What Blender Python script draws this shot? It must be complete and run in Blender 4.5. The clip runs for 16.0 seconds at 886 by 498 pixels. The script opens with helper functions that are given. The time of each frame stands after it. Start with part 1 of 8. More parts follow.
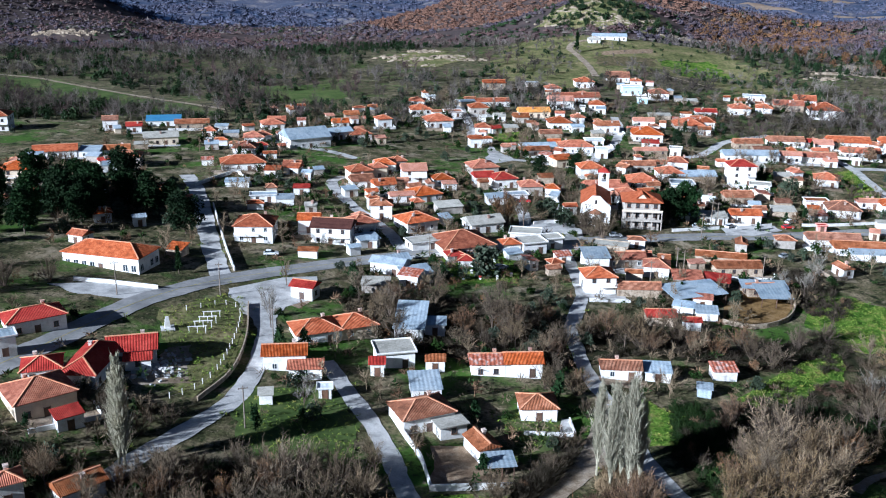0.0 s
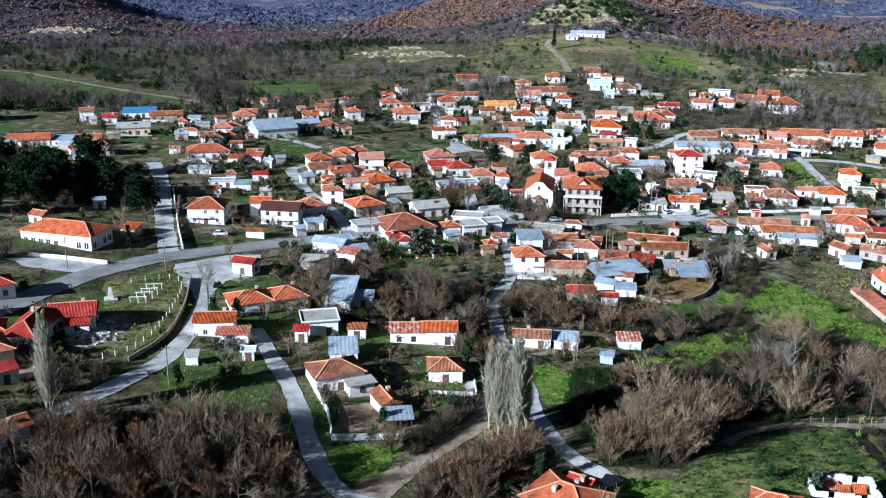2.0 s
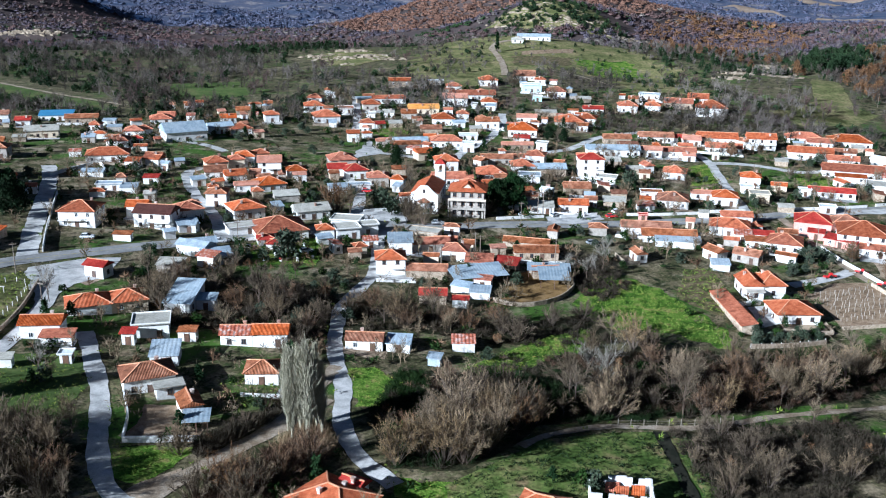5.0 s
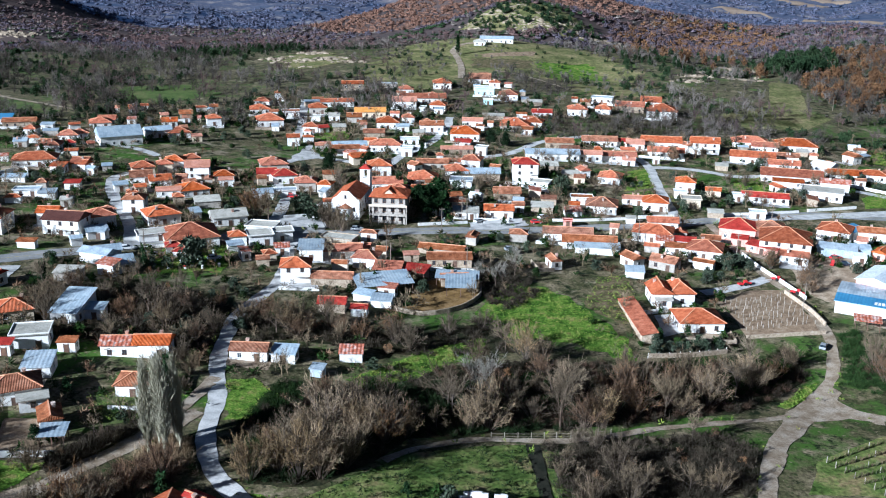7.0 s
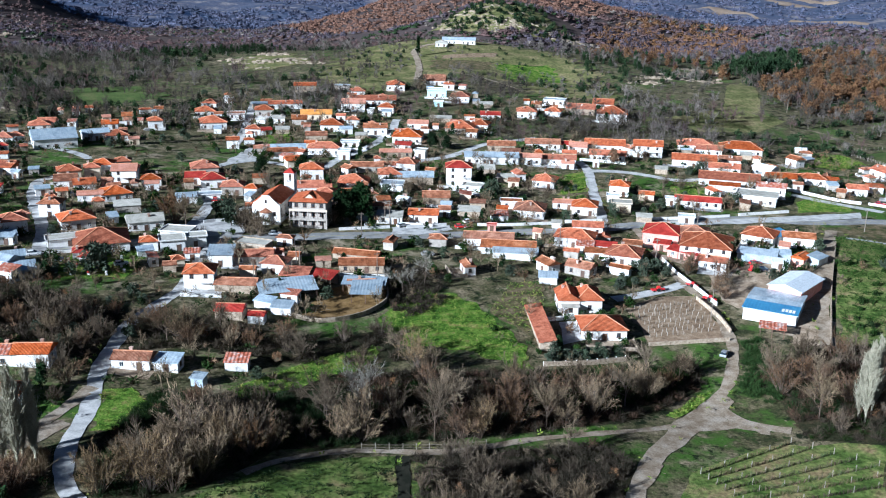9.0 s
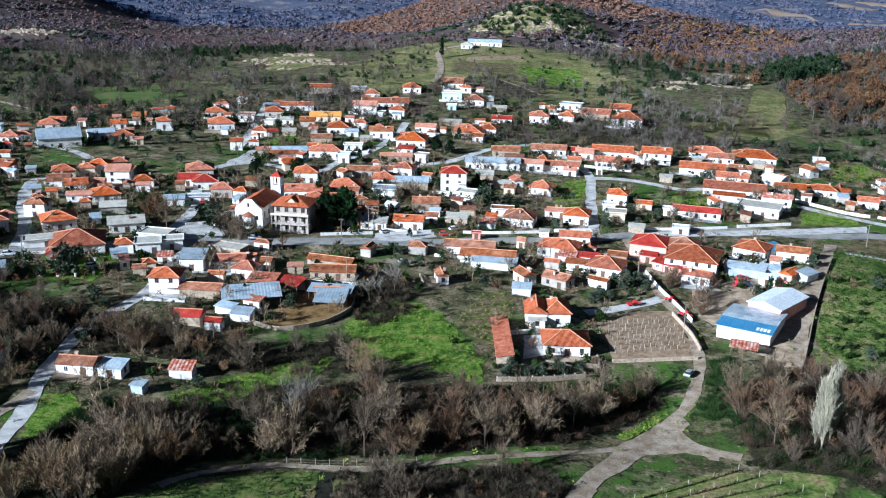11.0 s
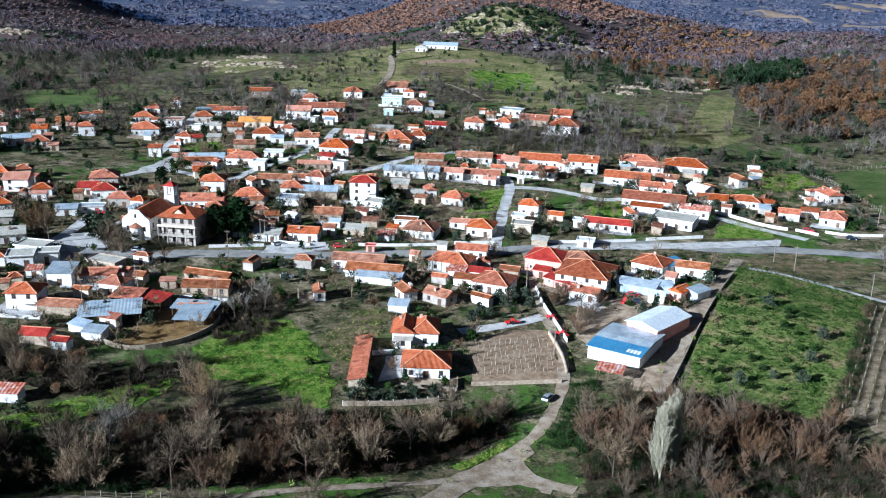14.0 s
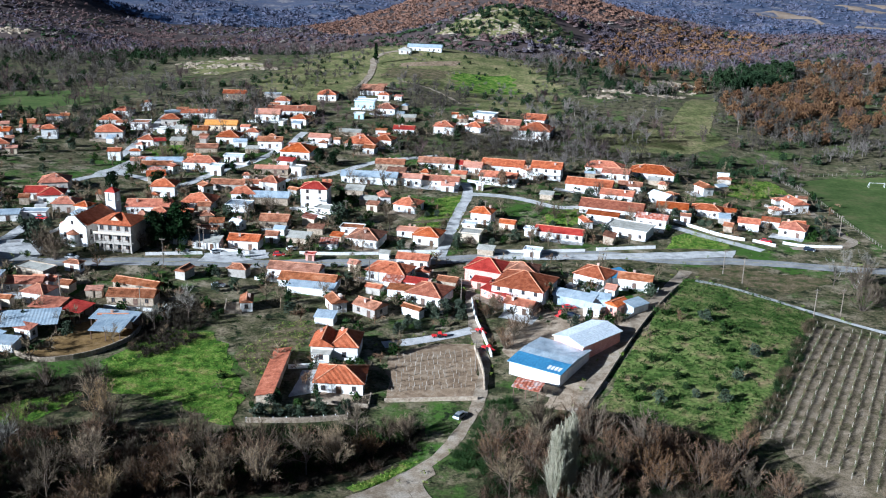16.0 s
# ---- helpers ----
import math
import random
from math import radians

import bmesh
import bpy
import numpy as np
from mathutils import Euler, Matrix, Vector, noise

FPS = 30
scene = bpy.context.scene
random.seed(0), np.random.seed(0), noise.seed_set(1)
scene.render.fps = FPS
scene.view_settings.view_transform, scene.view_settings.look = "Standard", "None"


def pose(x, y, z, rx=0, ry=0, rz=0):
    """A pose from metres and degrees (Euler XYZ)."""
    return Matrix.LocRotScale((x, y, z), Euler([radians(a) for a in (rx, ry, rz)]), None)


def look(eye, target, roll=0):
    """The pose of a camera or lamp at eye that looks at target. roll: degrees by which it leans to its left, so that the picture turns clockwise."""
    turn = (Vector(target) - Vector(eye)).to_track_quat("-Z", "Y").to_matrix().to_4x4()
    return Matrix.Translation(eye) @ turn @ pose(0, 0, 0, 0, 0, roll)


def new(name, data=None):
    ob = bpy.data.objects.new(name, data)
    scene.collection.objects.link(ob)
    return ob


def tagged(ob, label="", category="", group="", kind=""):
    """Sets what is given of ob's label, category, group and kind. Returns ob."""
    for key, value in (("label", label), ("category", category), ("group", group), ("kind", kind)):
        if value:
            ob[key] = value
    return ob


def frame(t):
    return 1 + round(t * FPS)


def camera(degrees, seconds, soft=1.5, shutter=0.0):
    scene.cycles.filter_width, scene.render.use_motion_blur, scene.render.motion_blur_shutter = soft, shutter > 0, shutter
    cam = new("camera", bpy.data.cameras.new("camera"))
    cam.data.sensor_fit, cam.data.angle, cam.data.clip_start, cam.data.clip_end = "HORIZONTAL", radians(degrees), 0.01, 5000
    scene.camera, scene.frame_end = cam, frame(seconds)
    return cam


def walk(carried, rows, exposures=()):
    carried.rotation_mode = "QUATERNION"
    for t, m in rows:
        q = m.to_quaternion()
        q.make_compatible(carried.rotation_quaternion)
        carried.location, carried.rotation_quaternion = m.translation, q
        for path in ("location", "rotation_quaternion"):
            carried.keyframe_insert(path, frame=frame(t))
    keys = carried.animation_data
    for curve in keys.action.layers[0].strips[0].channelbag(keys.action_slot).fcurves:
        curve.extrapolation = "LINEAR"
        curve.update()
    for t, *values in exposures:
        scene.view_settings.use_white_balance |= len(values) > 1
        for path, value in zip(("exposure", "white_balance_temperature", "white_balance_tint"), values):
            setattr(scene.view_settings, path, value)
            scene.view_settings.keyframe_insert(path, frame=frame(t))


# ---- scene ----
cam = camera(49.0, 16.0, soft=1.1)
METRES, EYE, TILT, LEAN, TURN = 205.0, 96.4, -18.0, -0.7, 0.0
ROWS = [
    (0.0, 0.0, 0.0, 0.0, 0.0, -0.0, -0.0),
    (0.5, 0.0236, -0.0188, -0.0064, 0.23, -0.01, -0.1),
    (1.0, 0.0475, -0.0385, -0.0131, 0.31, -0.0, -0.14),
    (1.5, 0.0713, -0.0582, -0.02, 0.36, -0.01, -0.17),
    (2.0, 0.0962, -0.0758, -0.0265, 0.39, -0.03, -0.17),
    (2.5, 0.1252, -0.0865, -0.0304, 0.39, -0.04, -0.18),
    (3.0, 0.1569, -0.0905, -0.0322, 0.38, -0.01, -0.18),
    (3.5, 0.1892, -0.0901, -0.0318, 0.34, 0.02, -0.17),
    (4.0, 0.2214, -0.0874, -0.0301, 0.29, 0.06, -0.17),
    (6.5, 0.3787, -0.0672, -0.0181, 0.03, 0.16, -0.15),
    (7.0, 0.4096, -0.0632, -0.0159, -0.05, 0.17, -0.15),
    (7.5, 0.4405, -0.0593, -0.0138, -0.11, 0.19, -0.16),
    (8.0, 0.4711, -0.056, -0.0115, -0.19, 0.19, -0.16),
    (8.5, 0.5019, -0.0533, -0.0094, -0.26, 0.18, -0.16),
    (9.0, 0.5324, -0.0501, -0.0069, -0.34, 0.15, -0.15),
    (11.5, 0.6794, -0.0147, 0.0121, 3.22, 0.09, -1.46),
    (12.0, 0.7088, -0.0052, 0.0167, 3.21, 0.1, -1.49),
    (12.5, 0.7383, 0.0035, 0.0209, 3.18, 0.08, -1.51),
    (13.0, 0.7676, 0.0122, 0.0253, 3.13, 0.06, -1.51),
    (13.5, 0.7974, 0.0206, 0.0301, 3.09, 0.05, -1.55),
    (14.0, 0.8271, 0.0289, 0.0349, 3.04, 0.04, -1.57),
    (14.5, 0.8568, 0.0373, 0.0395, 3.11, 0.04, -1.62),
    (15.0, 0.886, 0.0462, 0.0443, 3.44, 0.02, -1.78),
    (15.5, 0.9157, 0.0552, 0.0498, 3.76, -0.0, -1.91),
    (16.0, 0.9448, 0.0639, 0.055, 3.97, -0.03, -2.01),
]
walk(cam, [(t, pose(0, 0, EYE, TILT, LEAN, TURN) @ pose(METRES * x, METRES * y, METRES * z, 90 + pitch, roll, yaw)) for t, x, y, z, yaw, pitch, roll in ROWS],
     exposures=[(0.0, 1.12, 4600, 16), (3.5, 1.19, 4600, 14), (7.0, 1.23, 4600, 13)])

# ---- daylight ----
SUN_AZ, SUN_EL = 236.0, 21.5          # degrees: bearing of the sun (0 = +y, clockwise) and its height
world = bpy.data.worlds.new("world")
scene.world = world
world.use_nodes = True
wn = world.node_tree
sky = wn.nodes.new("ShaderNodeTexSky")
sky.sky_type, sky.sun_disc = "NISHITA", False
sky.sun_elevation, sky.sun_rotation = radians(SUN_EL), radians(SUN_AZ)
wn.links.new(sky.outputs[0], wn.nodes["Background"].inputs[0])
wn.nodes["Background"].inputs[1].default_value = 0.0105
sun_data = bpy.data.lights.new("sun", "SUN")
sun_data.energy, sun_data.angle, sun_data.color = 5.0, radians(0.5), (1.0, 0.90, 0.70)
sun = new("sun", sun_data)
_az, _el = radians(SUN_AZ), radians(SUN_EL)
sun.matrix_world = look((0, 0, 300), (-math.sin(_az) * math.cos(_el), -math.cos(_az) * math.cos(_el), 300 - math.sin(_el)))

# ---- materials ----
def material(name, colours, scale=3.0, rough=0.9, bump=0.0, bump_scale=20.0, metal=0.0, vary=0.0, fine=0.25, island=False):
    """A surface of two or three colours mixed by noise at two scales, with relief; vary: spread from object to object."""
    m = bpy.data.materials.new(name)
    m.use_nodes = True
    n, l = m.node_tree.nodes, m.node_tree.links
    b = n["Principled BSDF"]
    b.inputs["Roughness"].default_value, b.inputs["Metallic"].default_value = rough, metal
    b.inputs["Specular IOR Level"].default_value = 0.5 if rough < 0.7 else 0.08
    co = n.new("ShaderNodeNewGeometry")
    big = n.new("ShaderNodeTexNoise")
    big.inputs["Scale"].default_value, big.inputs["Detail"].default_value = 1.0 / scale, 6
    big.inputs["Roughness"].default_value = 0.65
    l.new(co.outputs["Position"], big.inputs["Vector"])
    ramp = n.new("ShaderNodeValToRGB")
    e = ramp.color_ramp.elements
    stops = [0.36 + 0.28 * i / max(1, len(colours) - 1) for i in range(len(colours))]
    e[0].position, e[0].color = stops[0], (*colours[0], 1)
    e[1].position, e[1].color = stops[-1], (*colours[-1], 1)
    for p, c in list(zip(stops, colours))[1:-1]:
        k = e.new(p)
        k.color = (*c, 1)
    l.new(big.outputs["Fac"], ramp.inputs["Fac"])
    out = ramp.outputs["Color"]
    small = n.new("ShaderNodeTexNoise")
    small.inputs["Scale"].default_value, small.inputs["Detail"].default_value = 9.0 / scale, 4
    l.new(co.outputs["Position"], small.inputs["Vector"])
    hsv = n.new("ShaderNodeHueSaturation")
    l.new(out, hsv.inputs["Color"])
    val = n.new("ShaderNodeMapRange")
    val.inputs["From Min"].default_value, val.inputs["From Max"].default_value = 0.3, 0.7
    val.inputs["To Min"].default_value, val.inputs["To Max"].default_value = 1 - fine, 1 + fine
    l.new(small.outputs["Fac"], val.inputs["Value"])
    v = val.outputs[0]
    if vary:
        if island:
            src = co.outputs["Random Per Island"]
        else:
            src = n.new("ShaderNodeObjectInfo").outputs["Random"]
        rv = n.new("ShaderNodeMapRange")
        rv.inputs["To Min"].default_value, rv.inputs["To Max"].default_value = 1 - vary, 1 + vary
        l.new(src, rv.inputs["Value"])
        mu = n.new("ShaderNodeMath")
        mu.operation = "MULTIPLY"
        l.new(v, mu.inputs[0]), l.new(rv.outputs[0], mu.inputs[1])
        v = mu.outputs[0]
    if vary >= 0.2 and not island:
        frac = n.new("ShaderNodeMath")
        frac.operation = "MULTIPLY"
        frac.inputs[1].default_value = 17.3
        one = n.new("ShaderNodeMath")
        one.operation = "FRACT"
        sat = n.new("ShaderNodeMapRange")
        sat.inputs["To Min"].default_value, sat.inputs["To Max"].default_value = 0.86, 1.1
        l.new(src, frac.inputs[0]), l.new(frac.outputs[0], one.inputs[0]), l.new(one.outputs[0], sat.inputs["Value"])
        l.new(sat.outputs[0], hsv.inputs["Saturation"])
    l.new(v, hsv.inputs["Value"])
    l.new(hsv.outputs["Color"], b.inputs["Base Color"])
    if bump:
        bn = n.new("ShaderNodeTexNoise")
        bn.inputs["Scale"].default_value, bn.inputs["Detail"].default_value = bump_scale / 10, 5
        l.new(co.outputs["Position"], bn.inputs["Vector"])
        bm = n.new("ShaderNodeBump")
        bm.inputs["Strength"].default_value, bm.inputs["Distance"].default_value = 0.6, bump
        l.new(bn.outputs["Fac"], bm.inputs["Height"])
        l.new(bm.outputs["Normal"], b.inputs["Normal"])
    return m


def ribbed(m, pitch, depth, darker=0.75):
    """Adds ribs down the slope of a roof (tile channels or corrugated sheet), run by the roof's own axes."""
    n, l = m.node_tree.nodes, m.node_tree.links
    b = n["Principled BSDF"]
    tc = n.new("ShaderNodeTexCoord")
    sep, sepn = n.new("ShaderNodeSeparateXYZ"), n.new("ShaderNodeSeparateXYZ")
    l.new(tc.outputs["Object"], sep.inputs[0]), l.new(tc.outputs["Normal"], sepn.inputs[0])
    ax, ay = n.new("ShaderNodeMath"), n.new("ShaderNodeMath")
    ax.operation = ay.operation = "ABSOLUTE"
    l.new(sepn.outputs["X"], ax.inputs[0]), l.new(sepn.outputs["Y"], ay.inputs[0])
    gt = n.new("ShaderNodeMath")
    gt.operation = "GREATER_THAN"
    l.new(ax.outputs[0], gt.inputs[0]), l.new(ay.outputs[0], gt.inputs[1])
    mix = n.new("ShaderNodeMix")
    l.new(gt.outputs[0], mix.inputs["Factor"])
    l.new(sep.outputs["X"], mix.inputs["A"]), l.new(sep.outputs["Y"], mix.inputs["B"])
    mul = n.new("ShaderNodeMath")
    mul.operation = "MULTIPLY"
    mul.inputs[1].default_value = 2 * math.pi / pitch
    l.new(mix.outputs["Result"], mul.inputs[0])
    si = n.new("ShaderNodeMath")
    si.operation = "SINE"
    l.new(mul.outputs[0], si.inputs[0])
    bm = n.new("ShaderNodeBump")
    bm.inputs["Strength"].default_value, bm.inputs["Distance"].default_value = 0.8, depth
    l.new(si.outputs[0], bm.inputs["Height"])
    old = b.inputs["Normal"].links
    if old:
        l.new(old[0].from_socket, bm.inputs["Normal"])
    l.new(bm.outputs["Normal"], b.inputs["Normal"])
    return m


ROOF = {
    "o": ribbed(material("orange_tile", [(0.22, 0.062, 0.028), (0.36, 0.102, 0.042), (0.45, 0.16, 0.078)], 1.4, 0.8, 0.02, 30, vary=0.34), 0.3, 0.05),
    "h": ribbed(material("bright_orange_tile", [(0.29, 0.074, 0.028), (0.39, 0.108, 0.042), (0.46, 0.15, 0.068)], 1.4, 0.8, 0.02, 30), 0.3, 0.05),
    "r": ribbed(material("red_tile", [(0.24, 0.024, 0.018), (0.33, 0.038, 0.026), (0.40, 0.06, 0.042)], 3.0, 0.7, 0.02, 30, vary=0.15), 0.3, 0.05),
    "b": ribbed(material("weathered_tile", [(0.15, 0.06, 0.03), (0.27, 0.105, 0.05), (0.38, 0.18, 0.10)], 2.0, 0.95, 0.03, 30, vary=0.25), 0.3, 0.06),
    "d": ribbed(material("dark_brown_tile", [(0.07, 0.03, 0.025), (0.10, 0.045, 0.035)], 2.0, 0.7, 0.02, 30), 0.3, 0.05),
    "m": ribbed(material("galvanised_sheet", [(0.27, 0.33, 0.39), (0.37, 0.44, 0.50), (0.46, 0.52, 0.56)], 2.5, 0.5, vary=0.2, metal=0.2), 0.9, 0.018),
    "W": ribbed(material("white_sheet", [(0.60, 0.65, 0.69), (0.72, 0.76, 0.79)], 4.0, 0.5), 0.9, 0.015),
    "B": ribbed(material("blue_sheet", [(0.0595, 0.1885, 0.35), (0.085, 0.2465, 0.4125)], 4.0, 0.5), 0.9, 0.015),
    "u": ribbed(material("rusty_sheet", [(0.20, 0.055, 0.03), (0.36, 0.12, 0.07), (0.45, 0.36, 0.32)], 1.2, 0.8, vary=0.15), 0.9, 0.05),
    "c": material("concrete_roof", [(0.30, 0.29, 0.25), (0.40, 0.385, 0.33), (0.46, 0.44, 0.39)], 2.5, 0.95, 0.02, vary=0.12),
    "p": ribbed(material("pink_faded_tile", [(0.42, 0.19, 0.12), (0.55, 0.28, 0.20)], 2.5, 0.9, 0.02, 30, vary=0.15), 0.3, 0.05),
    "y": ribbed(material("amber_tile", [(0.62, 0.27, 0.05), (0.72, 0.36, 0.09)], 2.5, 0.85, 0.02, 30), 0.3, 0.05),
}
WALL = {
    "w": material("white_plaster", [(0.62, 0.60, 0.56), (0.75, 0.74, 0.71), (0.81, 0.80, 0.775)], 1.6, 0.9, 0.01, vary=0.1, fine=0.08),
    "c": material("cream_plaster", [(0.60, 0.50, 0.36), (0.70, 0.60, 0.45)], 2.0, 0.9, 0.01, vary=0.1, fine=0.08),
    "g": material("bare_plaster", [(0.32, 0.29, 0.25), (0.45, 0.41, 0.36)], 1.5, 0.95, 0.02, vary=0.15),
    "s": material("rubble_wall", [(0.22, 0.17, 0.12), (0.36, 0.29, 0.21), (0.44, 0.37, 0.29)], 0.8, 0.95, 0.06, 60, vary=0.15),
    "p": material("pink_plaster", [(0.62, 0.30, 0.24), (0.72, 0.40, 0.33)], 2.0, 0.9, 0.01, vary=0.06),
    "t": material("pale_turquoise_plaster", [(0.50, 0.72, 0.74), (0.58, 0.78, 0.80)], 2.0, 0.9, 0.01),
    "m": ROOF["m"],
}
GLASS = material("window_glass", [(0.02, 0.03, 0.04), (0.05, 0.06, 0.07)], 2.0, 0.12)
FRAME_W = material("white_frame", [(0.70, 0.70, 0.68), (0.78, 0.78, 0.76)], 1.0, 0.5)
FRAME_B = material("brown_frame", [(0.10, 0.05, 0.03), (0.16, 0.09, 0.05)], 1.0, 0.6)
DOOR_M = material("door_wood", [(0.08, 0.045, 0.03), (0.14, 0.08, 0.05)], 1.0, 0.6, vary=0.3)
RIDGE = material("ridge_mortar", [(0.55, 0.24, 0.12), (0.66, 0.36, 0.22)], 1.0, 0.9, vary=0.1)
BRICK = material("chimney_plaster", [(0.42, 0.24, 0.17), (0.62, 0.56, 0.5)], 3.0, 0.9, 0.02, vary=0.3)
ASPHALT = material("asphalt", [(0.1938, 0.1938, 0.1938), (0.2635, 0.2635, 0.2558), (0.341, 0.3332, 0.3255)], 6.0, 0.9, 0.01, 60, fine=0.1)
CONCRETE = material("street_concrete", [(0.33, 0.3256, 0.3135), (0.473, 0.4675, 0.451), (0.572, 0.561, 0.539)], 3.0, 0.95, 0.01, 40, fine=0.12)
DIRT = material("bare_earth", [(0.19, 0.14, 0.092), (0.31, 0.24, 0.165), (0.41, 0.335, 0.245)], 3.0, 1.0, 0.08, 30)
SAND = material("pale_track", [(0.19, 0.145, 0.098), (0.28, 0.228, 0.165), (0.36, 0.31, 0.245)], 3.0, 1.0, 0.05, 30)
MUD = material("muddy_yard", [(0.1280, 0.0800, 0.0320), (0.2080, 0.1320, 0.0480), (0.2640, 0.1760, 0.0800)], 3.0, 1.0, 0.1, 30)
PLOT = material("tilled_soil", [(0.1650, 0.1162, 0.0750), (0.2550, 0.1837, 0.1162), (0.3150, 0.2475, 0.1725)], 2.0, 1.0, 0.12, 30)
DRY_EARTH = material("dry_stubble", [(0.20, 0.15, 0.11), (0.27, 0.21, 0.155)], 60.0, 1.0, fine=0.15)
DRY = material("dry_grass", [(0.084, 0.096, 0.0308), (0.15, 0.15, 0.0572), (0.24, 0.204, 0.099)], 14.0, 1.0, 0.2, 20, fine=0.45)
ROCK = material("pale_rock", [(0.17, 0.132, 0.09), (0.26, 0.21, 0.15), (0.33, 0.28, 0.21)], 4.0, 1.0, 0.2, 10)
GRASS = material("lush_grass", [(0.033, 0.0696, 0.0078), (0.075, 0.145, 0.013), (0.1425, 0.2175, 0.0286), (0.225, 0.2102, 0.065)], 4.0, 1.0, 0.25, 30, fine=0.5)
MEADOW_TUFT = material("grass_tuft", [(0.07, 0.1283, 0.0154), (0.154, 0.216, 0.0286), (0.238, 0.216, 0.055)], 2.0, 0.9, vary=0.4, island=True)
CROP = material("young_crop", [(0.0449, 0.0751, 0.0145), (0.0951, 0.1365, 0.029), (0.1555, 0.1706, 0.0528), (0.2246, 0.1706, 0.0858)], 8.0, 1.0, 0.2, 50, fine=0.5)
PITCH = material("pitch_turf", [(0.0525, 0.0813, 0.02), (0.0775, 0.11, 0.03), (0.1187, 0.125, 0.0475)], 15.0, 1.0, 0.05, 40, fine=0.2)
ORCHARD = material("orchard_floor", [(0.045, 0.062, 0.018), (0.11, 0.092, 0.045), (0.19, 0.145, 0.09)], 3.0, 1.0, 0.1, 30, fine=0.4)
YELLOW = material("worn_yellow_paint", [(0.30, 0.28, 0.17), (0.42, 0.37, 0.12)], 2.0, 0.9)
# leaf litter darkened to stand in for the shade under the thickets
SHADE_FLOOR = material("shade_dark_litter", [(0.016, 0.02, 0.009), (0.03, 0.03, 0.014), (0.06, 0.046, 0.026)], 4.0, 1.0, 0.2, 20, fine=0.5)
# earth coloured dark for the shade down in the ditch
DITCH_SHADE = material("ditch_shade_earth", [(0.016, 0.018, 0.012), (0.035, 0.034, 0.024)], 2.0, 0.9, 0.1, 20)
# twig colours again, darkened for the shade in the gaps of the thickets
UNDER = material("shade_dark_undergrowth", [(0.028, 0.025, 0.016), (0.066, 0.052, 0.036)], 3.0, 0.95, vary=0.4, island=True)
UNDER_R = material("russet_shade_undergrowth", [(0.042, 0.028, 0.018), (0.09, 0.056, 0.036)], 3.0, 0.95, vary=0.4, island=True)
TWIG_S = material("silver_twigs", [(0.19, 0.175, 0.145), (0.29, 0.27, 0.23)], 3.0, 0.95, vary=0.2)
TWIG_T = material("tan_twigs", [(0.168, 0.121, 0.0666), (0.28, 0.2052, 0.1176)], 3.0, 0.95, vary=0.25)
VINE_SOIL = material("vineyard_soil", [(0.10, 0.085, 0.045), (0.19, 0.15, 0.098), (0.27, 0.22, 0.155)], 3.0, 1.0, 0.1, 30, fine=0.4)
BARK = material("bare_bark", [(0.0845, 0.0650, 0.0488), (0.1300, 0.1008, 0.0780)], 1.0, 0.95, vary=0.3)
TWIG = material("bare_twigs", [(0.088, 0.067, 0.040), (0.178, 0.138, 0.088)], 3.0, 0.95, vary=0.4)
TWIG_R = material("russet_twigs", [(0.115, 0.066, 0.034), (0.205, 0.125, 0.064)], 4.0, 0.95, vary=0.3)
TWIG_P = material("pale_twigs", [(0.2955, 0.2793, 0.2006), (0.4044, 0.3774, 0.2809)], 3.0, 0.95, vary=0.15)
PINE = material("pine_needles", [(0.0072, 0.0180, 0.0060), (0.0132, 0.0300, 0.0096), (0.0240, 0.0450, 0.0150)], 3.0, 0.9, vary=0.3, fine=0.4)
LEAF = material("shrub_leaves", [(0.0150, 0.0330, 0.0072), (0.0300, 0.0540, 0.0120)], 2.0, 0.85, vary=0.35, fine=0.4)
OLIVE = material("olive_leaves", [(0.0360, 0.0510, 0.0300), (0.0720, 0.0900, 0.0570)], 2.0, 0.8, vary=0.2, fine=0.35)

# ---- ground ----
def smooth(a, b, v):
    t = np.clip((v - a) / (b - a), 0, 1)
    return t * t * (3 - 2 * t)


def bump(x, y, cx, cy, h, sx, sy=None):
    return h * np.exp(-((x - cx) / sx) ** 2 - ((y - cy) / (sy or sx)) ** 2)


LAND = 1.171
FAR_Y = [740, 909, 1100, 1461, 1729, 1907, 2200, 2700, 5000]       # the falling country behind the village
FAR_Z = [8, -18, -32, -55, -73, -87, -103, -109, -113]


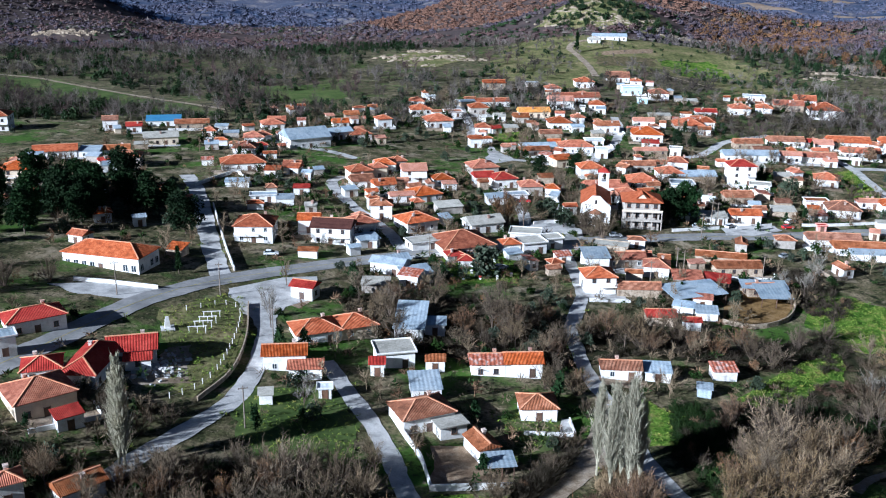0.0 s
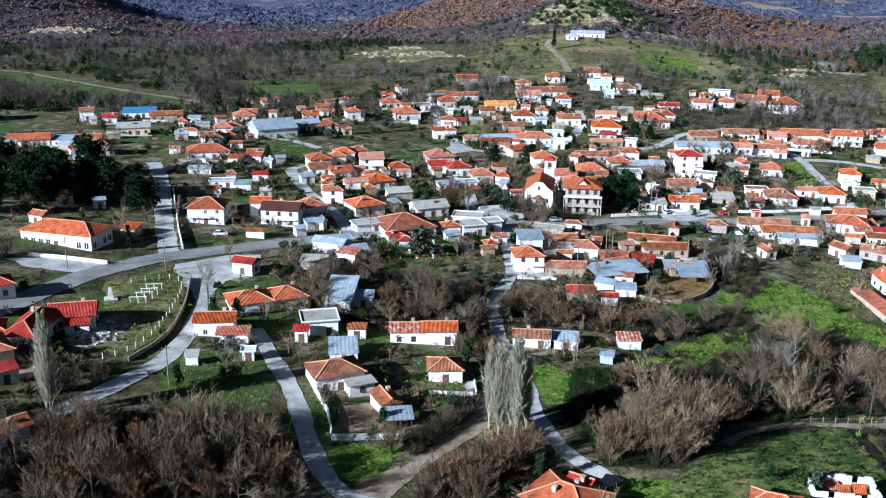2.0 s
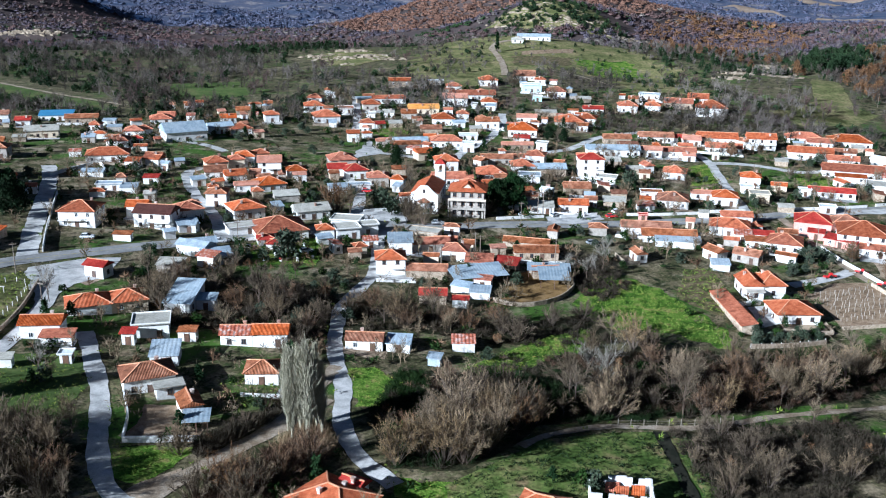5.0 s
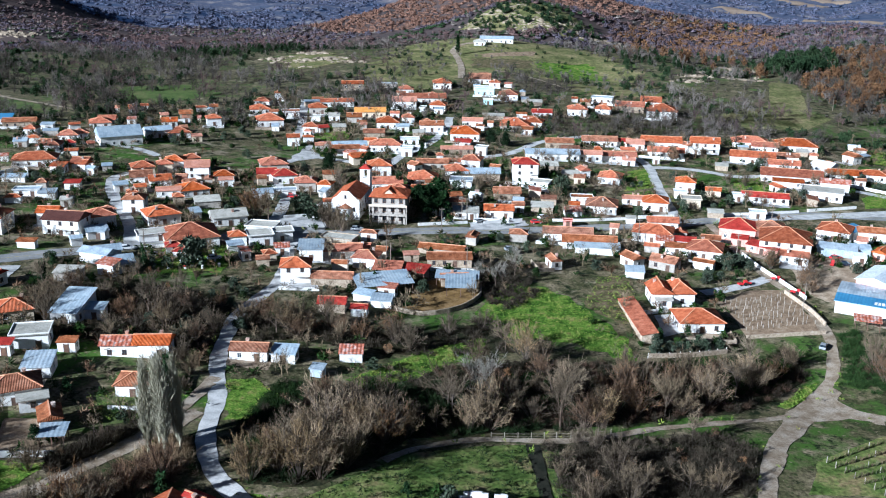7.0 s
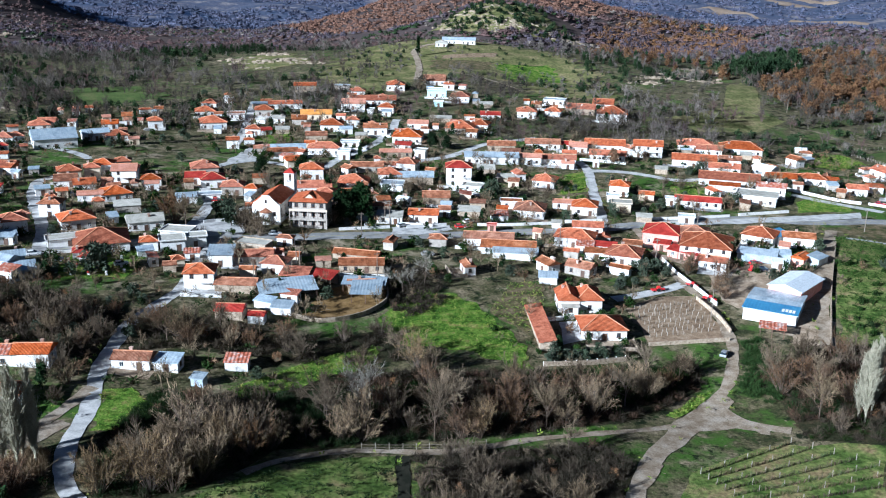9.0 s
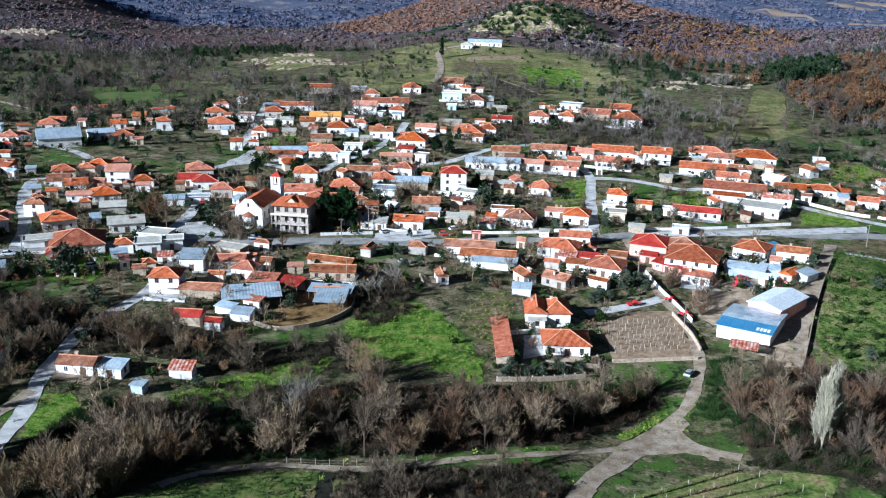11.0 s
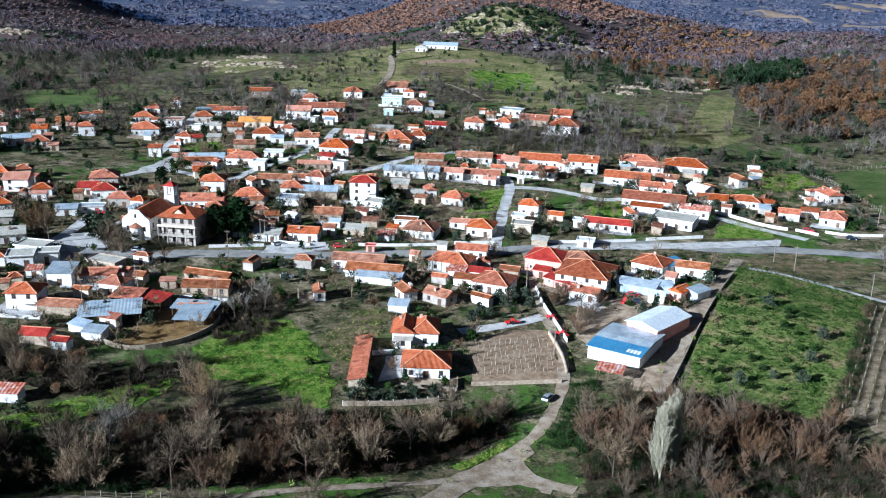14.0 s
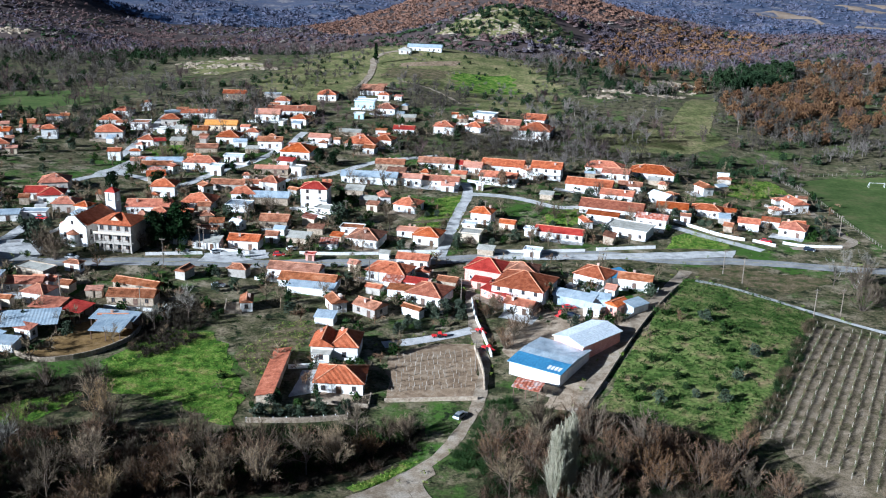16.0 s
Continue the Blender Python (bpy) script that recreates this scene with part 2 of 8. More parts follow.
def ground(x, y):
    """Height of the land: the village's gentle slope, the stream's hollow and the hills behind."""
    fall = 0.0524 * (np.asarray(y, float) - 320)
    x, y = np.asarray(x, float) / LAND, (np.asarray(y, float) + 4) / LAND
    u, v = (np.clip(x, -130, 310) - 100) / 150, (np.clip(y, 90, 640) - 300) / 150
    z = (3.59 + 11.12 * v + 1.14 * v**2 + 0.35 * v**3 - 0.22 * v**4
         + u * (-5.12 + 0.94 * v + 1.26 * v**2 - 0.24 * v**3)
         + u**2 * (1.32 - 4.76 * v + 0.69 * v**2) + u**3 * (0.39 - 0.65 * v) + 0.11 * u**4)
    z = z + bump(x, y, 146, 172, -3, 26) + bump(x, y, 213, 240, 2.6, 30) + bump(x, y, 20, 378, -3, 32)
    z = z + bump(x, y, 266, 545, 4, 50) + bump(x, y, 165, 567, -5, 35) + bump(x, y, 92, 645, 4, 45)
    z = z + bump(x, y, 60, 120, 2.4, 30) + bump(x, y, 285, 430, -3, 45)
    village = LAND * z - fall
    # country behind: from here on in true metres
    x, y = x * LAND, y * LAND - 4
    far = np.interp(y, FAR_Y, FAR_Z)
    far = far + bump(x, y, 178, 1170, 57, 110, 140) + bump(x, y, 165, 1570, 114, 200, 230)
    far = far + bump(x, y, -860, 1900, 125, 215, 270) + bump(x, y, 440, 1340, 33, 240, 160)
    far = far + bump(x, y, 505, 930, 24, 140, 170) + bump(x, y, 790, 1200, 30, 260, 230)
    far = far + bump(x, y, -480, 1300, 12, 90, 60) + bump(x, y, 20, 900, 9, 70, 60)
    gullies = smooth(900, 1200, y) * (4 * np.sin(x / 61 + y / 150) + 3 * np.sin(x / 43 - y / 97 + 1) + 1.5 * np.sin(x / 21 + y / 37))
    rolling = smooth(1950, 2500, y) * (13 * np.sin(x / 260 + y / 480) + 10 * np.sin(x / 150 - y / 290 + 1) + 6 * np.sin(x / 90 + y / 170))
    far = far + gullies + rolling
    w = smooth(745, 945, y) + 0 * x
    rough = smooth(650, 900, y) * (np.sin(x / 27 + y / 48) * 1.2 + np.sin(x / 15 - y / 22) * 0.6)
    return village * (1 - w) + far * w + rough + bump(x, y, 308, 712, -7, 40, 50) + bump(x, y, 125, 800, 5, 60, 45)


def gz(x, y):
    return float(ground(x, y))


def spaced(a, b, step, low, high, growth=1.16):
    mid = list(np.arange(a, b + step / 2, step))
    left, right, s = [], [], step
    while (left[-1] if left else a) > low:
        s *= growth
        left.append((left[-1] if left else a) - min(s, 120))
    s = step
    while (right[-1] if right else b) < high:
        s *= growth
        right.append((right[-1] if right else b) + min(s, 120))
    return np.array(left[::-1] + mid + right)


def sheet(name, xs, ys, zf, mat):
    gx, gy = np.meshgrid(xs, ys)
    v = np.stack([gx, gy, zf(gx, gy)], -1).reshape(-1, 3)
    nx = len(xs)
    i = (np.arange(len(ys) - 1)[:, None] * nx + np.arange(nx - 1)[None]).ravel()
    f = np.stack([i, i + 1, i + nx + 1, i + nx], -1)
    me = bpy.data.meshes.new(name)
    me.from_pydata(v.tolist(), [], f.tolist())
    me.polygons.foreach_set("use_smooth", [True] * len(me.polygons))
    me.materials.append(mat)
    return new(name, me)


def layer(n, l, geo, scale, a, b, low, high, detail=6, mask=None):
    """Lays colour b over the socket a where a noise of this size (metres) is high."""
    t = n.new("ShaderNodeTexNoise")
    t.inputs["Scale"].default_value, t.inputs["Detail"].default_value, t.inputs["Roughness"].default_value = 1.0 / scale, detail, 0.68
    l.new(geo.outputs["Position"], t.inputs["Vector"])
    r = n.new("ShaderNodeMapRange")
    r.inputs["From Min"].default_value, r.inputs["From Max"].default_value = low, high
    l.new(t.outputs["Fac"], r.inputs["Value"])
    m = n.new("ShaderNodeMix")
    m.data_type = "RGBA"
    fac = r.outputs[0]
    if mask:
        mul = n.new("ShaderNodeMath")
        mul.operation = "MULTIPLY"
        l.new(fac, mul.inputs[0]), l.new(mask, mul.inputs[1])
        fac = mul.outputs[0]
    l.new(fac, m.inputs["Factor"])
    l.new(a, m.inputs["A"])
    if isinstance(b, tuple):
        m.inputs["B"].default_value = (*b, 1)
    else:
        l.new(b, m.inputs["B"])
    return m.outputs["Result"]


def land_material():
    """Winter land: grass, dry scrub and trodden earth in patches of several sizes; brown woods further off."""
    m = material("winter_land", [(0.0314, 0.0358, 0.0146), (0.0728, 0.0694, 0.0314), (0.1288, 0.1098, 0.0616), (0.2072, 0.1702, 0.1075)], 7.0, 1.0, 0.3, 14, fine=0.5)
    n, l = m.node_tree.nodes, m.node_tree.links
    b = n["Principled BSDF"]
    near = b.inputs["Base Color"].links[0].from_socket
    geo = n.new("ShaderNodeNewGeometry")
    where = n.new("ShaderNodeSeparateXYZ")
    l.new(geo.outputs["Position"], where.inputs[0])
    village = n.new("ShaderNodeMapRange")
    village.inputs["From Min"].default_value, village.inputs["From Max"].default_value = 205, 250
    l.new(where.outputs["Y"], village.inputs["Value"])
    near = layer(n, l, geo, 31.0, near, (0.058, 0.112, 0.016), 0.52, 0.60)
    near = layer(n, l, geo, 9.0, near, (0.31, 0.26, 0.18), 0.54, 0.67, mask=village.outputs[0])
    near = layer(n, l, geo, 1.7, near, (0.20, 0.17, 0.105), 0.62, 0.70, 3)
    near = layer(n, l, geo, 2.3, near, (0.03, 0.045, 0.013), 0.57, 0.66, 3)
    near = layer(n, l, geo, 5.0, near, (0.012, 0.018, 0.007), 0.56, 0.64)
    scrub = layer(n, l, geo, 4.0, near, (0.10, 0.09, 0.05), 0.40, 0.55)
    scrub = layer(n, l, geo, 22.0, scrub, (0.085, 0.125, 0.032), 0.53, 0.64)
    scrub = layer(n, l, geo, 14.0, scrub, (0.18, 0.15, 0.092), 0.56, 0.68)
    scrub = layer(n, l, geo, 3.1, scrub, (0.026, 0.026, 0.014), 0.52, 0.62)
    at = n.new("ShaderNodeSeparateXYZ")
    l.new(geo.outputs["Position"], at.inputs[0])
    far_off = n.new("ShaderNodeMapRange")
    far_off.inputs["From Min"].default_value, far_off.inputs["From Max"].default_value = 430, 580
    l.new(at.outputs["Y"], far_off.inputs["Value"])
    slope = n.new("ShaderNodeMix")
    slope.data_type = "RGBA"
    l.new(far_off.outputs[0], slope.inputs["Factor"])
    l.new(near, slope.inputs["A"]), l.new(scrub, slope.inputs["B"])
    near = slope.outputs["Result"]
    woods = n.new("ShaderNodeTexNoise")
    woods.inputs["Scale"].default_value, woods.inputs["Detail"].default_value, woods.inputs["Roughness"].default_value = 0.011, 9, 0.72
    l.new(geo.outputs["Position"], woods.inputs["Vector"])
    ramp = n.new("ShaderNodeValToRGB")
    e = ramp.color_ramp.elements
    e[0].position, e[0].color = 0.34, (0.038, 0.036, 0.034, 1)
    e[1].position, e[1].color = 0.68, (0.10, 0.08, 0.064, 1)
    k = e.new(0.46)
    k.color = (0.066, 0.052, 0.05, 1)
    k = e.new(0.56)
    k.color = (0.088, 0.066, 0.06, 1)
    l.new(woods.outputs["Fac"], ramp.inputs["Fac"])
    sep = n.new("ShaderNodeSeparateXYZ")
    l.new(geo.outputs["Position"], sep.inputs[0])
    mr = n.new("ShaderNodeMapRange")
    mr.interpolation_type = "SMOOTHSTEP"
    mr.inputs["From Min"].default_value, mr.inputs["From Max"].default_value = 780, 960
    l.new(sep.outputs["Y"], mr.inputs["Value"])
    mix = n.new("ShaderNodeMix")
    mix.data_type = "RGBA"
    l.new(mr.outputs[0], mix.inputs["Factor"])
    l.new(near, mix.inputs["A"]), l.new(ramp.outputs["Color"], mix.inputs["B"])
    l.new(mix.outputs["Result"], b.inputs["Base Color"])
    return m


YS = spaced(70, 830, 4.5, -500, 4600)
XS = spaced(-190, 420, 4.5, -3600, 3600)
EDGE = int(np.argmax(YS > 2000))
land = sheet("ground", XS, YS[:EDGE + 1], ground, land_material())
tagged(land, "winter hillside of grass, dry scrub and bare woods", "ground", kind="structure")


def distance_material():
    """Far wooded country, with blue haze put into its colours and a faint glow."""
    m = material("far_country_haze", [(0.0358, 0.0456, 0.0652), (0.0597, 0.0634, 0.0822), (0.0716, 0.0685, 0.0793), (0.2029, 0.1775, 0.1559)], 90.0, 1.0, 6.0, 0.25, fine=0.4)
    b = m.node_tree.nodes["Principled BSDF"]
    # blue emission stands in for the haze of the distance
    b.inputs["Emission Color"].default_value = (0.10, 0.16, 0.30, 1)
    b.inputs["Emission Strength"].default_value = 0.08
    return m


tagged(sheet("backdrop", XS, YS[EDGE:], ground, distance_material()), "distant wooded hills on the horizon, blue haze put into their colour", "hills", kind="structure")


def inside(poly, x, y):
    r = False
    for (x1, y1), (x2, y2) in zip(poly, poly[1:] + poly[:1]):
        if (y1 > y) != (y2 > y) and x < (x2 - x1) * (y - y1) / (y2 - y1) + x1:
            r = not r
    return r


KEPT, LANES, FIELDS, MEADOWS = [], [], [], []


def patch(name, poly, mat, label, category, lift=0.06, step=1.6, rag=0.5, cut=4):
    """A piece of land laid on the ground, cut to an outline, with a slightly uneven edge."""
    KEPT.append(poly)
    if name == "crop_field":
        FIELDS.append(poly)
    if name in ("meadow", "garden"):
        MEADOWS.append(poly)
    bm = bmesh.new()
    pts = []
    for (x1, y1), (x2, y2) in zip(poly, poly[1:] + poly[:1]):
        k = max(1, int(math.hypot(x2 - x1, y2 - y1) / step))
        for i in range(k):
            px, py = x1 + (x2 - x1) * i / k, y1 + (y2 - y1) * i / k
            w = rag * (math.sin(px / 3.1 + py / 4.7) + 0.7 * math.sin(px / 1.7 - py / 2.3) + random.uniform(-.6, .6))
            pts.append((px + w, py + w * 0.8))
    f = bm.faces.new([bm.verts.new((x, y, 0)) for x, y in pts])
    xs, ys = [p[0] for p in pts], [p[1] for p in pts]
    for axis, lo, hi in ((0, min(xs), max(xs)), (1, min(ys), max(ys))):
        c = math.ceil(lo / cut) * cut
        while c < hi:
            co, no = [0, 0, 0], [0, 0, 0]
            co[axis], no[axis] = c, 1
            bmesh.ops.bisect_plane(bm, geom=bm.faces[:] + bm.edges[:] + bm.verts[:], plane_co=co, plane_no=no)
            c += cut
    bmesh.ops.triangulate(bm, faces=bm.faces[:])
    for v in bm.verts:
        v.co.z = gz(v.co.x, v.co.y) + lift
    me = bpy.data.meshes.new(name)
    bm.to_mesh(me)
    bm.free()
    me.materials.append(mat)
    return tagged(new(name, me), label, category, kind="structure")


def catmull(pts, step=2.0):
    p = [np.array(q, float) for q in pts]
    p = [2 * p[0] - p[1]] + p + [2 * p[-1] - p[-2]]
    out = []
    for i in range(1, len(p) - 2):
        k = max(2, int(np.linalg.norm(p[i + 1] - p[i]) / step))
        for j in range(k):
            t = j / k
            out.append(0.5 * (2 * p[i] + (p[i + 1] - p[i - 1]) * t + (2 * p[i - 1] - 5 * p[i] + 4 * p[i + 1] - p[i + 2]) * t * t + (3 * p[i] - p[i - 1] - 3 * p[i + 1] + p[i + 2]) * t**3))
    return out + [p[-2]]


def road(name, pts, width, mat, label, lift=0.12, thick=0.0, category="road", shift=0.0):
    """A strip of road along a line of points, laid on the ground; shift: metres to the right of the line."""
    c = catmull(pts)
    LANES.extend((q[0], q[1], width / 2 + abs(shift)) for q in c)
    bm, rows = bmesh.new(), []
    cols = max(2, int(width / 2.0) + 1)
    for i, q in enumerate(c):
        d = c[min(i + 1, len(c) - 1)] - c[max(i - 1, 0)]
        d = d / (np.linalg.norm(d) + 1e-9)
        nrm = np.array([d[1], -d[0]])
        row = []
        for j in range(cols):
            s = shift + (j / (cols - 1) - 0.5) * (width + ((0.35 * math.sin(i * 0.7 + j) + 0.25 * math.sin(i * 2.1)) if not thick else 0))
            x, y = q + nrm * s
            row.append(bm.verts.new((x, y, gz(x, y) + lift)))
        rows.append(row)
    for a, b in zip(rows, rows[1:]):
        for j in range(cols - 1):
            bm.faces.new((a[j], a[j + 1], b[j + 1], b[j]))
    me = bpy.data.meshes.new(name)
    bm.to_mesh(me)
    bm.free()
    me.materials.append(mat)
    return tagged(new(name, me), label, category, kind="structure")


def wall_run(name, pts, h, t, mat, label, category="wall"):
    """A low wall along a line of points, with a level-cut top that follows the ground."""
    c = catmull(pts, 3.0) if len(pts) > 2 else [np.array(pts[0], float) + (np.array(pts[1], float) - np.array(pts[0], float)) * i / 8 for i in range(9)]
    bm, rows = bmesh.new(), []
    for i, q in enumerate(c):
        d = c[min(i + 1, len(c) - 1)] - c[max(i - 1, 0)]
        d = d / (np.linalg.norm(d) + 1e-9)
        nrm = np.array([d[1], -d[0]]) * t / 2
        z = gz(*q)
        a, b = q + nrm, q - nrm
        rows.append([bm.verts.new((a[0], a[1], z - 0.4)), bm.verts.new((a[0], a[1], z + h)), bm.verts.new((b[0], b[1], z + h)), bm.verts.new((b[0], b[1], z - 0.4))])
    for a, b in zip(rows, rows[1:]):
        for j in range(4):
            bm.faces.new((a[j], a[(j + 1) % 4], b[(j + 1) % 4], b[j]))
    bm.faces.new(rows[0]), bm.faces.new(rows[-1][::-1])
    bmesh.ops.recalc_face_normals(bm, faces=bm.faces[:])
    me = bpy.data.meshes.new(name)
    bm.to_mesh(me)
    bm.free()
    me.materials.append(mat)
    return tagged(new(name, me), label, category)

# ---- roads, paved places and fields ----
road("main_road", [(-93.5, 159.0), (-86.1, 174.8), (-79.3, 192.2), (-71.3, 213.5), (-59.5, 230.9), (-41.9, 245.4), (-24.8, 257.3), (-12.5, 264.7), (3.8, 275.2), (21.2, 283.8), (39.3, 290.2), (58.0, 295.3), (83.3, 302.5), (113.4, 307.7), (135.2, 314.1), (155.4, 318.3), (176.9, 326.4), (199.5, 335.3), (222.4, 341.5), (252.7, 339.2), (272.6, 342.4), (291.7, 342.0), (310.2, 340.0), (332.5, 339.4)], 7, ASPHALT, "two-lane asphalt road through the village", lift=0.14)
road("road_marking", [(-93.5, 159.0), (-86.1, 174.8), (-79.3, 192.2), (-71.3, 213.5), (-59.5, 230.9), (-41.9, 245.4), (-24.8, 257.3), (-12.5, 264.7), (3.8, 275.2), (21.2, 283.8), (39.3, 290.2), (58.0, 295.3), (83.3, 302.5), (113.4, 307.7), (135.2, 314.1), (155.4, 318.3), (176.9, 326.4), (199.5, 335.3), (222.4, 341.5), (252.7, 339.2), (272.6, 342.4), (291.7, 342.0), (310.2, 340.0), (332.5, 339.4)], 0.22, YELLOW, "worn yellow line along the middle of the road", lift=0.17, thick=1, category="road marking")
road("street", [(-56.3, 237.0), (-65.4, 264.4), (-76.8, 302.6), (-85.2, 328.1), (-92.2, 344.4)], 5.5, CONCRETE, "concrete street climbing between walls", lift=0.11)
road("street", [(-48.2, 231.3), (-40.8, 213.0), (-38.1, 194.0), (-38.6, 174.7), (-43.2, 160.9), (-49.9, 148.4), (-53.5, 138.7)], 4.2, CONCRETE, "pale concrete lane curving down the slope", lift=0.11)
road("street", [(-24.3, 191.1), (-17.5, 176.6), (-10.9, 161.8), (-7.3, 150.6), (-6.9, 148.8), (-1.3, 133.4), (4.7, 126.1), (11.7, 124.7)], 3.9, CONCRETE, "narrow concrete lane between gardens", lift=0.11)
road("dirt_track", [(8.4, 127.3), (12.3, 133.6), (19.2, 144.4), (28.2, 155.4), (34.7, 167.6)], 3.5, SAND, "sandy track joining two lanes", lift=0.11)
road("street", [(38.6, 291.7), (38.3, 267.8), (38.6, 245.2), (33.0, 223.0), (32.2, 213.6), (33.4, 192.1), (37.1, 175.3), (38.7, 157.9), (42.7, 145.1), (50.5, 134.3)], 3.7, CONCRETE, "concrete lane running down past the poplars", lift=0.11)
road("dirt_track", [(34.9, 184.0), (29.8, 164.2), (22.9, 150.0), (13.6, 135.9)], 3, SAND, "lane branching off below the white houses", lift=0.11)
road("street", [(181.8, 324.9), (182.9, 296.8), (185.6, 268.6), (188.9, 248.5), (189.0, 232.7), (186.9, 220.0), (181.5, 205.6), (173.4, 194.6), (164.5, 185.0)], 3, SAND, "village lane with white wall", lift=0.11)
road("dirt_track", [(164.3, 184.1), (150.6, 178.7), (131.4, 172.3), (113.4, 165.1), (100.9, 163.3), (90.9, 161.6), (80.5, 156.2), (74.1, 150.2)], 1.9, SAND, "pale farm track along the thicket", lift=0.11)
road("dirt_track", [(175.5, 197.5), (178.2, 188.5), (183.5, 183.5), (188.5, 181.0)], 3.3, SAND, "farm track junction in the village", lift=0.11)
road("dirt_track", [(168.3, 187.5), (154.1, 166.1), (148.3, 151.4), (143.0, 136.9)], 3.3, SAND, "farm track dropping to the valley", lift=0.11)
road("street", [(186.0, 268.6), (173.4, 259.9), (161.6, 254.5)], 4, CONCRETE, "side lane below a garden", lift=0.11)
road("street", [(174.0, 423.0), (176.4, 407.4), (173.7, 372.7), (171.5, 337.5), (171.0, 324.9)], 4.2, CONCRETE, "straight concrete street to the main road", lift=0.11)
road("street", [(176.3, 406.5), (191.4, 407.2), (202.9, 402.5), (214.0, 396.9), (227.3, 401.0)], 4.5, CONCRETE, "back street behind gardens", lift=0.11)
road("street", [(17.6, 385.6), (26.1, 402.2), (36.0, 401.2), (59.4, 389.0), (66.9, 409.4), (77.8, 432.6), (86.7, 465.0), (88.8, 495.3)], 4.2, CONCRETE, "back street of the upper village", lift=0.11)
road("street", [(15.2, 434.2), (14.1, 472.8), (10.2, 510.3), (7.4, 534.7)], 4.2, CONCRETE, "upper street in the village", lift=0.11)
road("street", [(90.0, 394.0), (101.7, 409.8), (116.9, 422.8), (133.4, 447.8), (159.6, 465.7)], 4.2, CONCRETE, "broad pale street in the village", lift=0.11)
road("street", [(26.9, 278.4), (28.2, 306.0), (27.5, 330.6), (20.3, 353.2)], 4.2, CONCRETE, "street past the church square", lift=0.11)
road("street", [(-10.0, 270.1), (-17.6, 292.2), (-30.1, 317.1), (-39.4, 343.5), (-36.8, 356.1)], 4.2, CONCRETE, "winding shaded street in the village", lift=0.11)
road("street", [(-74.3, 416.9), (-57.4, 405.2), (-45.3, 398.4), (-34.3, 387.4)], 4, CONCRETE, "lane by the metal hall", lift=0.11)
road("street", [(248.6, 384.5), (258.8, 379.4), (267.9, 370.7), (277.1, 364.2), (285.6, 357.1)], 4.2, CONCRETE, "pale road forking off the main road", lift=0.11)
road("dirt_track", [(315.9, 449.4), (319.3, 412.8), (321.7, 383.6), (323.7, 376.4), (314.2, 365.9), (297.1, 362.6)], 4, SAND, "track beside the football pitch", lift=0.11)
road("path", [(255.0, 318.4), (266.2, 311.5), (280.2, 298.0), (293.2, 286.1), (305.6, 276.5)], 2.2, CONCRETE, "pale concrete channel along the field", lift=0.11)
road("dirt_track", [(253.9, 328.8), (246.7, 311.7), (236.4, 287.1), (226.8, 264.2), (219.3, 245.7), (212.2, 221.9)], 4, SAND, "dirt track between farmyard and field", lift=0.11)
road("dirt_track", [(97.0, 613.2), (97.6, 655.5), (95.4, 690.6), (92.7, 715.9), (100.4, 735.1), (116.6, 739.9)], 4.5, SAND, "pale track climbing the hill", lift=0.4)
road("dirt_track", [(119.8, 646.1), (138.1, 630.3), (151.6, 608.7), (162.3, 585.7)], 2, SAND, "faint footpath over the hill", lift=0.4)
patch("square", [(26.0, 307.5), (41.6, 310.8), (46.8, 303.4), (43.7, 281.9), (30.5, 284.9)], CONCRETE, "pale concrete village square", "square", lift=0.08)
patch("square", [(-53.3, 228.3), (-41.0, 240.1), (-32.5, 243.1), (-31.2, 226.6), (-37.8, 219.2), (-39.1, 203.1), (-44.6, 212.1)], CONCRETE, "concrete forecourt beside the road", "square", lift=0.09)
patch("pavement", [(-93.8, 220.8), (-80.5, 225.7), (-66.4, 224.8), (-63.2, 228.6), (-72.4, 215.1), (-85.3, 216.0)], CONCRETE, "pale concrete apron in front of the school", "pavement", lift=0.08)
patch("square", [(19.4, 393.5), (21.1, 427.9), (23.0, 438.8), (32.0, 403.4), (25.1, 395.0)], CONCRETE, "pale gravel lot in the village", "square", lift=0.08)
patch("pavement", [(186.5, 333.1), (213.8, 338.6), (246.1, 347.4), (275.2, 355.1), (273.7, 347.6), (245.0, 339.6), (213.6, 333.1), (186.7, 328.4)], CONCRETE, "concrete pavement along the road", "pavement", lift=0.16)
patch("pavement", [(93.8, 313.4), (115.5, 320.2), (115.4, 313.7), (103.8, 306.8), (94.2, 305.8)], CONCRETE, "bright concrete forecourt in the village", "pavement", lift=0.15)
patch("meadow", [(95.5, 231.4), (98.4, 245.6), (105.4, 253.7), (114.3, 252.2), (121.2, 247.3), (125.6, 233.4), (131.9, 220.3), (134.1, 206.9), (124.6, 211.0), (110.8, 215.9), (99.4, 218.0)], GRASS, "bright green meadow with tufts", "meadow", lift=0.07, rag=0.9)
patch("meadow", [(63.3, 186.5), (76.4, 200.3), (86.2, 209.6), (91.9, 208.1), (87.3, 198.7), (78.1, 188.5), (69.0, 182.9)], GRASS, "green strip of pasture", "meadow", lift=0.07, rag=0.9)
patch("meadow", [(41.7, 165.3), (37.0, 182.9), (44.1, 183.9), (49.9, 176.4), (48.3, 165.8)], GRASS, "green bank beside the lane", "meadow", lift=0.07, rag=0.9)
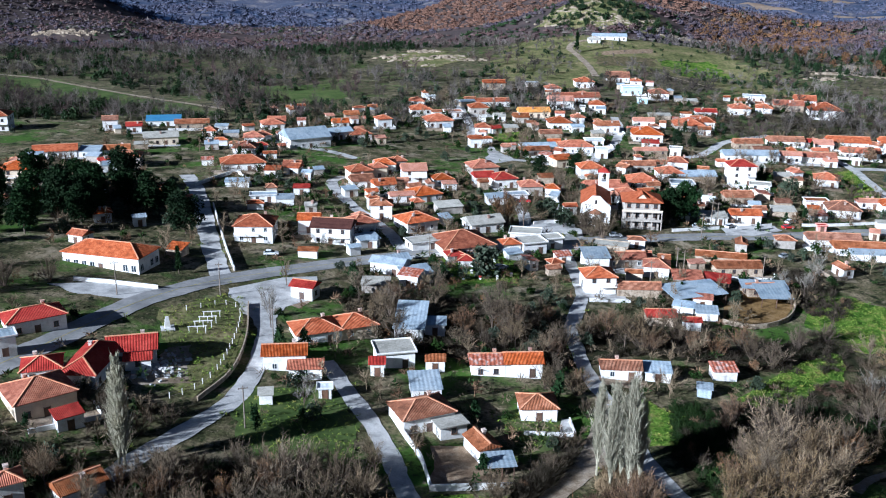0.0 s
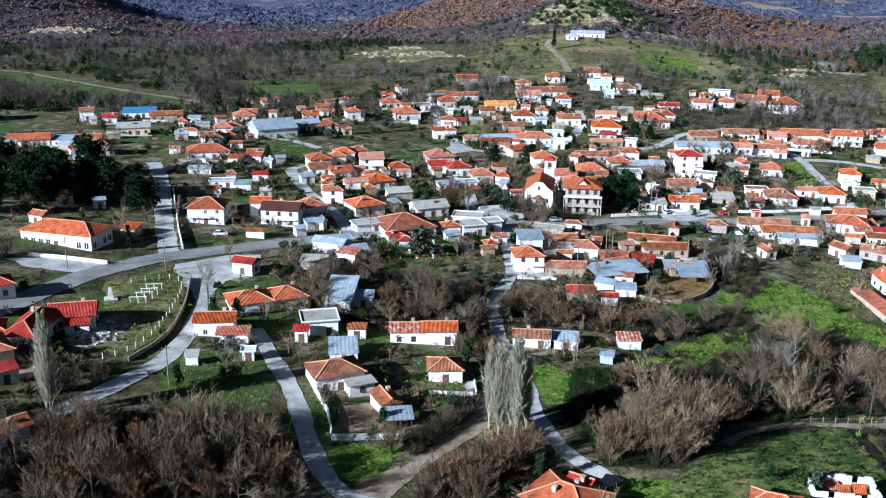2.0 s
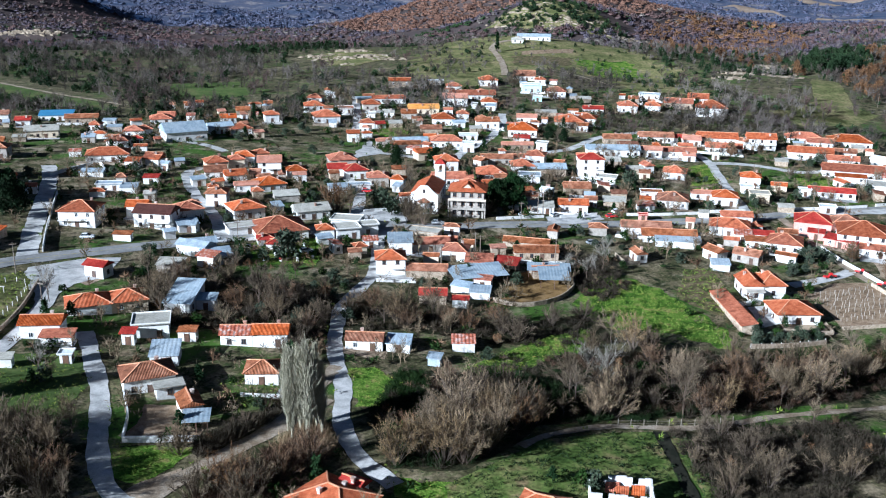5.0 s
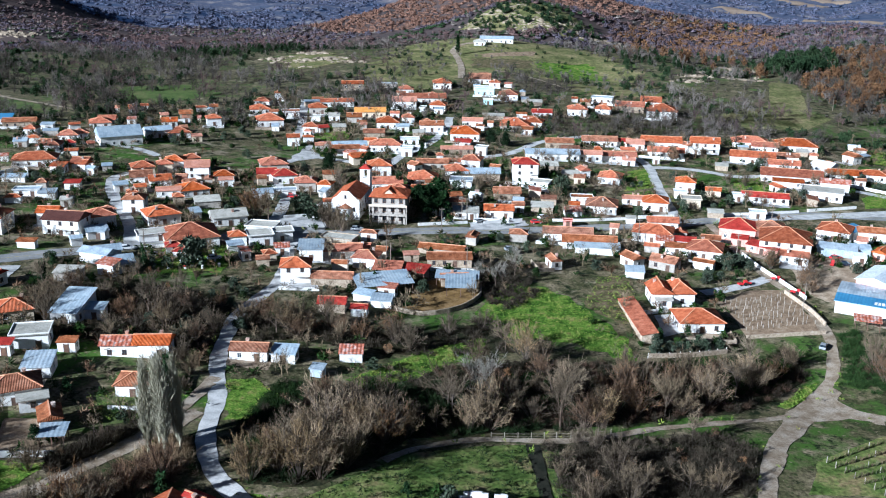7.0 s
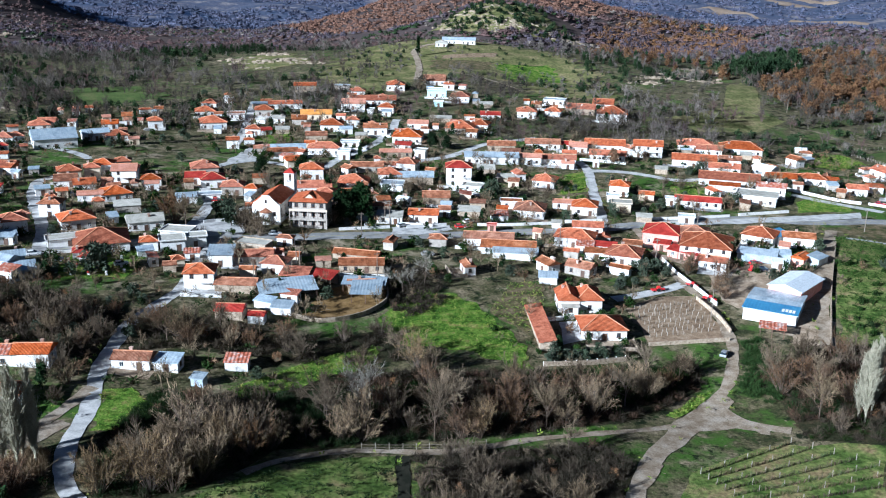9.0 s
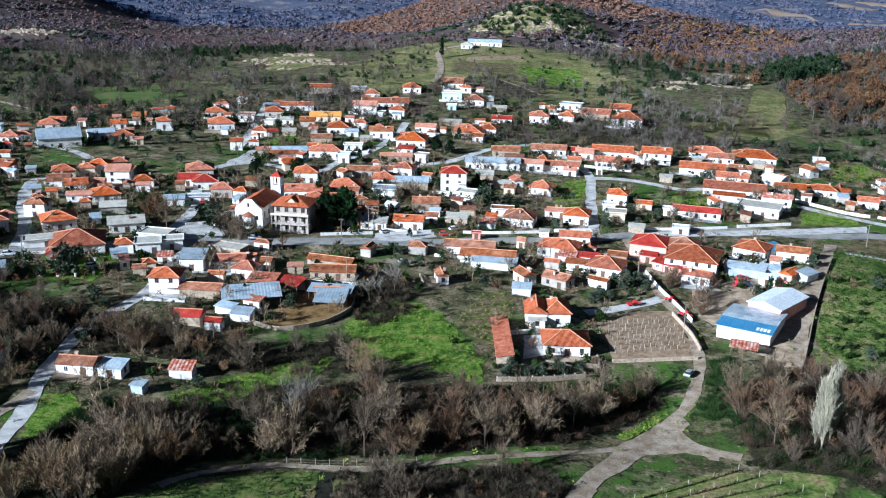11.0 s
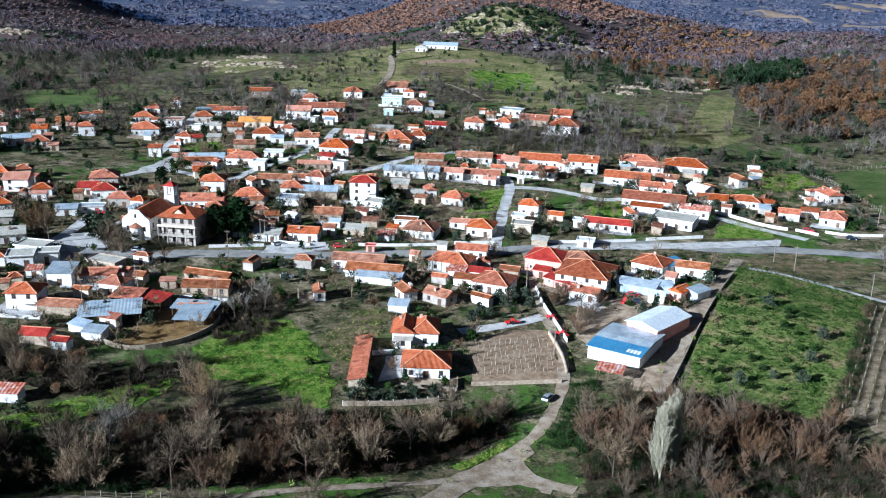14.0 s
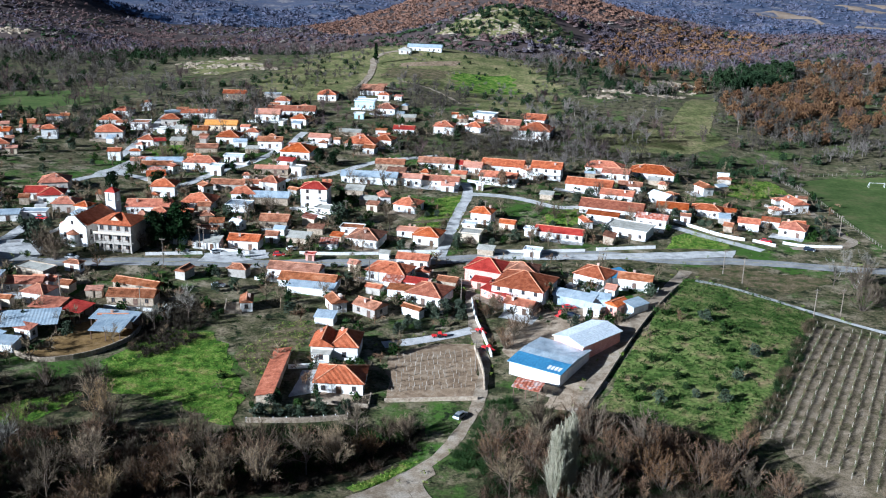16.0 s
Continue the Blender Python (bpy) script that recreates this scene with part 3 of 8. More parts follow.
patch("meadow", [(-36.5, 175.2), (-22.5, 180.6), (-14.6, 167.7), (-13.6, 155.3), (-21.1, 150.1), (-33.2, 151.7), (-38.4, 163.0)], PITCH, "rough lawn below a house", "meadow", lift=0.06, rag=0.9)
patch("meadow", [(163.1, 189.9), (172.0, 199.5), (177.8, 203.6), (173.3, 196.6), (165.4, 188.7)], GRASS, "green bank beside the farm track", "meadow", lift=0.07, rag=0.9)
patch("meadow", [(21.0, 454.4), (24.9, 467.3), (34.6, 478.1), (41.4, 449.7), (31.3, 445.1)], GRASS, "lawn in the upper village", "meadow", lift=0.07, rag=0.9)
patch("meadow", [(158.6, 362.1), (168.3, 366.9), (170.1, 356.0), (159.7, 352.8)], GRASS, "small green paddock in the village", "meadow", lift=0.07, rag=0.9)
patch("meadow", [(159.1, 366.2), (165.3, 397.9), (174.7, 404.3), (172.5, 372.5)], GRASS, "green orchard plot in the village", "meadow", lift=0.07, rag=0.9)
patch("meadow", [(206.2, 373.5), (210.3, 391.7), (222.4, 396.5), (221.8, 380.2), (217.6, 372.7)], GRASS, "walled green lawn in the village", "meadow", lift=0.07, rag=0.9)
patch("meadow", [(255.0, 367.9), (264.8, 377.1), (274.9, 363.8), (273.7, 357.4), (250.8, 352.9)], GRASS, "green verge by the fork", "meadow", lift=0.08, rag=0.9)
patch("meadow", [(287.2, 437.4), (297.5, 463.5), (316.7, 478.1), (320.2, 451.3), (298.1, 431.5)], GRASS, "green field behind the houses", "meadow", lift=0.07, rag=0.9)
patch("meadow", [(104.3, 681.1), (128.9, 712.4), (161.8, 707.0), (200.3, 681.8), (199.3, 642.5), (156.2, 623.1), (119.9, 652.6)], DRY, "grassy hilltop in the village", "meadow", lift=0.1, rag=0.9)
patch("meadow", [(221.3, 521.0), (252.9, 545.3), (292.5, 544.3), (285.6, 519.3), (249.8, 511.4)], DRY, "steep green pasture in the village", "meadow", lift=0.1, rag=0.9)
patch("crop_field", [(251.7, 320.9), (259.9, 317.5), (276.1, 301.8), (284.6, 289.9), (269.0, 253.0), (257.0, 227.0), (246.0, 211.0), (227.0, 220.0), (217.4, 225.7), (226.5, 254.0), (237.1, 279.9)], CROP, "broad green field of young crop", "crop field", lift=0.09)
patch("crop_field", [(68.9, 143.3), (80.2, 154.3), (92.9, 159.4), (103.0, 161.8), (103.4, 146.6), (103.8, 130.7), (84.6, 126.6), (60.3, 127.9), (59.5, 134.7)], CROP, "green field with an earth bank", "crop field", lift=0.09)
patch("vineyard_ground", [(280.3, 280.2), (304.3, 272.9), (277.6, 188.0), (260.4, 187.5), (254.4, 212.1), (249.9, 215.0), (260.8, 237.8)], VINE_SOIL, "ground of the vineyard", "vineyard ground", lift=0.06)
patch("vineyard_ground", [(162.3, 162.0), (179.8, 173.6), (206.1, 173.9), (194.7, 148.2), (154.5, 147.9)], CROP, "grassy ground of the lower vineyard", "vineyard ground", lift=0.06)
patch("tilled_plot", [(164.2, 248.9), (176.9, 258.0), (185.8, 257.8), (189.4, 233.1), (187.2, 228.6), (166.1, 226.0)], PLOT, "dry tilled plot with stakes", "tilled plot", lift=0.08)
patch("yard", [(74.5, 230.5), (76.1, 248.0), (83.4, 255.9), (95.0, 254.5), (95.5, 244.5), (89.9, 234.3), (79.9, 229.0)], MUD, "muddy cattle yard with straw", "yard", lift=0.08)
patch("farmyard", [(194.2, 277.3), (205.0, 287.0), (222.0, 292.3), (237.1, 292.4), (229.0, 264.2), (218.3, 242.6), (211.5, 220.5), (202.5, 231.1), (193.7, 259.4)], DIRT, "bare sandy farmyard in the village", "farmyard", lift=0.06, rag=0.9)
patch("earth_heap_ground", [(206.0, 234.2), (218.4, 244.1), (220.1, 238.1), (211.6, 221.9), (203.8, 225.6)], DIRT, "dug over dark earth", "earth heap ground", lift=0.1)
patch("sports_pitch", [(330.6, 485.4), (355.4, 500.8), (383.6, 503.6), (427.8, 493.3), (376.6, 362.1), (333.9, 358.8), (329.5, 401.5)], PITCH, "grass football pitch in the village", "sports pitch", lift=0.08)
patch("yard", [(-1.4, 159.3), (8.1, 160.8), (13.4, 153.7), (12.9, 146.4), (-0.7, 144.5)], PLOT, "walled earth yard of a house", "yard", lift=0.08)
patch("garden", [(-64.7, 211.2), (-52.6, 225.2), (-47.6, 222.5), (-43.3, 198.9), (-43.4, 181.4), (-47.3, 169.1), (-52.2, 171.6)], DRY, "grassy memorial garden in the village", "garden", lift=0.06)
patch("verge", [(255.1, 330.3), (271.3, 335.9), (292.3, 329.9), (302.0, 325.6), (283.6, 311.0), (267.8, 319.3), (257.4, 322.0)], ORCHARD, "dusty roadside verge in the village", "verge", lift=0.07, rag=1.5)
patch("hill_strip", [(274.5, 545.3), (301.1, 633.2), (334.2, 709.8), (324.0, 645.7), (301.3, 554.7)], DRY, "pale ploughed strip on the slope", "hill strip", lift=0.2)
patch("hill_strip", [(238.9, 531.0), (291.4, 580.4), (313.1, 551.0), (285.5, 515.5), (237.2, 496.3)], DRY, "open green slope below the pines", "hill strip", lift=0.1)
patch("crop_field", [(105.5, 160.5), (112.3, 158.0), (106.0, 131.0), (106.1, 140.0)], CROP, "green field beyond the ditch", "crop field", lift=0.09)
patch("meadow", [(1.3, 271.4), (20.6, 274.5), (23.0, 250.9), (5.1, 246.4), (0.5, 260.2)], GRASS, "green garden with ornaments", "meadow", lift=0.07, rag=0.9)
patch("yard", [(-61.7, 175.8), (-57.3, 190.8), (-52.6, 193.5), (-49.7, 174.7), (-59.1, 172.5)], SAND, "sandy farmyard with stacked stone", "yard", lift=0.07)
patch("meadow", [(-2.9, 143.1), (11.7, 144.4), (7.5, 132.0), (2.5, 132.2)], GRASS, "grassy bank below the walled yard", "meadow", lift=0.06, rag=0.9)
patch("meadow", [(10.1, 172.0), (23.3, 175.7), (24.8, 163.7), (17.6, 158.9), (13.5, 164.5)], PITCH, "lawn below the small house", "meadow", lift=0.06, rag=0.9)
patch("meadow", [(48.8, 136.2), (61.1, 135.7), (65.4, 129.9), (55.3, 127.7), (49.7, 132.6)], GRASS, "green bank of the lower lane", "meadow", lift=0.06, rag=0.9)
patch("garden", [(124.6, 240.0), (132.7, 265.1), (142.1, 266.2), (139.8, 239.9), (134.5, 228.0)], ORCHARD, "orchard plot beside the villa", "garden", lift=0.07)
patch("yard", [(142.9, 235.7), (153.6, 239.6), (151.7, 227.2), (143.6, 222.7)], CONCRETE, "paved yard between the villas", "yard", lift=0.09)
patch("hill_pasture", [(28, 624), (46, 721), (72, 790), (150, 820), (196, 780), (225, 660), (219, 562), (180, 574), (143, 656), (98, 617), (71, 566)], DRY, "open dry pasture on the hill", "hill pasture", lift=0.15, rag=5)
patch("verge", [(3.1, 126.9), (6.4, 132.4), (11.7, 137.4), (13.2, 132.8), (10.4, 126.6)], DIRT, "orange earth apron at the lane", "verge", lift=0.09)
# thicket floors: the shade between the stems is in their dark colour
patch("undergrowth_floor", [(42.8, 165.4), (55.9, 181.2), (82.5, 194.4), (100.5, 200.3), (134.5, 203.8), (156.8, 213.0), (176.8, 216.1), (174.4, 203.7), (151.4, 183.1), (125.5, 173.5), (96.2, 166.0), (77.8, 159.7), (73.0, 150.4), (63.1, 139.9), (49.3, 139.5)], SHADE_FLOOR, "leaf litter painted dark as shade under the creek thicket", "undergrowth floor", lift=0.05)
patch("undergrowth_floor", [(106.1, 161.4), (144.5, 171.6), (150.3, 161.7), (145.4, 147.5), (106.5, 143.8)], SHADE_FLOOR, "leaf litter painted dark as shade under the track thicket", "undergrowth floor", lift=0.05)
patch("undergrowth_floor", [(-25.2, 226.8), (10.5, 236.7), (31.2, 223.1), (57.1, 216.7), (77.1, 216.2), (98.0, 225.1), (102.3, 206.8), (81.6, 201.6), (45.3, 207.9), (32.1, 197.9), (-11.2, 199.1)], SHADE_FLOOR, "leaf litter painted dark as shade under the west thicket", "undergrowth floor", lift=0.05)
patch("undergrowth_floor", [(189.8, 207.8), (208.9, 219.9), (216.8, 221.3), (238.5, 212.2), (247.4, 207.7), (251.1, 185.1), (190.7, 183.6)], SHADE_FLOOR, "leaf litter painted dark as shade under the east thicket", "undergrowth floor", lift=0.05)
patch("undergrowth_floor", [(-83.9, 147.6), (-55.2, 140.9), (-36.3, 147.7), (-12.7, 143.7), (-10.0, 139.8), (-3.1, 122.5), (-47.4, 111.2)], SHADE_FLOOR, "leaf litter painted dark as shade under the near thicket", "undergrowth floor", lift=0.05)
patch("bare_slope", [(108, 1100), (122, 1150), (150, 1180), (185, 1190), (220, 1165), (262, 1100), (282, 1060), (240, 1050), (200, 1060), (150, 1068)], DRY, "dry grass round the crest rocks", "bare slope", lift=0.35, rag=5)
patch("bare_slope", [(-35.8, 689.5), (-26.4, 729.1), (2.3, 736.7), (16.9, 686.4), (-1.9, 651.7), (-21.3, 653.8)], DRY, "dry grass round the gully rocks", "bare slope", lift=0.3, rag=3)
patch("meadow", [(84.9, 199.9), (87.7, 210.1), (94.9, 214.5), (96.0, 207.9), (91.6, 199.2)], GRASS, "lower strip of the meadow", "meadow", lift=0.07, rag=0.9)
patch("track_junction", [(162.1, 183.8), (174.1, 197.1), (179.8, 201.5), (180.4, 196.8), (175.3, 189.2), (181.3, 185.4), (184.7, 182.2), (183.4, 179.3), (176.4, 182.9), (168.3, 181.5), (157.7, 167.5), (149.6, 151.2), (145.6, 149.8), (152.4, 164.9)], SAND, "wide sandy junction of the farm tracks", "track junction", lift=0.12, rag=0.8)

road("dirt_track", [(-300, 640), (-258, 620), (-232, 598), (-203, 573), (-167, 542), (-136, 517), (-110, 496)], 3.0, SAND, "pale farm track across the western meadow", lift=0.25)
patch("meadow", [(-285, 622), (-239, 612), (-190, 560), (-140, 515), (-112, 490), (-116, 478), (-159, 492), (-231, 550), (-262, 575)], PITCH, "sloping green meadow west of the village", "meadow", lift=0.12, rag=2)
patch("meadow", [(-109, 582), (-66, 588), (-45, 548), (-75, 508), (-95, 530)], PITCH, "green orchard terrace above the village", "meadow", lift=0.12, rag=2)
patch("meadow", [(151, 690), (189, 697), (201, 656), (158, 624)], GRASS, "bright green pasture on the hill's flank", "meadow", lift=0.2, rag=2)
patch("hill_vineyard", [(106, 688), (150, 692), (144, 662), (105, 653)], ORCHARD, "terraced vineyard below the hilltop", "vineyard ground", lift=0.22, rag=1)
patch("hill_strip", [(113, 703), (154, 722), (152, 708), (112, 692)], PLOT, "pale dry terrace below the hilltop building", "hill strip", lift=0.24, rag=1)
FAR_FIELDS = [(1250, 2900, 90, 190), (1430, 3640, 130, 110), (1030, 3180, 90, 180)]
for fx, fy, fw, fd in FAR_FIELDS:
    patch("far_field", [(fx + fw * math.cos(k * math.pi / 6) * (1 + 0.15 * math.sin(3.0 * k)), fy + fd * math.sin(k * math.pi / 6)) for k in range(12)], DRY_EARTH, "tan ploughed field in the distance", "field", lift=1.0, step=40, rag=4, cut=24)

# ---- houses ----
def part(name, bm, mat, parent, label=""):
    me = bpy.data.meshes.new(name)
    bmesh.ops.recalc_face_normals(bm, faces=bm.faces[:])
    bm.to_mesh(me)
    bm.free()
    me.materials.append(mat)
    ob = new(name, me)
    ob.parent = parent
    if label:
        ob["label"] = label
    return ob


def shared(name, me, parent, m):
    ob = new(name, me)
    ob.parent = parent
    ob.matrix_local = m
    return ob


def box(bm, x0, y0, z0, x1, y1, z1):
    v = [bm.verts.new((x, y, z)) for z in (z0, z1) for x, y in ((x0, y0), (x1, y0), (x1, y1), (x0, y1))]
    for f in ((3, 2, 1, 0), (4, 5, 6, 7), (0, 1, 5, 4), (1, 2, 6, 5), (2, 3, 7, 6), (3, 0, 4, 7)):
        bm.faces.new([v[i] for i in f])
    return v


def solid(bm, low, high):
    """A closed body between two rings of points of one length."""
    a, b = [bm.verts.new(p) for p in low], [bm.verts.new(p) for p in high]
    n = len(a)
    bm.faces.new(a[::-1]), bm.faces.new(b)
    for i in range(n):
        bm.faces.new((a[i], a[(i + 1) % n], b[(i + 1) % n], b[i]))


def beam(bm, p, q, w, h):
    """A thin bar from p to q."""
    p, q = Vector(p), Vector(q)
    d = (q - p).normalized()
    s = d.cross(Vector((0, 0, 1)))
    s = (s if s.length > 1e-4 else Vector((1, 0, 0))).normalized() * w / 2
    u = s.cross(d).normalized() * h / 2
    solid(bm, [p - s - u, p + s - u, p + s + u, p - s + u], [q - s - u, q + s - u, q + s + u, q - s + u])


def thing(name, x, y, a, z=None):
    e = new(name)
    e.empty_display_size = 0.5
    e.matrix_world = pose(x, y, gz(x, y) if z is None else z, 0, 0, a)
    return e


def one_mesh(name, fill, mat):
    bm = bmesh.new()
    fill(bm)
    bmesh.ops.recalc_face_normals(bm, faces=bm.faces[:])
    me = bpy.data.meshes.new(name)
    bm.to_mesh(me)
    bm.free()
    me.materials.append(mat)
    return me


def window_frame(bm, w=1.05, h=1.25, t=0.1):
    box(bm, -w / 2, -0.06, -h / 2, -w / 2 + t, 0.04, h / 2)
    box(bm, w / 2 - t, -0.06, -h / 2, w / 2, 0.04, h / 2)
    box(bm, -w / 2 + t, -0.06, h / 2 - t, w / 2 - t, 0.04, h / 2)
    box(bm, -w / 2 - 0.08, -0.16, -h / 2 - 0.06, w / 2 + 0.08, 0.04, -h / 2 + 0.05)
    box(bm, -0.035, -0.05, -h / 2 + 0.05, 0.035, 0.03, h / 2 - t)


WIN_W = one_mesh("window_frame", window_frame, FRAME_W)
WIN_B = one_mesh("window_frame", window_frame, FRAME_B)
PANE = one_mesh("pane", lambda bm: box(bm, -0.44, -0.025, -0.6, 0.44, 0.0, 0.54), GLASS)
DOORS = one_mesh("door", lambda bm: (box(bm, -0.5, -0.06, 0, 0.5, 0.03, 2.1), box(bm, -0.62, -0.09, 0, -0.5, 0.03, 2.22), box(bm, 0.5, -0.09, 0, 0.62, 0.03, 2.22)), DOOR_M)


def chimney_fill(bm):
    box(bm, -0.3, -0.3, -1.0, 0.3, 0.3, 0.75)
    box(bm, -0.4, -0.4, 0.75, 0.4, 0.4, 0.88)
    for sx in (-0.25, 0.25):
        for sy in (-0.25, 0.25):
            box(bm, sx - 0.07, sy - 0.07, 0.88, sx + 0.07, sy + 0.07, 1.08)
    box(bm, -0.42, -0.42, 1.08, 0.42, 0.42, 1.18)


CHIMNEY = one_mesh("chimney", chimney_fill, BRICK)
FACE_TO = Vector((85.0, 0.0))


def facade(e, x, y, a, L, D, h, frame_me, door=True, big=1.0, step=3.1, seat=Matrix.Identity(4)):
    """Windows and a door on the sides of a house that look towards the valley."""
    r = radians(a)
    to = (FACE_TO - Vector((x, y))).normalized()
    storeys = max(1, round(h / 3.0))
    sides = (((0, -1), L, D / 2, 0), ((1, 0), D, L / 2, 90), ((0, 1), L, D / 2, 180), ((-1, 0), D, L / 2, -90))
    for (nx, ny), run, off, turn in sides:
        wn_ = Vector((nx * math.cos(r) - ny * math.sin(r), nx * math.sin(r) + ny * math.cos(r)))
        if wn_.dot(to) < 0.12:
            continue
        k = max(1, int((run - 1.0) / step))
        for s in range(storeys):
            for i in range(k):
                if random.random() < 0.12 and k > 1:
                    continue
                u = (i + 0.5) / k * (run - 0.6) - (run - 0.6) / 2
                base = seat @ pose(nx * off, ny * off, 0, 0, 0, turn) @ pose(u, 0, 0)
                if door and s == 0 and i == k // 2 and turn == 0:
                    shared("door", DOORS, e, base @ pose(0, 0, 0.05))
                    continue
                w = shared("window", frame_me, e, base @ pose(0, 0, h / storeys * s + 1.65) @ Matrix.Diagonal((big, 1, big, 1)))
                shared("pane", PANE, w, Matrix.Identity(4))


ROOF_WORD = {"o": "orange tiled", "h": "orange tiled", "r": "red", "b": "weathered brown tiled", "d": "dark brown tiled", "m": "grey metal", "W": "white metal",
             "B": "blue metal", "u": "rusty sheet", "c": "grey concrete", "p": "faded pink tiled", "y": "amber tiled"}
WALL_WORD = {"w": "white", "c": "cream", "g": "bare grey", "s": "stone", "p": "pink", "t": "pale turquoise", "m": "metal-clad"}
SHAPE_WORD = {"H": "hip", "G": "gable", "F": "flat", "S": "sloping"}


def roof_body(bm, kind, L, D, h, over=0.45, rise=None, t=0.16):
    l, d = L / 2 + over, D / 2 + over
    if kind in "HG":
        r = (rise or 0.42) * d
        g = max(0.3, l - d) if kind == "H" else l
        ring = [(-l, -d, h), (l, -d, h), (l, d, h), (-l, d, h)]
        a, b = [bm.verts.new(p) for p in ring], [bm.verts.new((p[0], p[1], h + t)) for p in ring]
        p, q = bm.verts.new((-g, 0, h + t + r)), bm.verts.new((g, 0, h + t + r))
        bm.faces.new(a[::-1])
        for i in range(4):
            bm.faces.new((a[i], a[(i + 1) % 4], b[(i + 1) % 4], b[i]))
        bm.faces.new((b[0], b[1], q, p)), bm.faces.new((b[2], b[3], p, q))
        bm.faces.new((b[1], b[2], q)), bm.faces.new((b[3], b[0], p))
        return r, g
    if kind == "S":
        r = (rise or 0.16) * 2 * d
        solid(bm, [(-l, -d, h), (l, -d, h), (l, d, h + r), (-l, d, h + r)], [(-l, -d, h + t), (l, -d, h + t), (l, d, h + r + t), (-l, d, h + r + t)])
        return r, 0
    box(bm, -l, -d, h, l, d, h + 0.22)
    return 0.22, 0


def house(x, y, a, L, D, h, kind, rc, wc, label="", name="house", rise=None, chimneys=None, windows=True, step=3.1):
    co, si = math.cos(radians(a)), math.sin(radians(a))
    low = min(gz(x + co * u - si * v, y + si * u + co * v) for u in (-L / 2, L / 2) for v in (-D / 2, D / 2))
    e = thing(name, x, y, a, 0.75 * low + 0.25 * gz(x, y) - 0.05)
    n = max(1, round(h / 3.0))
    text = label or f"{WALL_WORD[wc]} {('one', 'two', 'three')[min(n, 3) - 1]}-storey {'house' if name == 'house' else 'shed'} with {ROOF_WORD[rc]} {SHAPE_WORD[kind]} roof"
    tagged(e, text, name.replace("_", " "), "village " + name.replace("_", " ") + "s")
    bm = bmesh.new()
    box(bm, -L / 2, -D / 2, -1.6, L / 2, D / 2, h - 0.003)
    if kind == "G":
        r0 = (rise or 0.42) * (D / 2 + 0.45) * 0.86
        for sx in (-1, 1):
            p = [(sx * L / 2, -D / 2, h), (sx * L / 2, D / 2, h), (sx * L / 2, 0, h + r0)]
            q = [(c[0] - sx * 0.25, c[1], c[2]) for c in p]
            solid(bm, p, q)
    if kind == "S":
        r0 = (rise or 0.16) * D
        solid(bm, [(-L / 2, -D / 2, h), (L / 2, -D / 2, h), (L / 2, D / 2, h), (-L / 2, D / 2, h)],
              [(-L / 2, -D / 2, h + 0.03), (L / 2, -D / 2, h + 0.03), (L / 2, D / 2, h + 0.03 + r0), (-L / 2, D / 2, h + 0.03 + r0)])
    part("wall", bm, WALL[wc], e)
    if name == "house" and L > 5.5 and YARDS.random() < 0.62:
        yard_of(x, y, a, L, D)
    bm = bmesh.new()
    r, g = roof_body(bm, kind, L, D, h, 0.45 if h > 2.9 else 0.3, rise)
    part("roof", bm, ROOF[rc], e)
    if kind in "HG" and rc in "ohrbdpy":
        bm = bmesh.new()
        l, d, z = L / 2 + 0.45, D / 2 + 0.45, h + 0.2
        beam(bm, (-g, 0, z + r), (g, 0, z + r), 0.3, 0.16)
        if kind == "H":
            for sx in (-1, 1):
                for sy in (-1, 1):
                    beam(bm, (sx * l, sy * d, z), (sx * g, 0, z + r), 0.26, 0.14)
        part("ridge_cap", bm, RIDGE, e)
    if kind == "F":
        bm = bmesh.new()
        l, d = L / 2 + 0.45, D / 2 + 0.45
        for q in ((-l, -d, l, -d + 0.18), (-l, d - 0.18, l, d), (-l, -d + 0.18, -l + 0.18, d - 0.18), (l - 0.18, -d + 0.18, l, d - 0.18)):
            box(bm, q[0], q[1], h + 0.22, q[2], q[3], h + 0.5)
        part("parapet", bm, WALL["w" if wc == "t" else wc], e)
    if chimneys is None:
        chimneys = random.choice((1, 1, 2, 0)) if kind in "HG" and name == "house" else 0
    for i in range(chimneys):
        u, v = random.uniform(-0.3, 0.3) * L, random.choice((-0.22, 0.2, 0.25)) * D
        shared("chimney", CHIMNEY, e, pose(u, v, h + r * 0.55))
    if windows:
        facade(e, x, y, a, L, D, h, random.choice((WIN_W, WIN_B, WIN_B)), big=1.0 if step > 3 else 1.5, step=step)
    if n >= 2 and kind in "HGF" and name == "house" and L > 8:
        bm = bmesh.new()
        w = L * random.uniform(0.4, 0.7)
        s = random.choice((-1, 1)) * (L - w) / 2
        box(bm, s - w / 2, -D / 2 - 1.2, h / 2 - 0.1, s + w / 2, -D / 2, h / 2 + 0.06)
        balcony = part("balcony", bm, WALL["w"], e)
        bm = bmesh.new()
        k = int(w / 0.7)
        for i in range(k + 1):
            beam(bm, (s - w / 2 + 0.05 + (w - 0.1) * i / k, -D / 2 - 1.14, h / 2 + 0.06), (s - w / 2 + 0.05 + (w - 0.1) * i / k, -D / 2 - 1.14, h / 2 + 0.95), 0.05, 0.05)
        beam(bm, (s - w / 2, -D / 2 - 1.14, h / 2 + 0.97), (s + w / 2, -D / 2 - 1.14, h / 2 + 0.97), 0.07, 0.06)
        part("railing", bm, FRAME_W, balcony)
    return e


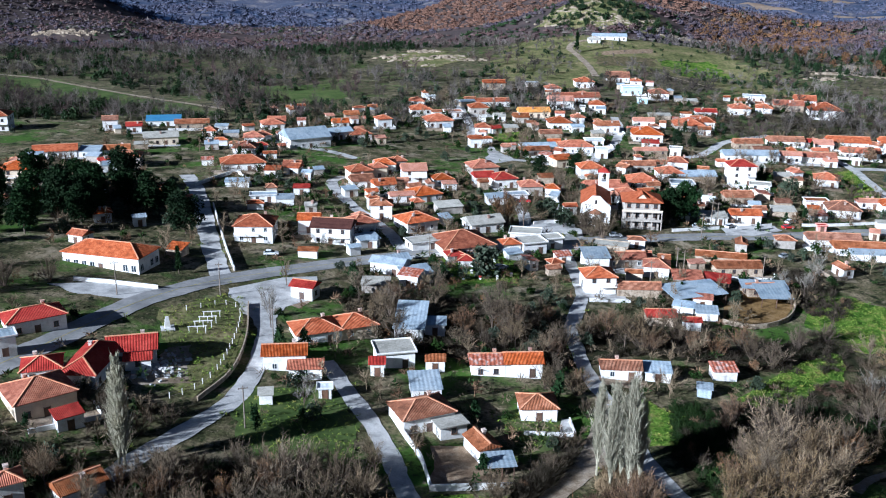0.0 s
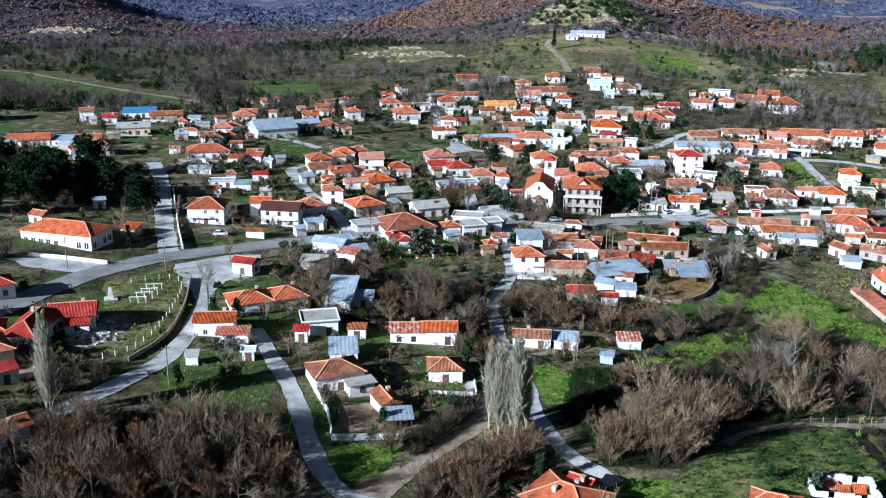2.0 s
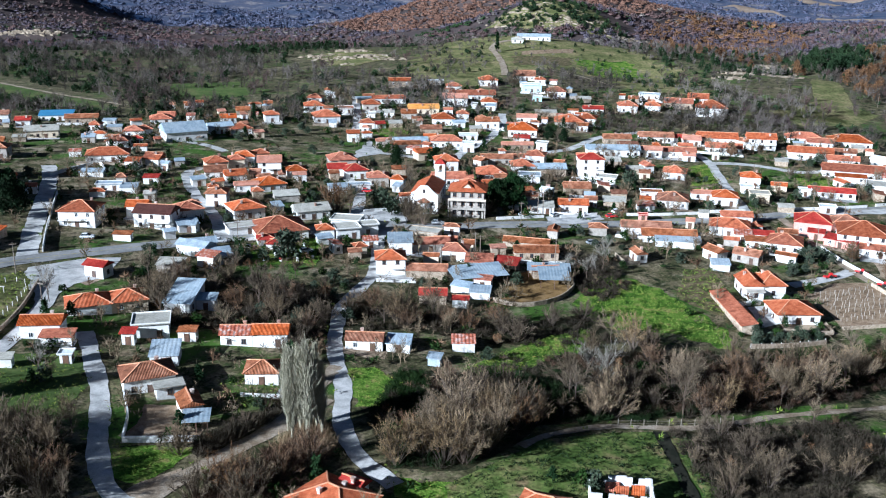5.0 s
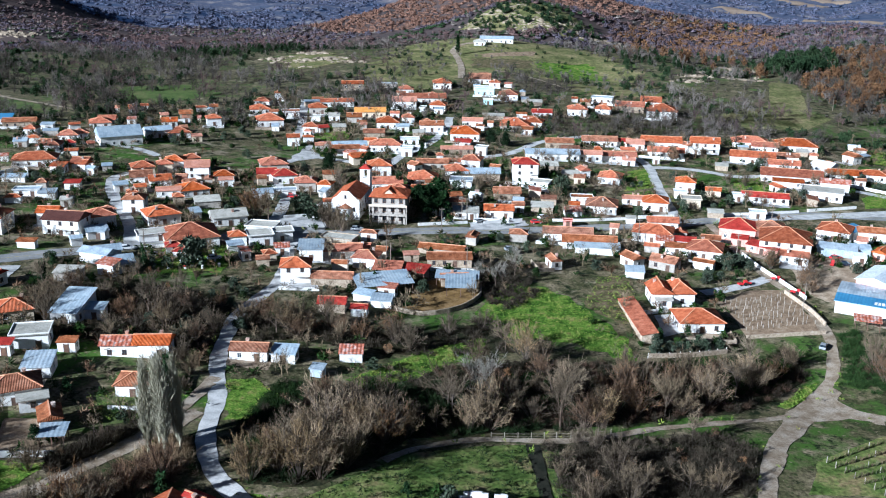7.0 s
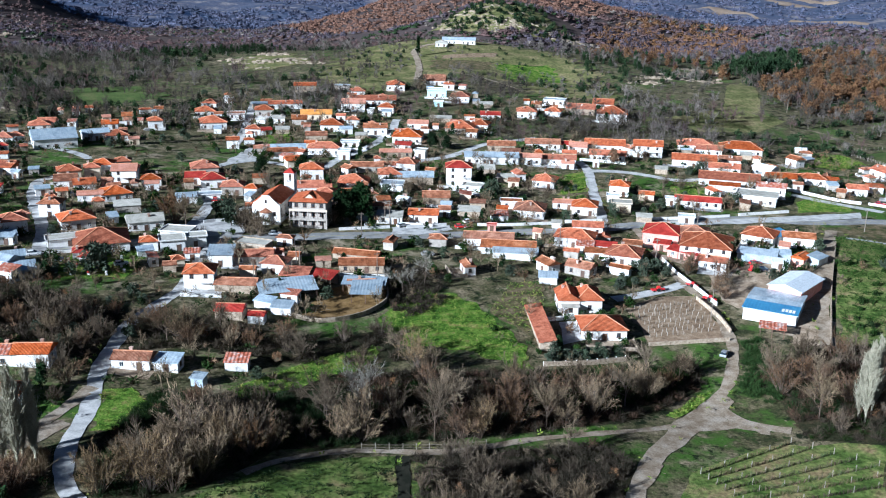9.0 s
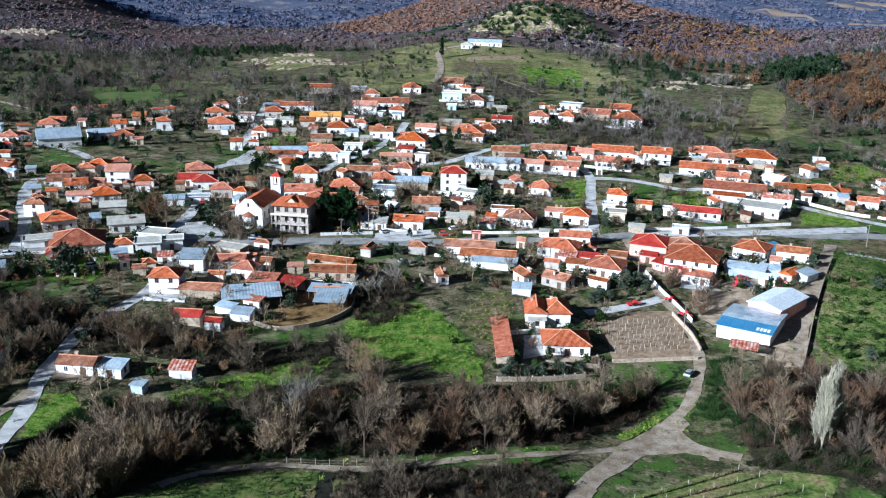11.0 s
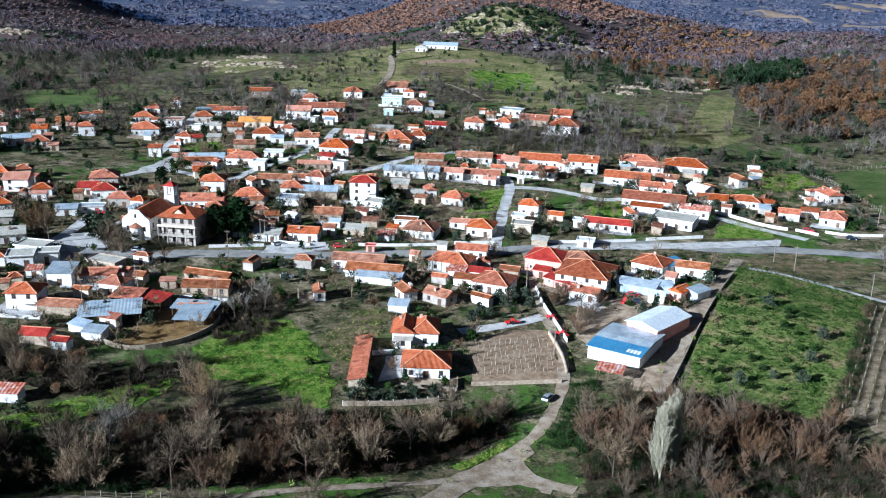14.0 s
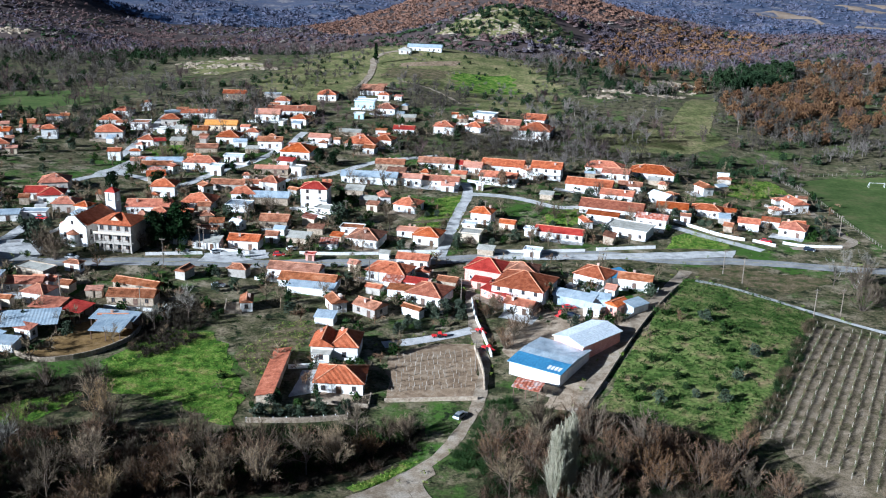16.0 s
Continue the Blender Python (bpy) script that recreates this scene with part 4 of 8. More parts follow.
def shed(x, y, a, L, D, h, kind, rc, wc, label="", rise=None):
    return house(x, y, a, L, D, h, kind, rc, wc, label, "shed", rise, 0, h > 2.6 and wc in "wc")




def winged(wings, label, windows=True):
    """A house of several wings that meet: each (x, y, turn, length, depth, height, roof shape, roof, wall, rise)."""
    x0, y0 = wings[0][:2]
    e = thing("house", x0, y0, 0, min(gz(w[0], w[1]) for w in wings) - 0.05)
    tagged(e, label, "house", "village houses")
    frames = random.choice((WIN_W, WIN_B))
    for k, (x, y, a, L, D, h, kind, rc, wc, rise) in enumerate(wings):
        seat = pose(x - x0, y - y0, 0, 0, 0, a)
        bm = bmesh.new()
        box(bm, -L / 2, -D / 2, -1.8, L / 2, D / 2, h - 0.003)
        if kind == "G":
            for sx in (-1, 1):
                p = [(sx * L / 2, -D / 2, h), (sx * L / 2, D / 2, h), (sx * L / 2, 0, h + rise * (D / 2 + 0.45) * 0.86)]
                solid(bm, p, [(c[0] - sx * 0.25, c[1], c[2]) for c in p])
        part("wall", bm, WALL[wc], e).matrix_local = seat
        bm = bmesh.new()
        r, g = roof_body(bm, kind, L, D, h, 0.45, rise)
        part("roof", bm, ROOF[rc], e).matrix_local = seat
        if kind in "HG":
            bm = bmesh.new()
            l, d, z = L / 2 + 0.45, D / 2 + 0.45, h + 0.2
            beam(bm, (-g, 0, z + r), (g, 0, z + r), 0.3, 0.16)
            for sx in (-1, 1):
                for sy in (-1, 1):
                    if kind == "H":
                        beam(bm, (sx * l, sy * d, z), (sx * g, 0, z + r), 0.26, 0.14)
            part("ridge_cap", bm, RIDGE, e).matrix_local = seat
            shared("chimney", CHIMNEY, e, seat @ pose(0.22 * L, 0.2 * D, h + r * 0.55))
        if windows:
            facade(e, x, y, a, L, D, h, frames, door=k == 0, seat=seat)
    return e


YARDS = random.Random(11)


def yard_of(x, y, a, L, D):
    """A paved or earthen forecourt in front of a house, and for some a low wall round it."""
    w, d = L * YARDS.uniform(1.0, 1.5), YARDS.uniform(3.0, 6.0)
    s = YARDS.uniform(-0.2, 0.2) * L
    co, si = math.cos(radians(a)), math.sin(radians(a))
    at = lambda u, v: (x + co * u - si * v, y + si * u + co * v)
    ring = [at(s - w / 2, -D / 2 - d), at(s + w / 2, -D / 2 - d), at(s + w / 2, -D / 2 + 1), at(s - w / 2, -D / 2 + 1)]
    mat, text = YARDS.choice(((CONCRETE, "pale concrete yard in front of a house"), (SAND, "sandy yard in front of a house"), (DIRT, "bare earth yard in front of a house"), (CONCRETE, "pale concrete yard in front of a house")))
    patch("yard", ring, mat, text, "yard", lift=YARDS.uniform(0.05, 0.08), step=3.0)
    if YARDS.random() < 0.55:
        m, word = YARDS.choice((("w", "low white garden wall before a house"), ("w", "low white garden wall before a house"), ("s", "low stone garden wall before a house")))
        b = at(s + w / 2, -D / 2 - d)
        wall_run("garden_wall", [at(s - w / 2, -D / 2 - d), b], YARDS.uniform(0.8, 1.2), 0.25, WALL[m], word, "wall")
        if YARDS.random() < 0.5:
            wall_run("garden_wall", [at(s + w / 2 + 0.13, -D / 2 - d + 0.2), at(s + w / 2 + 0.13, -D / 2 + 0.5)], YARDS.uniform(0.8, 1.2), 0.25, WALL[m], word, "wall")


# the village, house by house: place, turn, length, depth, wall height, roof shape, roof and wall
house(-78.2, 446.7, 18, 9.9, 9.1, 2.61, "H", "o", "w")
shed(-58.2, 411.4, 27, 17.8, 15.1, 4.35, "G", "m", "w")
house(-77.5, 418.0, 19, 6.8, 6.2, 2.61, "H", "o", "w")
house(-74.0, 395.6, 19, 4.5, 4.2, 2.61, "H", "r", "w")
shed(-45.7, 427.7, 31, 11.2, 6.7, 3.48, "G", "m", "w")
house(-47.4, 454.4, 15, 7.4, 6.8, 2.61, "G", "o", "w")
house(-36.9, 430.9, 20, 9.8, 9.0, 2.61, "H", "o", "w")
house(-76.8, 491.7, 16, 3.4, 3.1, 2.61, "G", "b", "w")
house(-71.5, 496.0, 16, 3.7, 3.4, 2.61, "G", "o", "w")
house(-27.6, 461.4, 18, 7.0, 6.4, 3.92, "H", "o", "w")
house(-34.9, 494.2, 13, 4.0, 3.7, 3.04, "G", "b", "s")
house(-43.9, 473.4, 14, 6.6, 6.1, 3.04, "G", "b", "s")
house(-12.8, 516.1, -5, 8.5, 7.8, 2.78, "H", "o", "w")
shed(-5.8, 529.8, 10, 4.9, 3.0, 2.61, "F", "m", "w")
house(-10.7, 494.5, 11, 10.4, 9.5, 2.78, "H", "o", "w")
house(-1.6, 470.4, 15, 12.8, 11.7, 3.48, "H", "o", "w")
house(6.0, 490.6, 9, 8.6, 7.9, 2.61, "F", "b", "w")
house(-55.5, 357.8, -1, 6.3, 5.8, 3.48, "G", "o", "g")
house(-30.3, 352.3, 22, 8.3, 7.6, 4.35, "H", "o", "c")
house(-23.5, 358.3, 16, 5.8, 5.3, 4.35, "H", "o", "c")
house(-21.3, 365.3, 5, 7.9, 7.2, 4.35, "H", "o", "w")
house(-16.9, 374.9, 15, 6.1, 5.6, 3.48, "H", "o", "g")
house(-10.0, 356.0, 9, 8.9, 8.2, 4.79, "G", "p", "w")
house(0.7, 352.9, 13, 7.4, 6.8, 2.61, "H", "o", "w")
house(-5.9, 330.4, 25, 10.3, 9.4, 2.78, "H", "o", "w")
house(-20.4, 340.4, 21, 7.8, 7.2, 2.61, "G", "o", "w")
house(-28.6, 344.2, 17, 8.1, 7.4, 2.61, "G", "b", "w")
house(-13.6, 345.4, 5, 3.8, 3.5, 2.61, "G", "b", "p")
house(-19.0, 305.1, 3, 6.9, 6.3, 4.79, "H", "b", "w")
house(-22.5, 313.6, 18, 3.2, 2.9, 4.35, "H", "o", "w")
house(-7.6, 295.0, 29, 10.5, 9.7, 3.48, "H", "o", "w")
house(-24.3, 285.1, 29, 8.6, 7.9, 4.35, "H", "o", "w")
house(13.8, 298.2, 22, 11.2, 7.8, 3.13, "G", "c", "w")
house(6.5, 276.7, 21, 15.8, 14.5, 3.13, "H", "o", "w")
house(4.4, 265.6, 17, 5.1, 4.7, 2.26, "H", "r", "w")
house(21.1, 277.2, 14, 5.2, 4.8, 3.13, "H", "o", "w")
shed(21.7, 270.5, 24, 4.6, 3.2, 2.17, "S", "m", "w")
house(27.6, 279.4, 18, 7.4, 6.8, 3.48, "F", "c", "w")
house(33.7, 283.6, 17, 6.7, 4.7, 3.48, "F", "c", "w")
house(43.3, 249.6, 5, 8.3, 7.6, 4.87, "H", "o", "w")
shed(45.3, 268.1, 4, 7.1, 6.4, 3.92, "S", "m", "w")
house(54.5, 271.5, 5, 11.8, 5.9, 2.78, "G", "o", "g")
house(62.5, 264.3, -12, 7.1, 6.5, 3.48, "H", "o", "w")
house(61.6, 352.8, 8, 15.3, 7.7, 3.13, "G", "o", "w")
house(59.2, 375.8, 6, 9.3, 8.5, 4.35, "H", "o", "w")
house(68.4, 345.7, 5, 6.9, 6.4, 2.78, "H", "o", "w")
house(23.4, 355.7, 16, 9.0, 8.2, 3.48, "H", "r", "w")
house(16.2, 358.4, 11, 7.1, 6.6, 2.96, "G", "r", "w")
house(33.1, 346.3, 5, 8.0, 7.3, 3.48, "H", "o", "g")
house(41.0, 343.8, -11, 5.1, 4.7, 3.48, "H", "o", "w")
house(16.3, 373.4, 16, 10.6, 9.8, 3.48, "H", "o", "g")
house(77.4, 363.5, -1, 11.6, 10.7, 3.13, "H", "o", "w")
house(92.6, 362.3, -3, 8.4, 6.7, 2.96, "F", "m", "w")
shed(101.3, 375.3, 3, 14.1, 7.0, 3.13, "G", "m", "s")
house(109.8, 347.6, -0, 9.9, 6.9, 2.96, "G", "b", "s")
house(105.4, 323.6, -2, 10.2, 6.1, 3.13, "G", "o", "w")
house(112.9, 330.9, -1, 4.2, 3.9, 2.78, "G", "b", "w")
house(118.9, 376.0, -1, 10.2, 8.2, 7.83, "H", "r", "w")
house(124.7, 368.0, -17, 7.4, 5.9, 2.09, "F", "c", "w")
shed(134.3, 414.2, -1, 23.5, 7.0, 3.48, "G", "m", "w")
house(151.1, 415.1, -5, 10.8, 5.4, 3.48, "G", "p", "w")
house(164.5, 417.0, -6, 15.4, 6.2, 2.96, "G", "o", "w")
house(144.2, 385.6, -74, 5.3, 4.3, 3.48, "G", "o", "w")
house(154.7, 379.0, -17, 9.2, 8.5, 3.13, "H", "o", "w")
house(140.1, 437.6, -0, 12.6, 6.3, 3.13, "G", "b", "s")
house(160.3, 446.0, -3, 16.1, 7.3, 2.96, "G", "b", "w")
house(138.5, 506.0, -3, 10.7, 6.4, 2.78, "G", "r", "w")
house(132.0, 480.7, -14, 9.1, 8.4, 3.13, "H", "o", "w")
house(121.8, 474.1, -6, 14.4, 13.3, 2.96, "H", "o", "g")
house(127.1, 463.0, -12, 5.7, 5.2, 2.78, "G", "b", "w")
house(100.4, 477.6, -4, 10.2, 6.1, 2.78, "G", "p", "w")
house(96.1, 448.7, -4, 13.7, 12.6, 3.48, "H", "o", "w")
house(94.5, 431.0, -8, 7.4, 4.5, 2.61, "S", "r", "w")
house(102.8, 417.7, -14, 4.8, 4.5, 3.48, "F", "c", "w")
house(109.7, 562.1, -0, 11.2, 7.8, 4.35, "F", "W", "t")
house(110.7, 533.8, -0, 5.0, 4.0, 2.78, "F", "W", "t")
house(123.4, 552.1, -6, 10.8, 9.9, 3.13, "H", "o", "w")
house(108.5, 602.6, -5, 13.7, 12.6, 2.78, "G", "b", "w")
house(117.2, 588.0, -6, 6.4, 5.9, 2.96, "H", "o", "w")
house(158.5, 514.4, -4, 10.2, 9.4, 4, "H", "o", "w")
house(174.1, 521.8, -16, 8.5, 7.9, 3.13, "H", "o", "w")
house(190.5, 532.0, -12, 15.5, 9.3, 3.48, "G", "o", "s")
house(178.4, 553.9, -16, 11.9, 7.1, 2.96, "F", "m", "w")
house(166.5, 540.0, -5, 5.7, 5.2, 2.61, "G", "b", "s")
house(206.2, 521.2, -11, 16.3, 15.0, 4.35, "H", "o", "w")
house(206.3, 551.0, -13, 11.4, 10.5, 2.96, "G", "o", "w")
house(190.4, 448.2, -8, 18.6, 9.3, 3.48, "G", "o", "w")
house(188.7, 429.6, -10, 16.1, 7.2, 2.96, "G", "o", "w")
house(201.5, 441.2, -59, 4.6, 4.2, 3.48, "G", "b", "w")
house(210.0, 442.7, -10, 13.1, 9.2, 5.22, "G", "o", "w")
house(176.9, 443.2, -7, 8.3, 7.7, 2.78, "G", "p", "w")
house(172.0, 446.5, -6, 6.3, 5.8, 2.61, "G", "r", "w")
house(237.2, 461.0, -12, 16.9, 10.2, 2.96, "H", "o", "w")
house(241.6, 451.2, -13, 11.8, 7.1, 2.96, "G", "o", "w")
house(259.0, 458.8, -14, 20.1, 12.1, 3.31, "H", "o", "w")
house(228.0, 426.3, -14, 19.5, 8.8, 3.48, "G", "o", "w")
house(238.6, 414.0, -14, 13.3, 6.7, 3.13, "G", "o", "w")
house(245.8, 430.3, -14, 9.7, 5.8, 2.96, "G", "b", "w")
house(234.8, 393.4, -16, 24.7, 9.9, 3.48, "G", "o", "w")
house(230.4, 383.9, -16, 12.3, 3.7, 2.61, "S", "o", "w")
house(249.1, 381.7, -19, 11.6, 5.8, 3.48, "G", "u", "w")
house(238.9, 367.6, -23, 15.4, 10.8, 3.48, "F", "c", "w")
house(212.7, 358.7, -14, 17.7, 6.2, 2.61, "G", "r", "w")
house(202.1, 358.4, -11, 4.2, 3.3, 2.78, "F", "W", "w")
house(223.0, 374.6, -73, 6.6, 3.3, 2.61, "G", "o", "w")
house(184.0, 371.2, -14, 7.7, 7.1, 4.35, "H", "o", "w")
house(179.5, 360.2, -9, 4.6, 4.2, 2.61, "F", "W", "w")
house(180.6, 347.8, -9, 7.0, 5.6, 3.48, "F", "c", "c")
house(165.9, 343.0, -11, 9.2, 8.5, 3.48, "H", "o", "w")
house(158.5, 347.7, -6, 8.3, 4.1, 2.61, "G", "p", "w")
house(144.7, 337.0, -11, 11.1, 10.2, 3.13, "H", "b", "w")
house(138.3, 345.7, -4, 7.8, 4.7, 2.78, "F", "b", "w")
shed(125.4, 343.3, -2, 5.6, 3.4, 2.26, "S", "b", "s")
house(127.6, 301.2, -6, 16.6, 6.6, 2.78, "G", "b", "w")
house(133.7, 293.0, -7, 17.6, 7.0, 2.78, "G", "b", "w")
shed(135.5, 287.8, -7, 14.3, 4.3, 2.44, "S", "m", "w")
house(119.7, 272.2, -77, 5.7, 3.4, 2.78, "G", "b", "w")
house(157.2, 304.8, -17, 13.0, 9.1, 3.48, "H", "o", "w")
house(166.0, 295.6, -13, 6.5, 3.2, 3.13, "S", "r", "w")
shed(159.3, 296.1, -12, 5.3, 3.7, 2.96, "S", "u", "w")
house(163.2, 317.5, -7, 10.3, 5.2, 3.13, "G", "o", "w")
house(144.9, 276.6, -61, 6.4, 4.4, 3.13, "G", "b", "w")
shed(143.8, 266.5, -6, 5.4, 3.8, 2.26, "S", "m", "w")
house(155.0, 275.6, -32, 8.3, 5.8, 2.78, "G", "b", "g")
house(171.1, 289.3, -19, 11.0, 10.1, 3.13, "H", "o", "w")
house(162.0, 290.3, -8, 7.0, 3.5, 2.61, "S", "b", "w")
house(188.1, 311.0, -19, 12.0, 11.1, 4.35, "H", "r", "p")
house(198.7, 309.4, -8, 10.4, 9.5, 4.35, "H", "b", "p")
house(199.6, 296.4, -19, 16.1, 14.8, 4.87, "H", "o", "w")
house(191.7, 293.0, -40, 10.6, 4.3, 2.61, "S", "r", "p")
house(186.1, 301.6, -21, 5.3, 3.2, 2.61, "S", "r", "p")
house(198.5, 283.7, -22, 8.7, 5.2, 2.78, "G", "o", "w")
house(222.2, 311.2, -31, 10.6, 9.7, 3.65, "H", "o", "w")
shed(214.5, 290.0, -23, 11.9, 4.2, 2.96, "S", "m", "m")
winged([(152.9, 248.3, 91, 9.4, 7.0, 3.7, "H", "h", "w", 0.62), (147.2, 247.6, 91, 8.6, 5.8, 3.7, "G", "h", "w", 0.62), (147.4, 242.3, 1, 4.2, 2.2, 2.6, "F", "c", "w", None)], "white villa with twin orange gable roofs and a porch")
house(154.4, 231.7, 2, 11.8, 10.0, 3.0, "H", "h", "w", "white villa with a broad orange hip roof")
house(80.7, 358.1, 4, 4.5, 4.2, 2.61, "G", "b", "s")
house(84.7, 347.3, 13, 5.0, 4.6, 2.61, "H", "b", "s")
house(27.4, 517.6, 10, 17.9, 6.3, 2.78, "G", "o", "w")
house(19.1, 499.3, 8, 9.3, 8.6, 3.48, "H", "o", "g")
shed(13.8, 516.0, 18, 7.9, 3.9, 2.61, "G", "m", "s")
house(29.2, 484.0, 7, 5.6, 5.2, 2.61, "G", "c", "w")
house(30.9, 573.7, 6, 12.7, 6.4, 3.13, "G", "o", "s")
shed(52.5, 577.5, 4, 9.5, 4.7, 2.61, "F", "m", "g")
house(63.6, 556.9, 4, 8.4, 7.8, 3.48, "H", "o", "w")
house(84.7, 580.4, 2, 10.8, 10.0, 3.48, "H", "o", "w")
house(73.9, 534.0, 5, 25.3, 8.9, 3.13, "G", "o", "w")
house(64.0, 520.9, 4, 12.8, 8.9, 3.48, "G", "p", "w")
house(82.8, 514.7, -8, 8.4, 7.7, 3.13, "H", "o", "w")
house(79.1, 543.2, 2, 5.7, 5.2, 2.96, "H", "o", "w")
house(47.2, 492.8, 6, 15.6, 7.8, 3.13, "G", "y", "c")
house(39.8, 481.8, 6, 7.3, 6.7, 2.96, "G", "b", "g")
house(57.7, 470.4, 2, 11.0, 10.2, 3.48, "H", "o", "w")
house(67.6, 477.1, -1, 6.2, 5.7, 3.92, "H", "o", "w")
house(79.6, 462.8, 5, 11.2, 6.7, 3.48, "G", "b", "w")
house(20.3, 462.4, -3, 7.4, 6.8, 3.13, "H", "o", "w")
house(25.9, 461.9, 28, 5.1, 4.7, 2.61, "G", "r", "w")
house(15.5, 433.8, 10, 5.5, 4.4, 4.35, "G", "o", "w")
shed(42.8, 421.9, 11, 15.1, 6.0, 3.48, "G", "m", "w")
house(40.9, 417.4, 9, 13.2, 5.3, 2.61, "G", "b", "g")
house(59.4, 422.0, 2, 14.5, 8.7, 3.48, "H", "o", "w")
house(69.3, 410.7, -1, 4.9, 4.5, 3.92, "F", "W", "w")
house(50.9, 409.3, -34, 3.5, 3.2, 3.48, "G", "o", "w")
house(49.5, 392.6, 22, 6.9, 6.3, 3.48, "G", "o", "c")
house(73.7, 380.9, -46, 4.6, 4.2, 3.48, "G", "b", "w")
house(80.8, 388.8, 0, 13.1, 5.3, 2.96, "G", "b", "g")
house(90.1, 391.8, -1, 8.6, 4.3, 2.96, "G", "o", "w")
house(97.8, 391.9, -14, 8.0, 7.4, 4.35, "H", "o", "w")
house(90.8, 377.0, 2, 9.3, 8.6, 3.48, "H", "o", "w")
house(69.7, 435.6, 4, 8.2, 4.9, 2.61, "F", "W", "w")
house(91.5, 416.9, 4, 14.2, 4.3, 2.61, "G", "p", "s")
house(-53.8, 273.1, 1, 11.0, 10.1, 5.22, "H", "o", "w")
house(-31.5, 276.3, -7, 11.7, 8.2, 5.22, "G", "d", "w")
house(-39.6, 284.0, 1, 6.3, 5.8, 4.35, "G", "o", "w")
house(-141.7, 319.0, 11, 10.1, 9.3, 5.22, "H", "o", "c")
house(-128.3, 297.6, 19, 6.7, 6.2, 2.61, "H", "o", "w")
house(-115.0, 305.1, 9, 11.6, 10.6, 3.48, "H", "o", "w")
house(-125.0, 316.8, 17, 4.6, 4.2, 2.61, "G", "o", "w")
house(-147.0, 364.7, 18, 15.5, 7.8, 2.96, "G", "o", "w")
shed(-134.6, 367.2, 6, 7.8, 6.2, 2.78, "S", "m", "w")
house(-126.2, 372.8, 15, 9.4, 5.6, 2.96, "G", "b", "w")
house(-115.6, 354.8, 9, 8.2, 7.6, 4.35, "H", "b", "g")
house(-123.7, 350.6, 31, 4.2, 3.9, 2.61, "G", "r", "w")
house(-148.9, 434.4, 15, 6.4, 5.9, 4.35, "G", "b", "w")
house(-136.2, 427.9, 14, 6.3, 5.8, 2.96, "G", "r", "w")
shed(-128.6, 447.9, 13, 15.4, 7.7, 2.78, "S", "B", "w")
house(-117.1, 401.6, 18, 13.6, 8.2, 3.48, "G", "c", "c")
house(-113.5, 439.9, 12, 14.7, 5.9, 3.04, "G", "b", "s")
house(-101.2, 422.0, 1, 5.8, 5.4, 2.96, "H", "o", "w")
house(-94.2, 394.2, 11, 5.3, 4.9, 2.61, "G", "m", "g")
house(-100.1, 277.2, 26, 4.9, 4.5, 3.13, "H", "o", "w")
house(-91.1, 307.5, 13, 3.7, 3.4, 2.61, "H", "o", "w")
house(-81.6, 302.7, 12, 3.6, 3.3, 2.61, "G", "o", "w")
house(-79.9, 411.4, 9, 8.4, 7.7, 3.13, "H", "o", "w")
house(-79.4, 388.7, 4, 9.0, 8.3, 3.13, "H", "o", "w")
house(-75.0, 361.5, 14, 16.3, 9.8, 3.13, "H", "o", "w")
house(-55.0, 356.3, -13, 5.5, 5.0, 2.96, "G", "o", "w")
house(-48.7, 349.0, -14, 3.1, 2.8, 2.96, "G", "m", "w")
house(-77.2, 454.0, 8, 8.3, 7.6, 2.61, "G", "o", "w")
shed(-48.0, 327.2, 5, 5.4, 3.3, 2.61, "S", "r", "w")
house(-59.0, 314.3, 9, 8.3, 4.1, 2.61, "F", "m", "w")
shed(-51.4, 312.5, 7, 5.6, 3.9, 2.44, "S", "m", "w")
house(-41.9, 304.8, 6, 3.7, 3.7, 2.61, "G", "c", "g")
shed(-71.3, 332.5, 6, 8.2, 3.3, 2.09, "S", "m", "w")
house(-33.4, 228.0, -18, 5.8, 4.3, 3.48, "G", "r", "w")
shed(-13.5, 251.4, -20, 9.5, 4.7, 3.48, "G", "m", "w")
shed(-7.5, 242.4, -19, 5.2, 3.6, 3.48, "S", "u", "w")
shed(-16.3, 236.1, -2, 7.0, 4.2, 2.61, "S", "c", "g")
shed(-6.4, 212.0, -4, 6.6, 12.0, 3.2, "S", "m", "w", "tall blue-grey metal shed behind the lane", rise=0.16)
house(-0.8, 211.6, 0, 4.6, 3.2, 2.96, "S", "m", "w")
winged([(-28.0, 204.6, 22, 10.2, 8.2, 2.9, "H", "h", "w", 0.42), (-19.4, 208.2, 22, 8.6, 8.0, 2.9, "H", "h", "c", 0.42)], "low white house under two joined orange hip roofs")
winged([(-32.2, 187.6, 6, 8.8, 5.6, 4.0, "G", "o", "w", 0.4), (-27.3, 183.4, 5, 6.8, 3.2, 2.4, "S", "o", "w", 0.14)], "white house with orange tiles and a lean-to")
house(-9.6, 194.2, 13, 8.0, 6.7, 3.7, "F", "c", "w")
house(-12.8, 187.3, 3, 2.8, 2.3, 2.96, "S", "r", "w")
house(-2.6, 180.4, 8, 6.0, 6.4, 2.6, "S", "m", "w")
winged([(-3.1, 168.4, 24, 10.4, 8.0, 3.6, "H", "b", "w", 0.42), (2.4, 164.4, 24, 5.4, 3.6, 2.7, "F", "c", "w", None)], "white house with weathered tiles and a walled terrace")
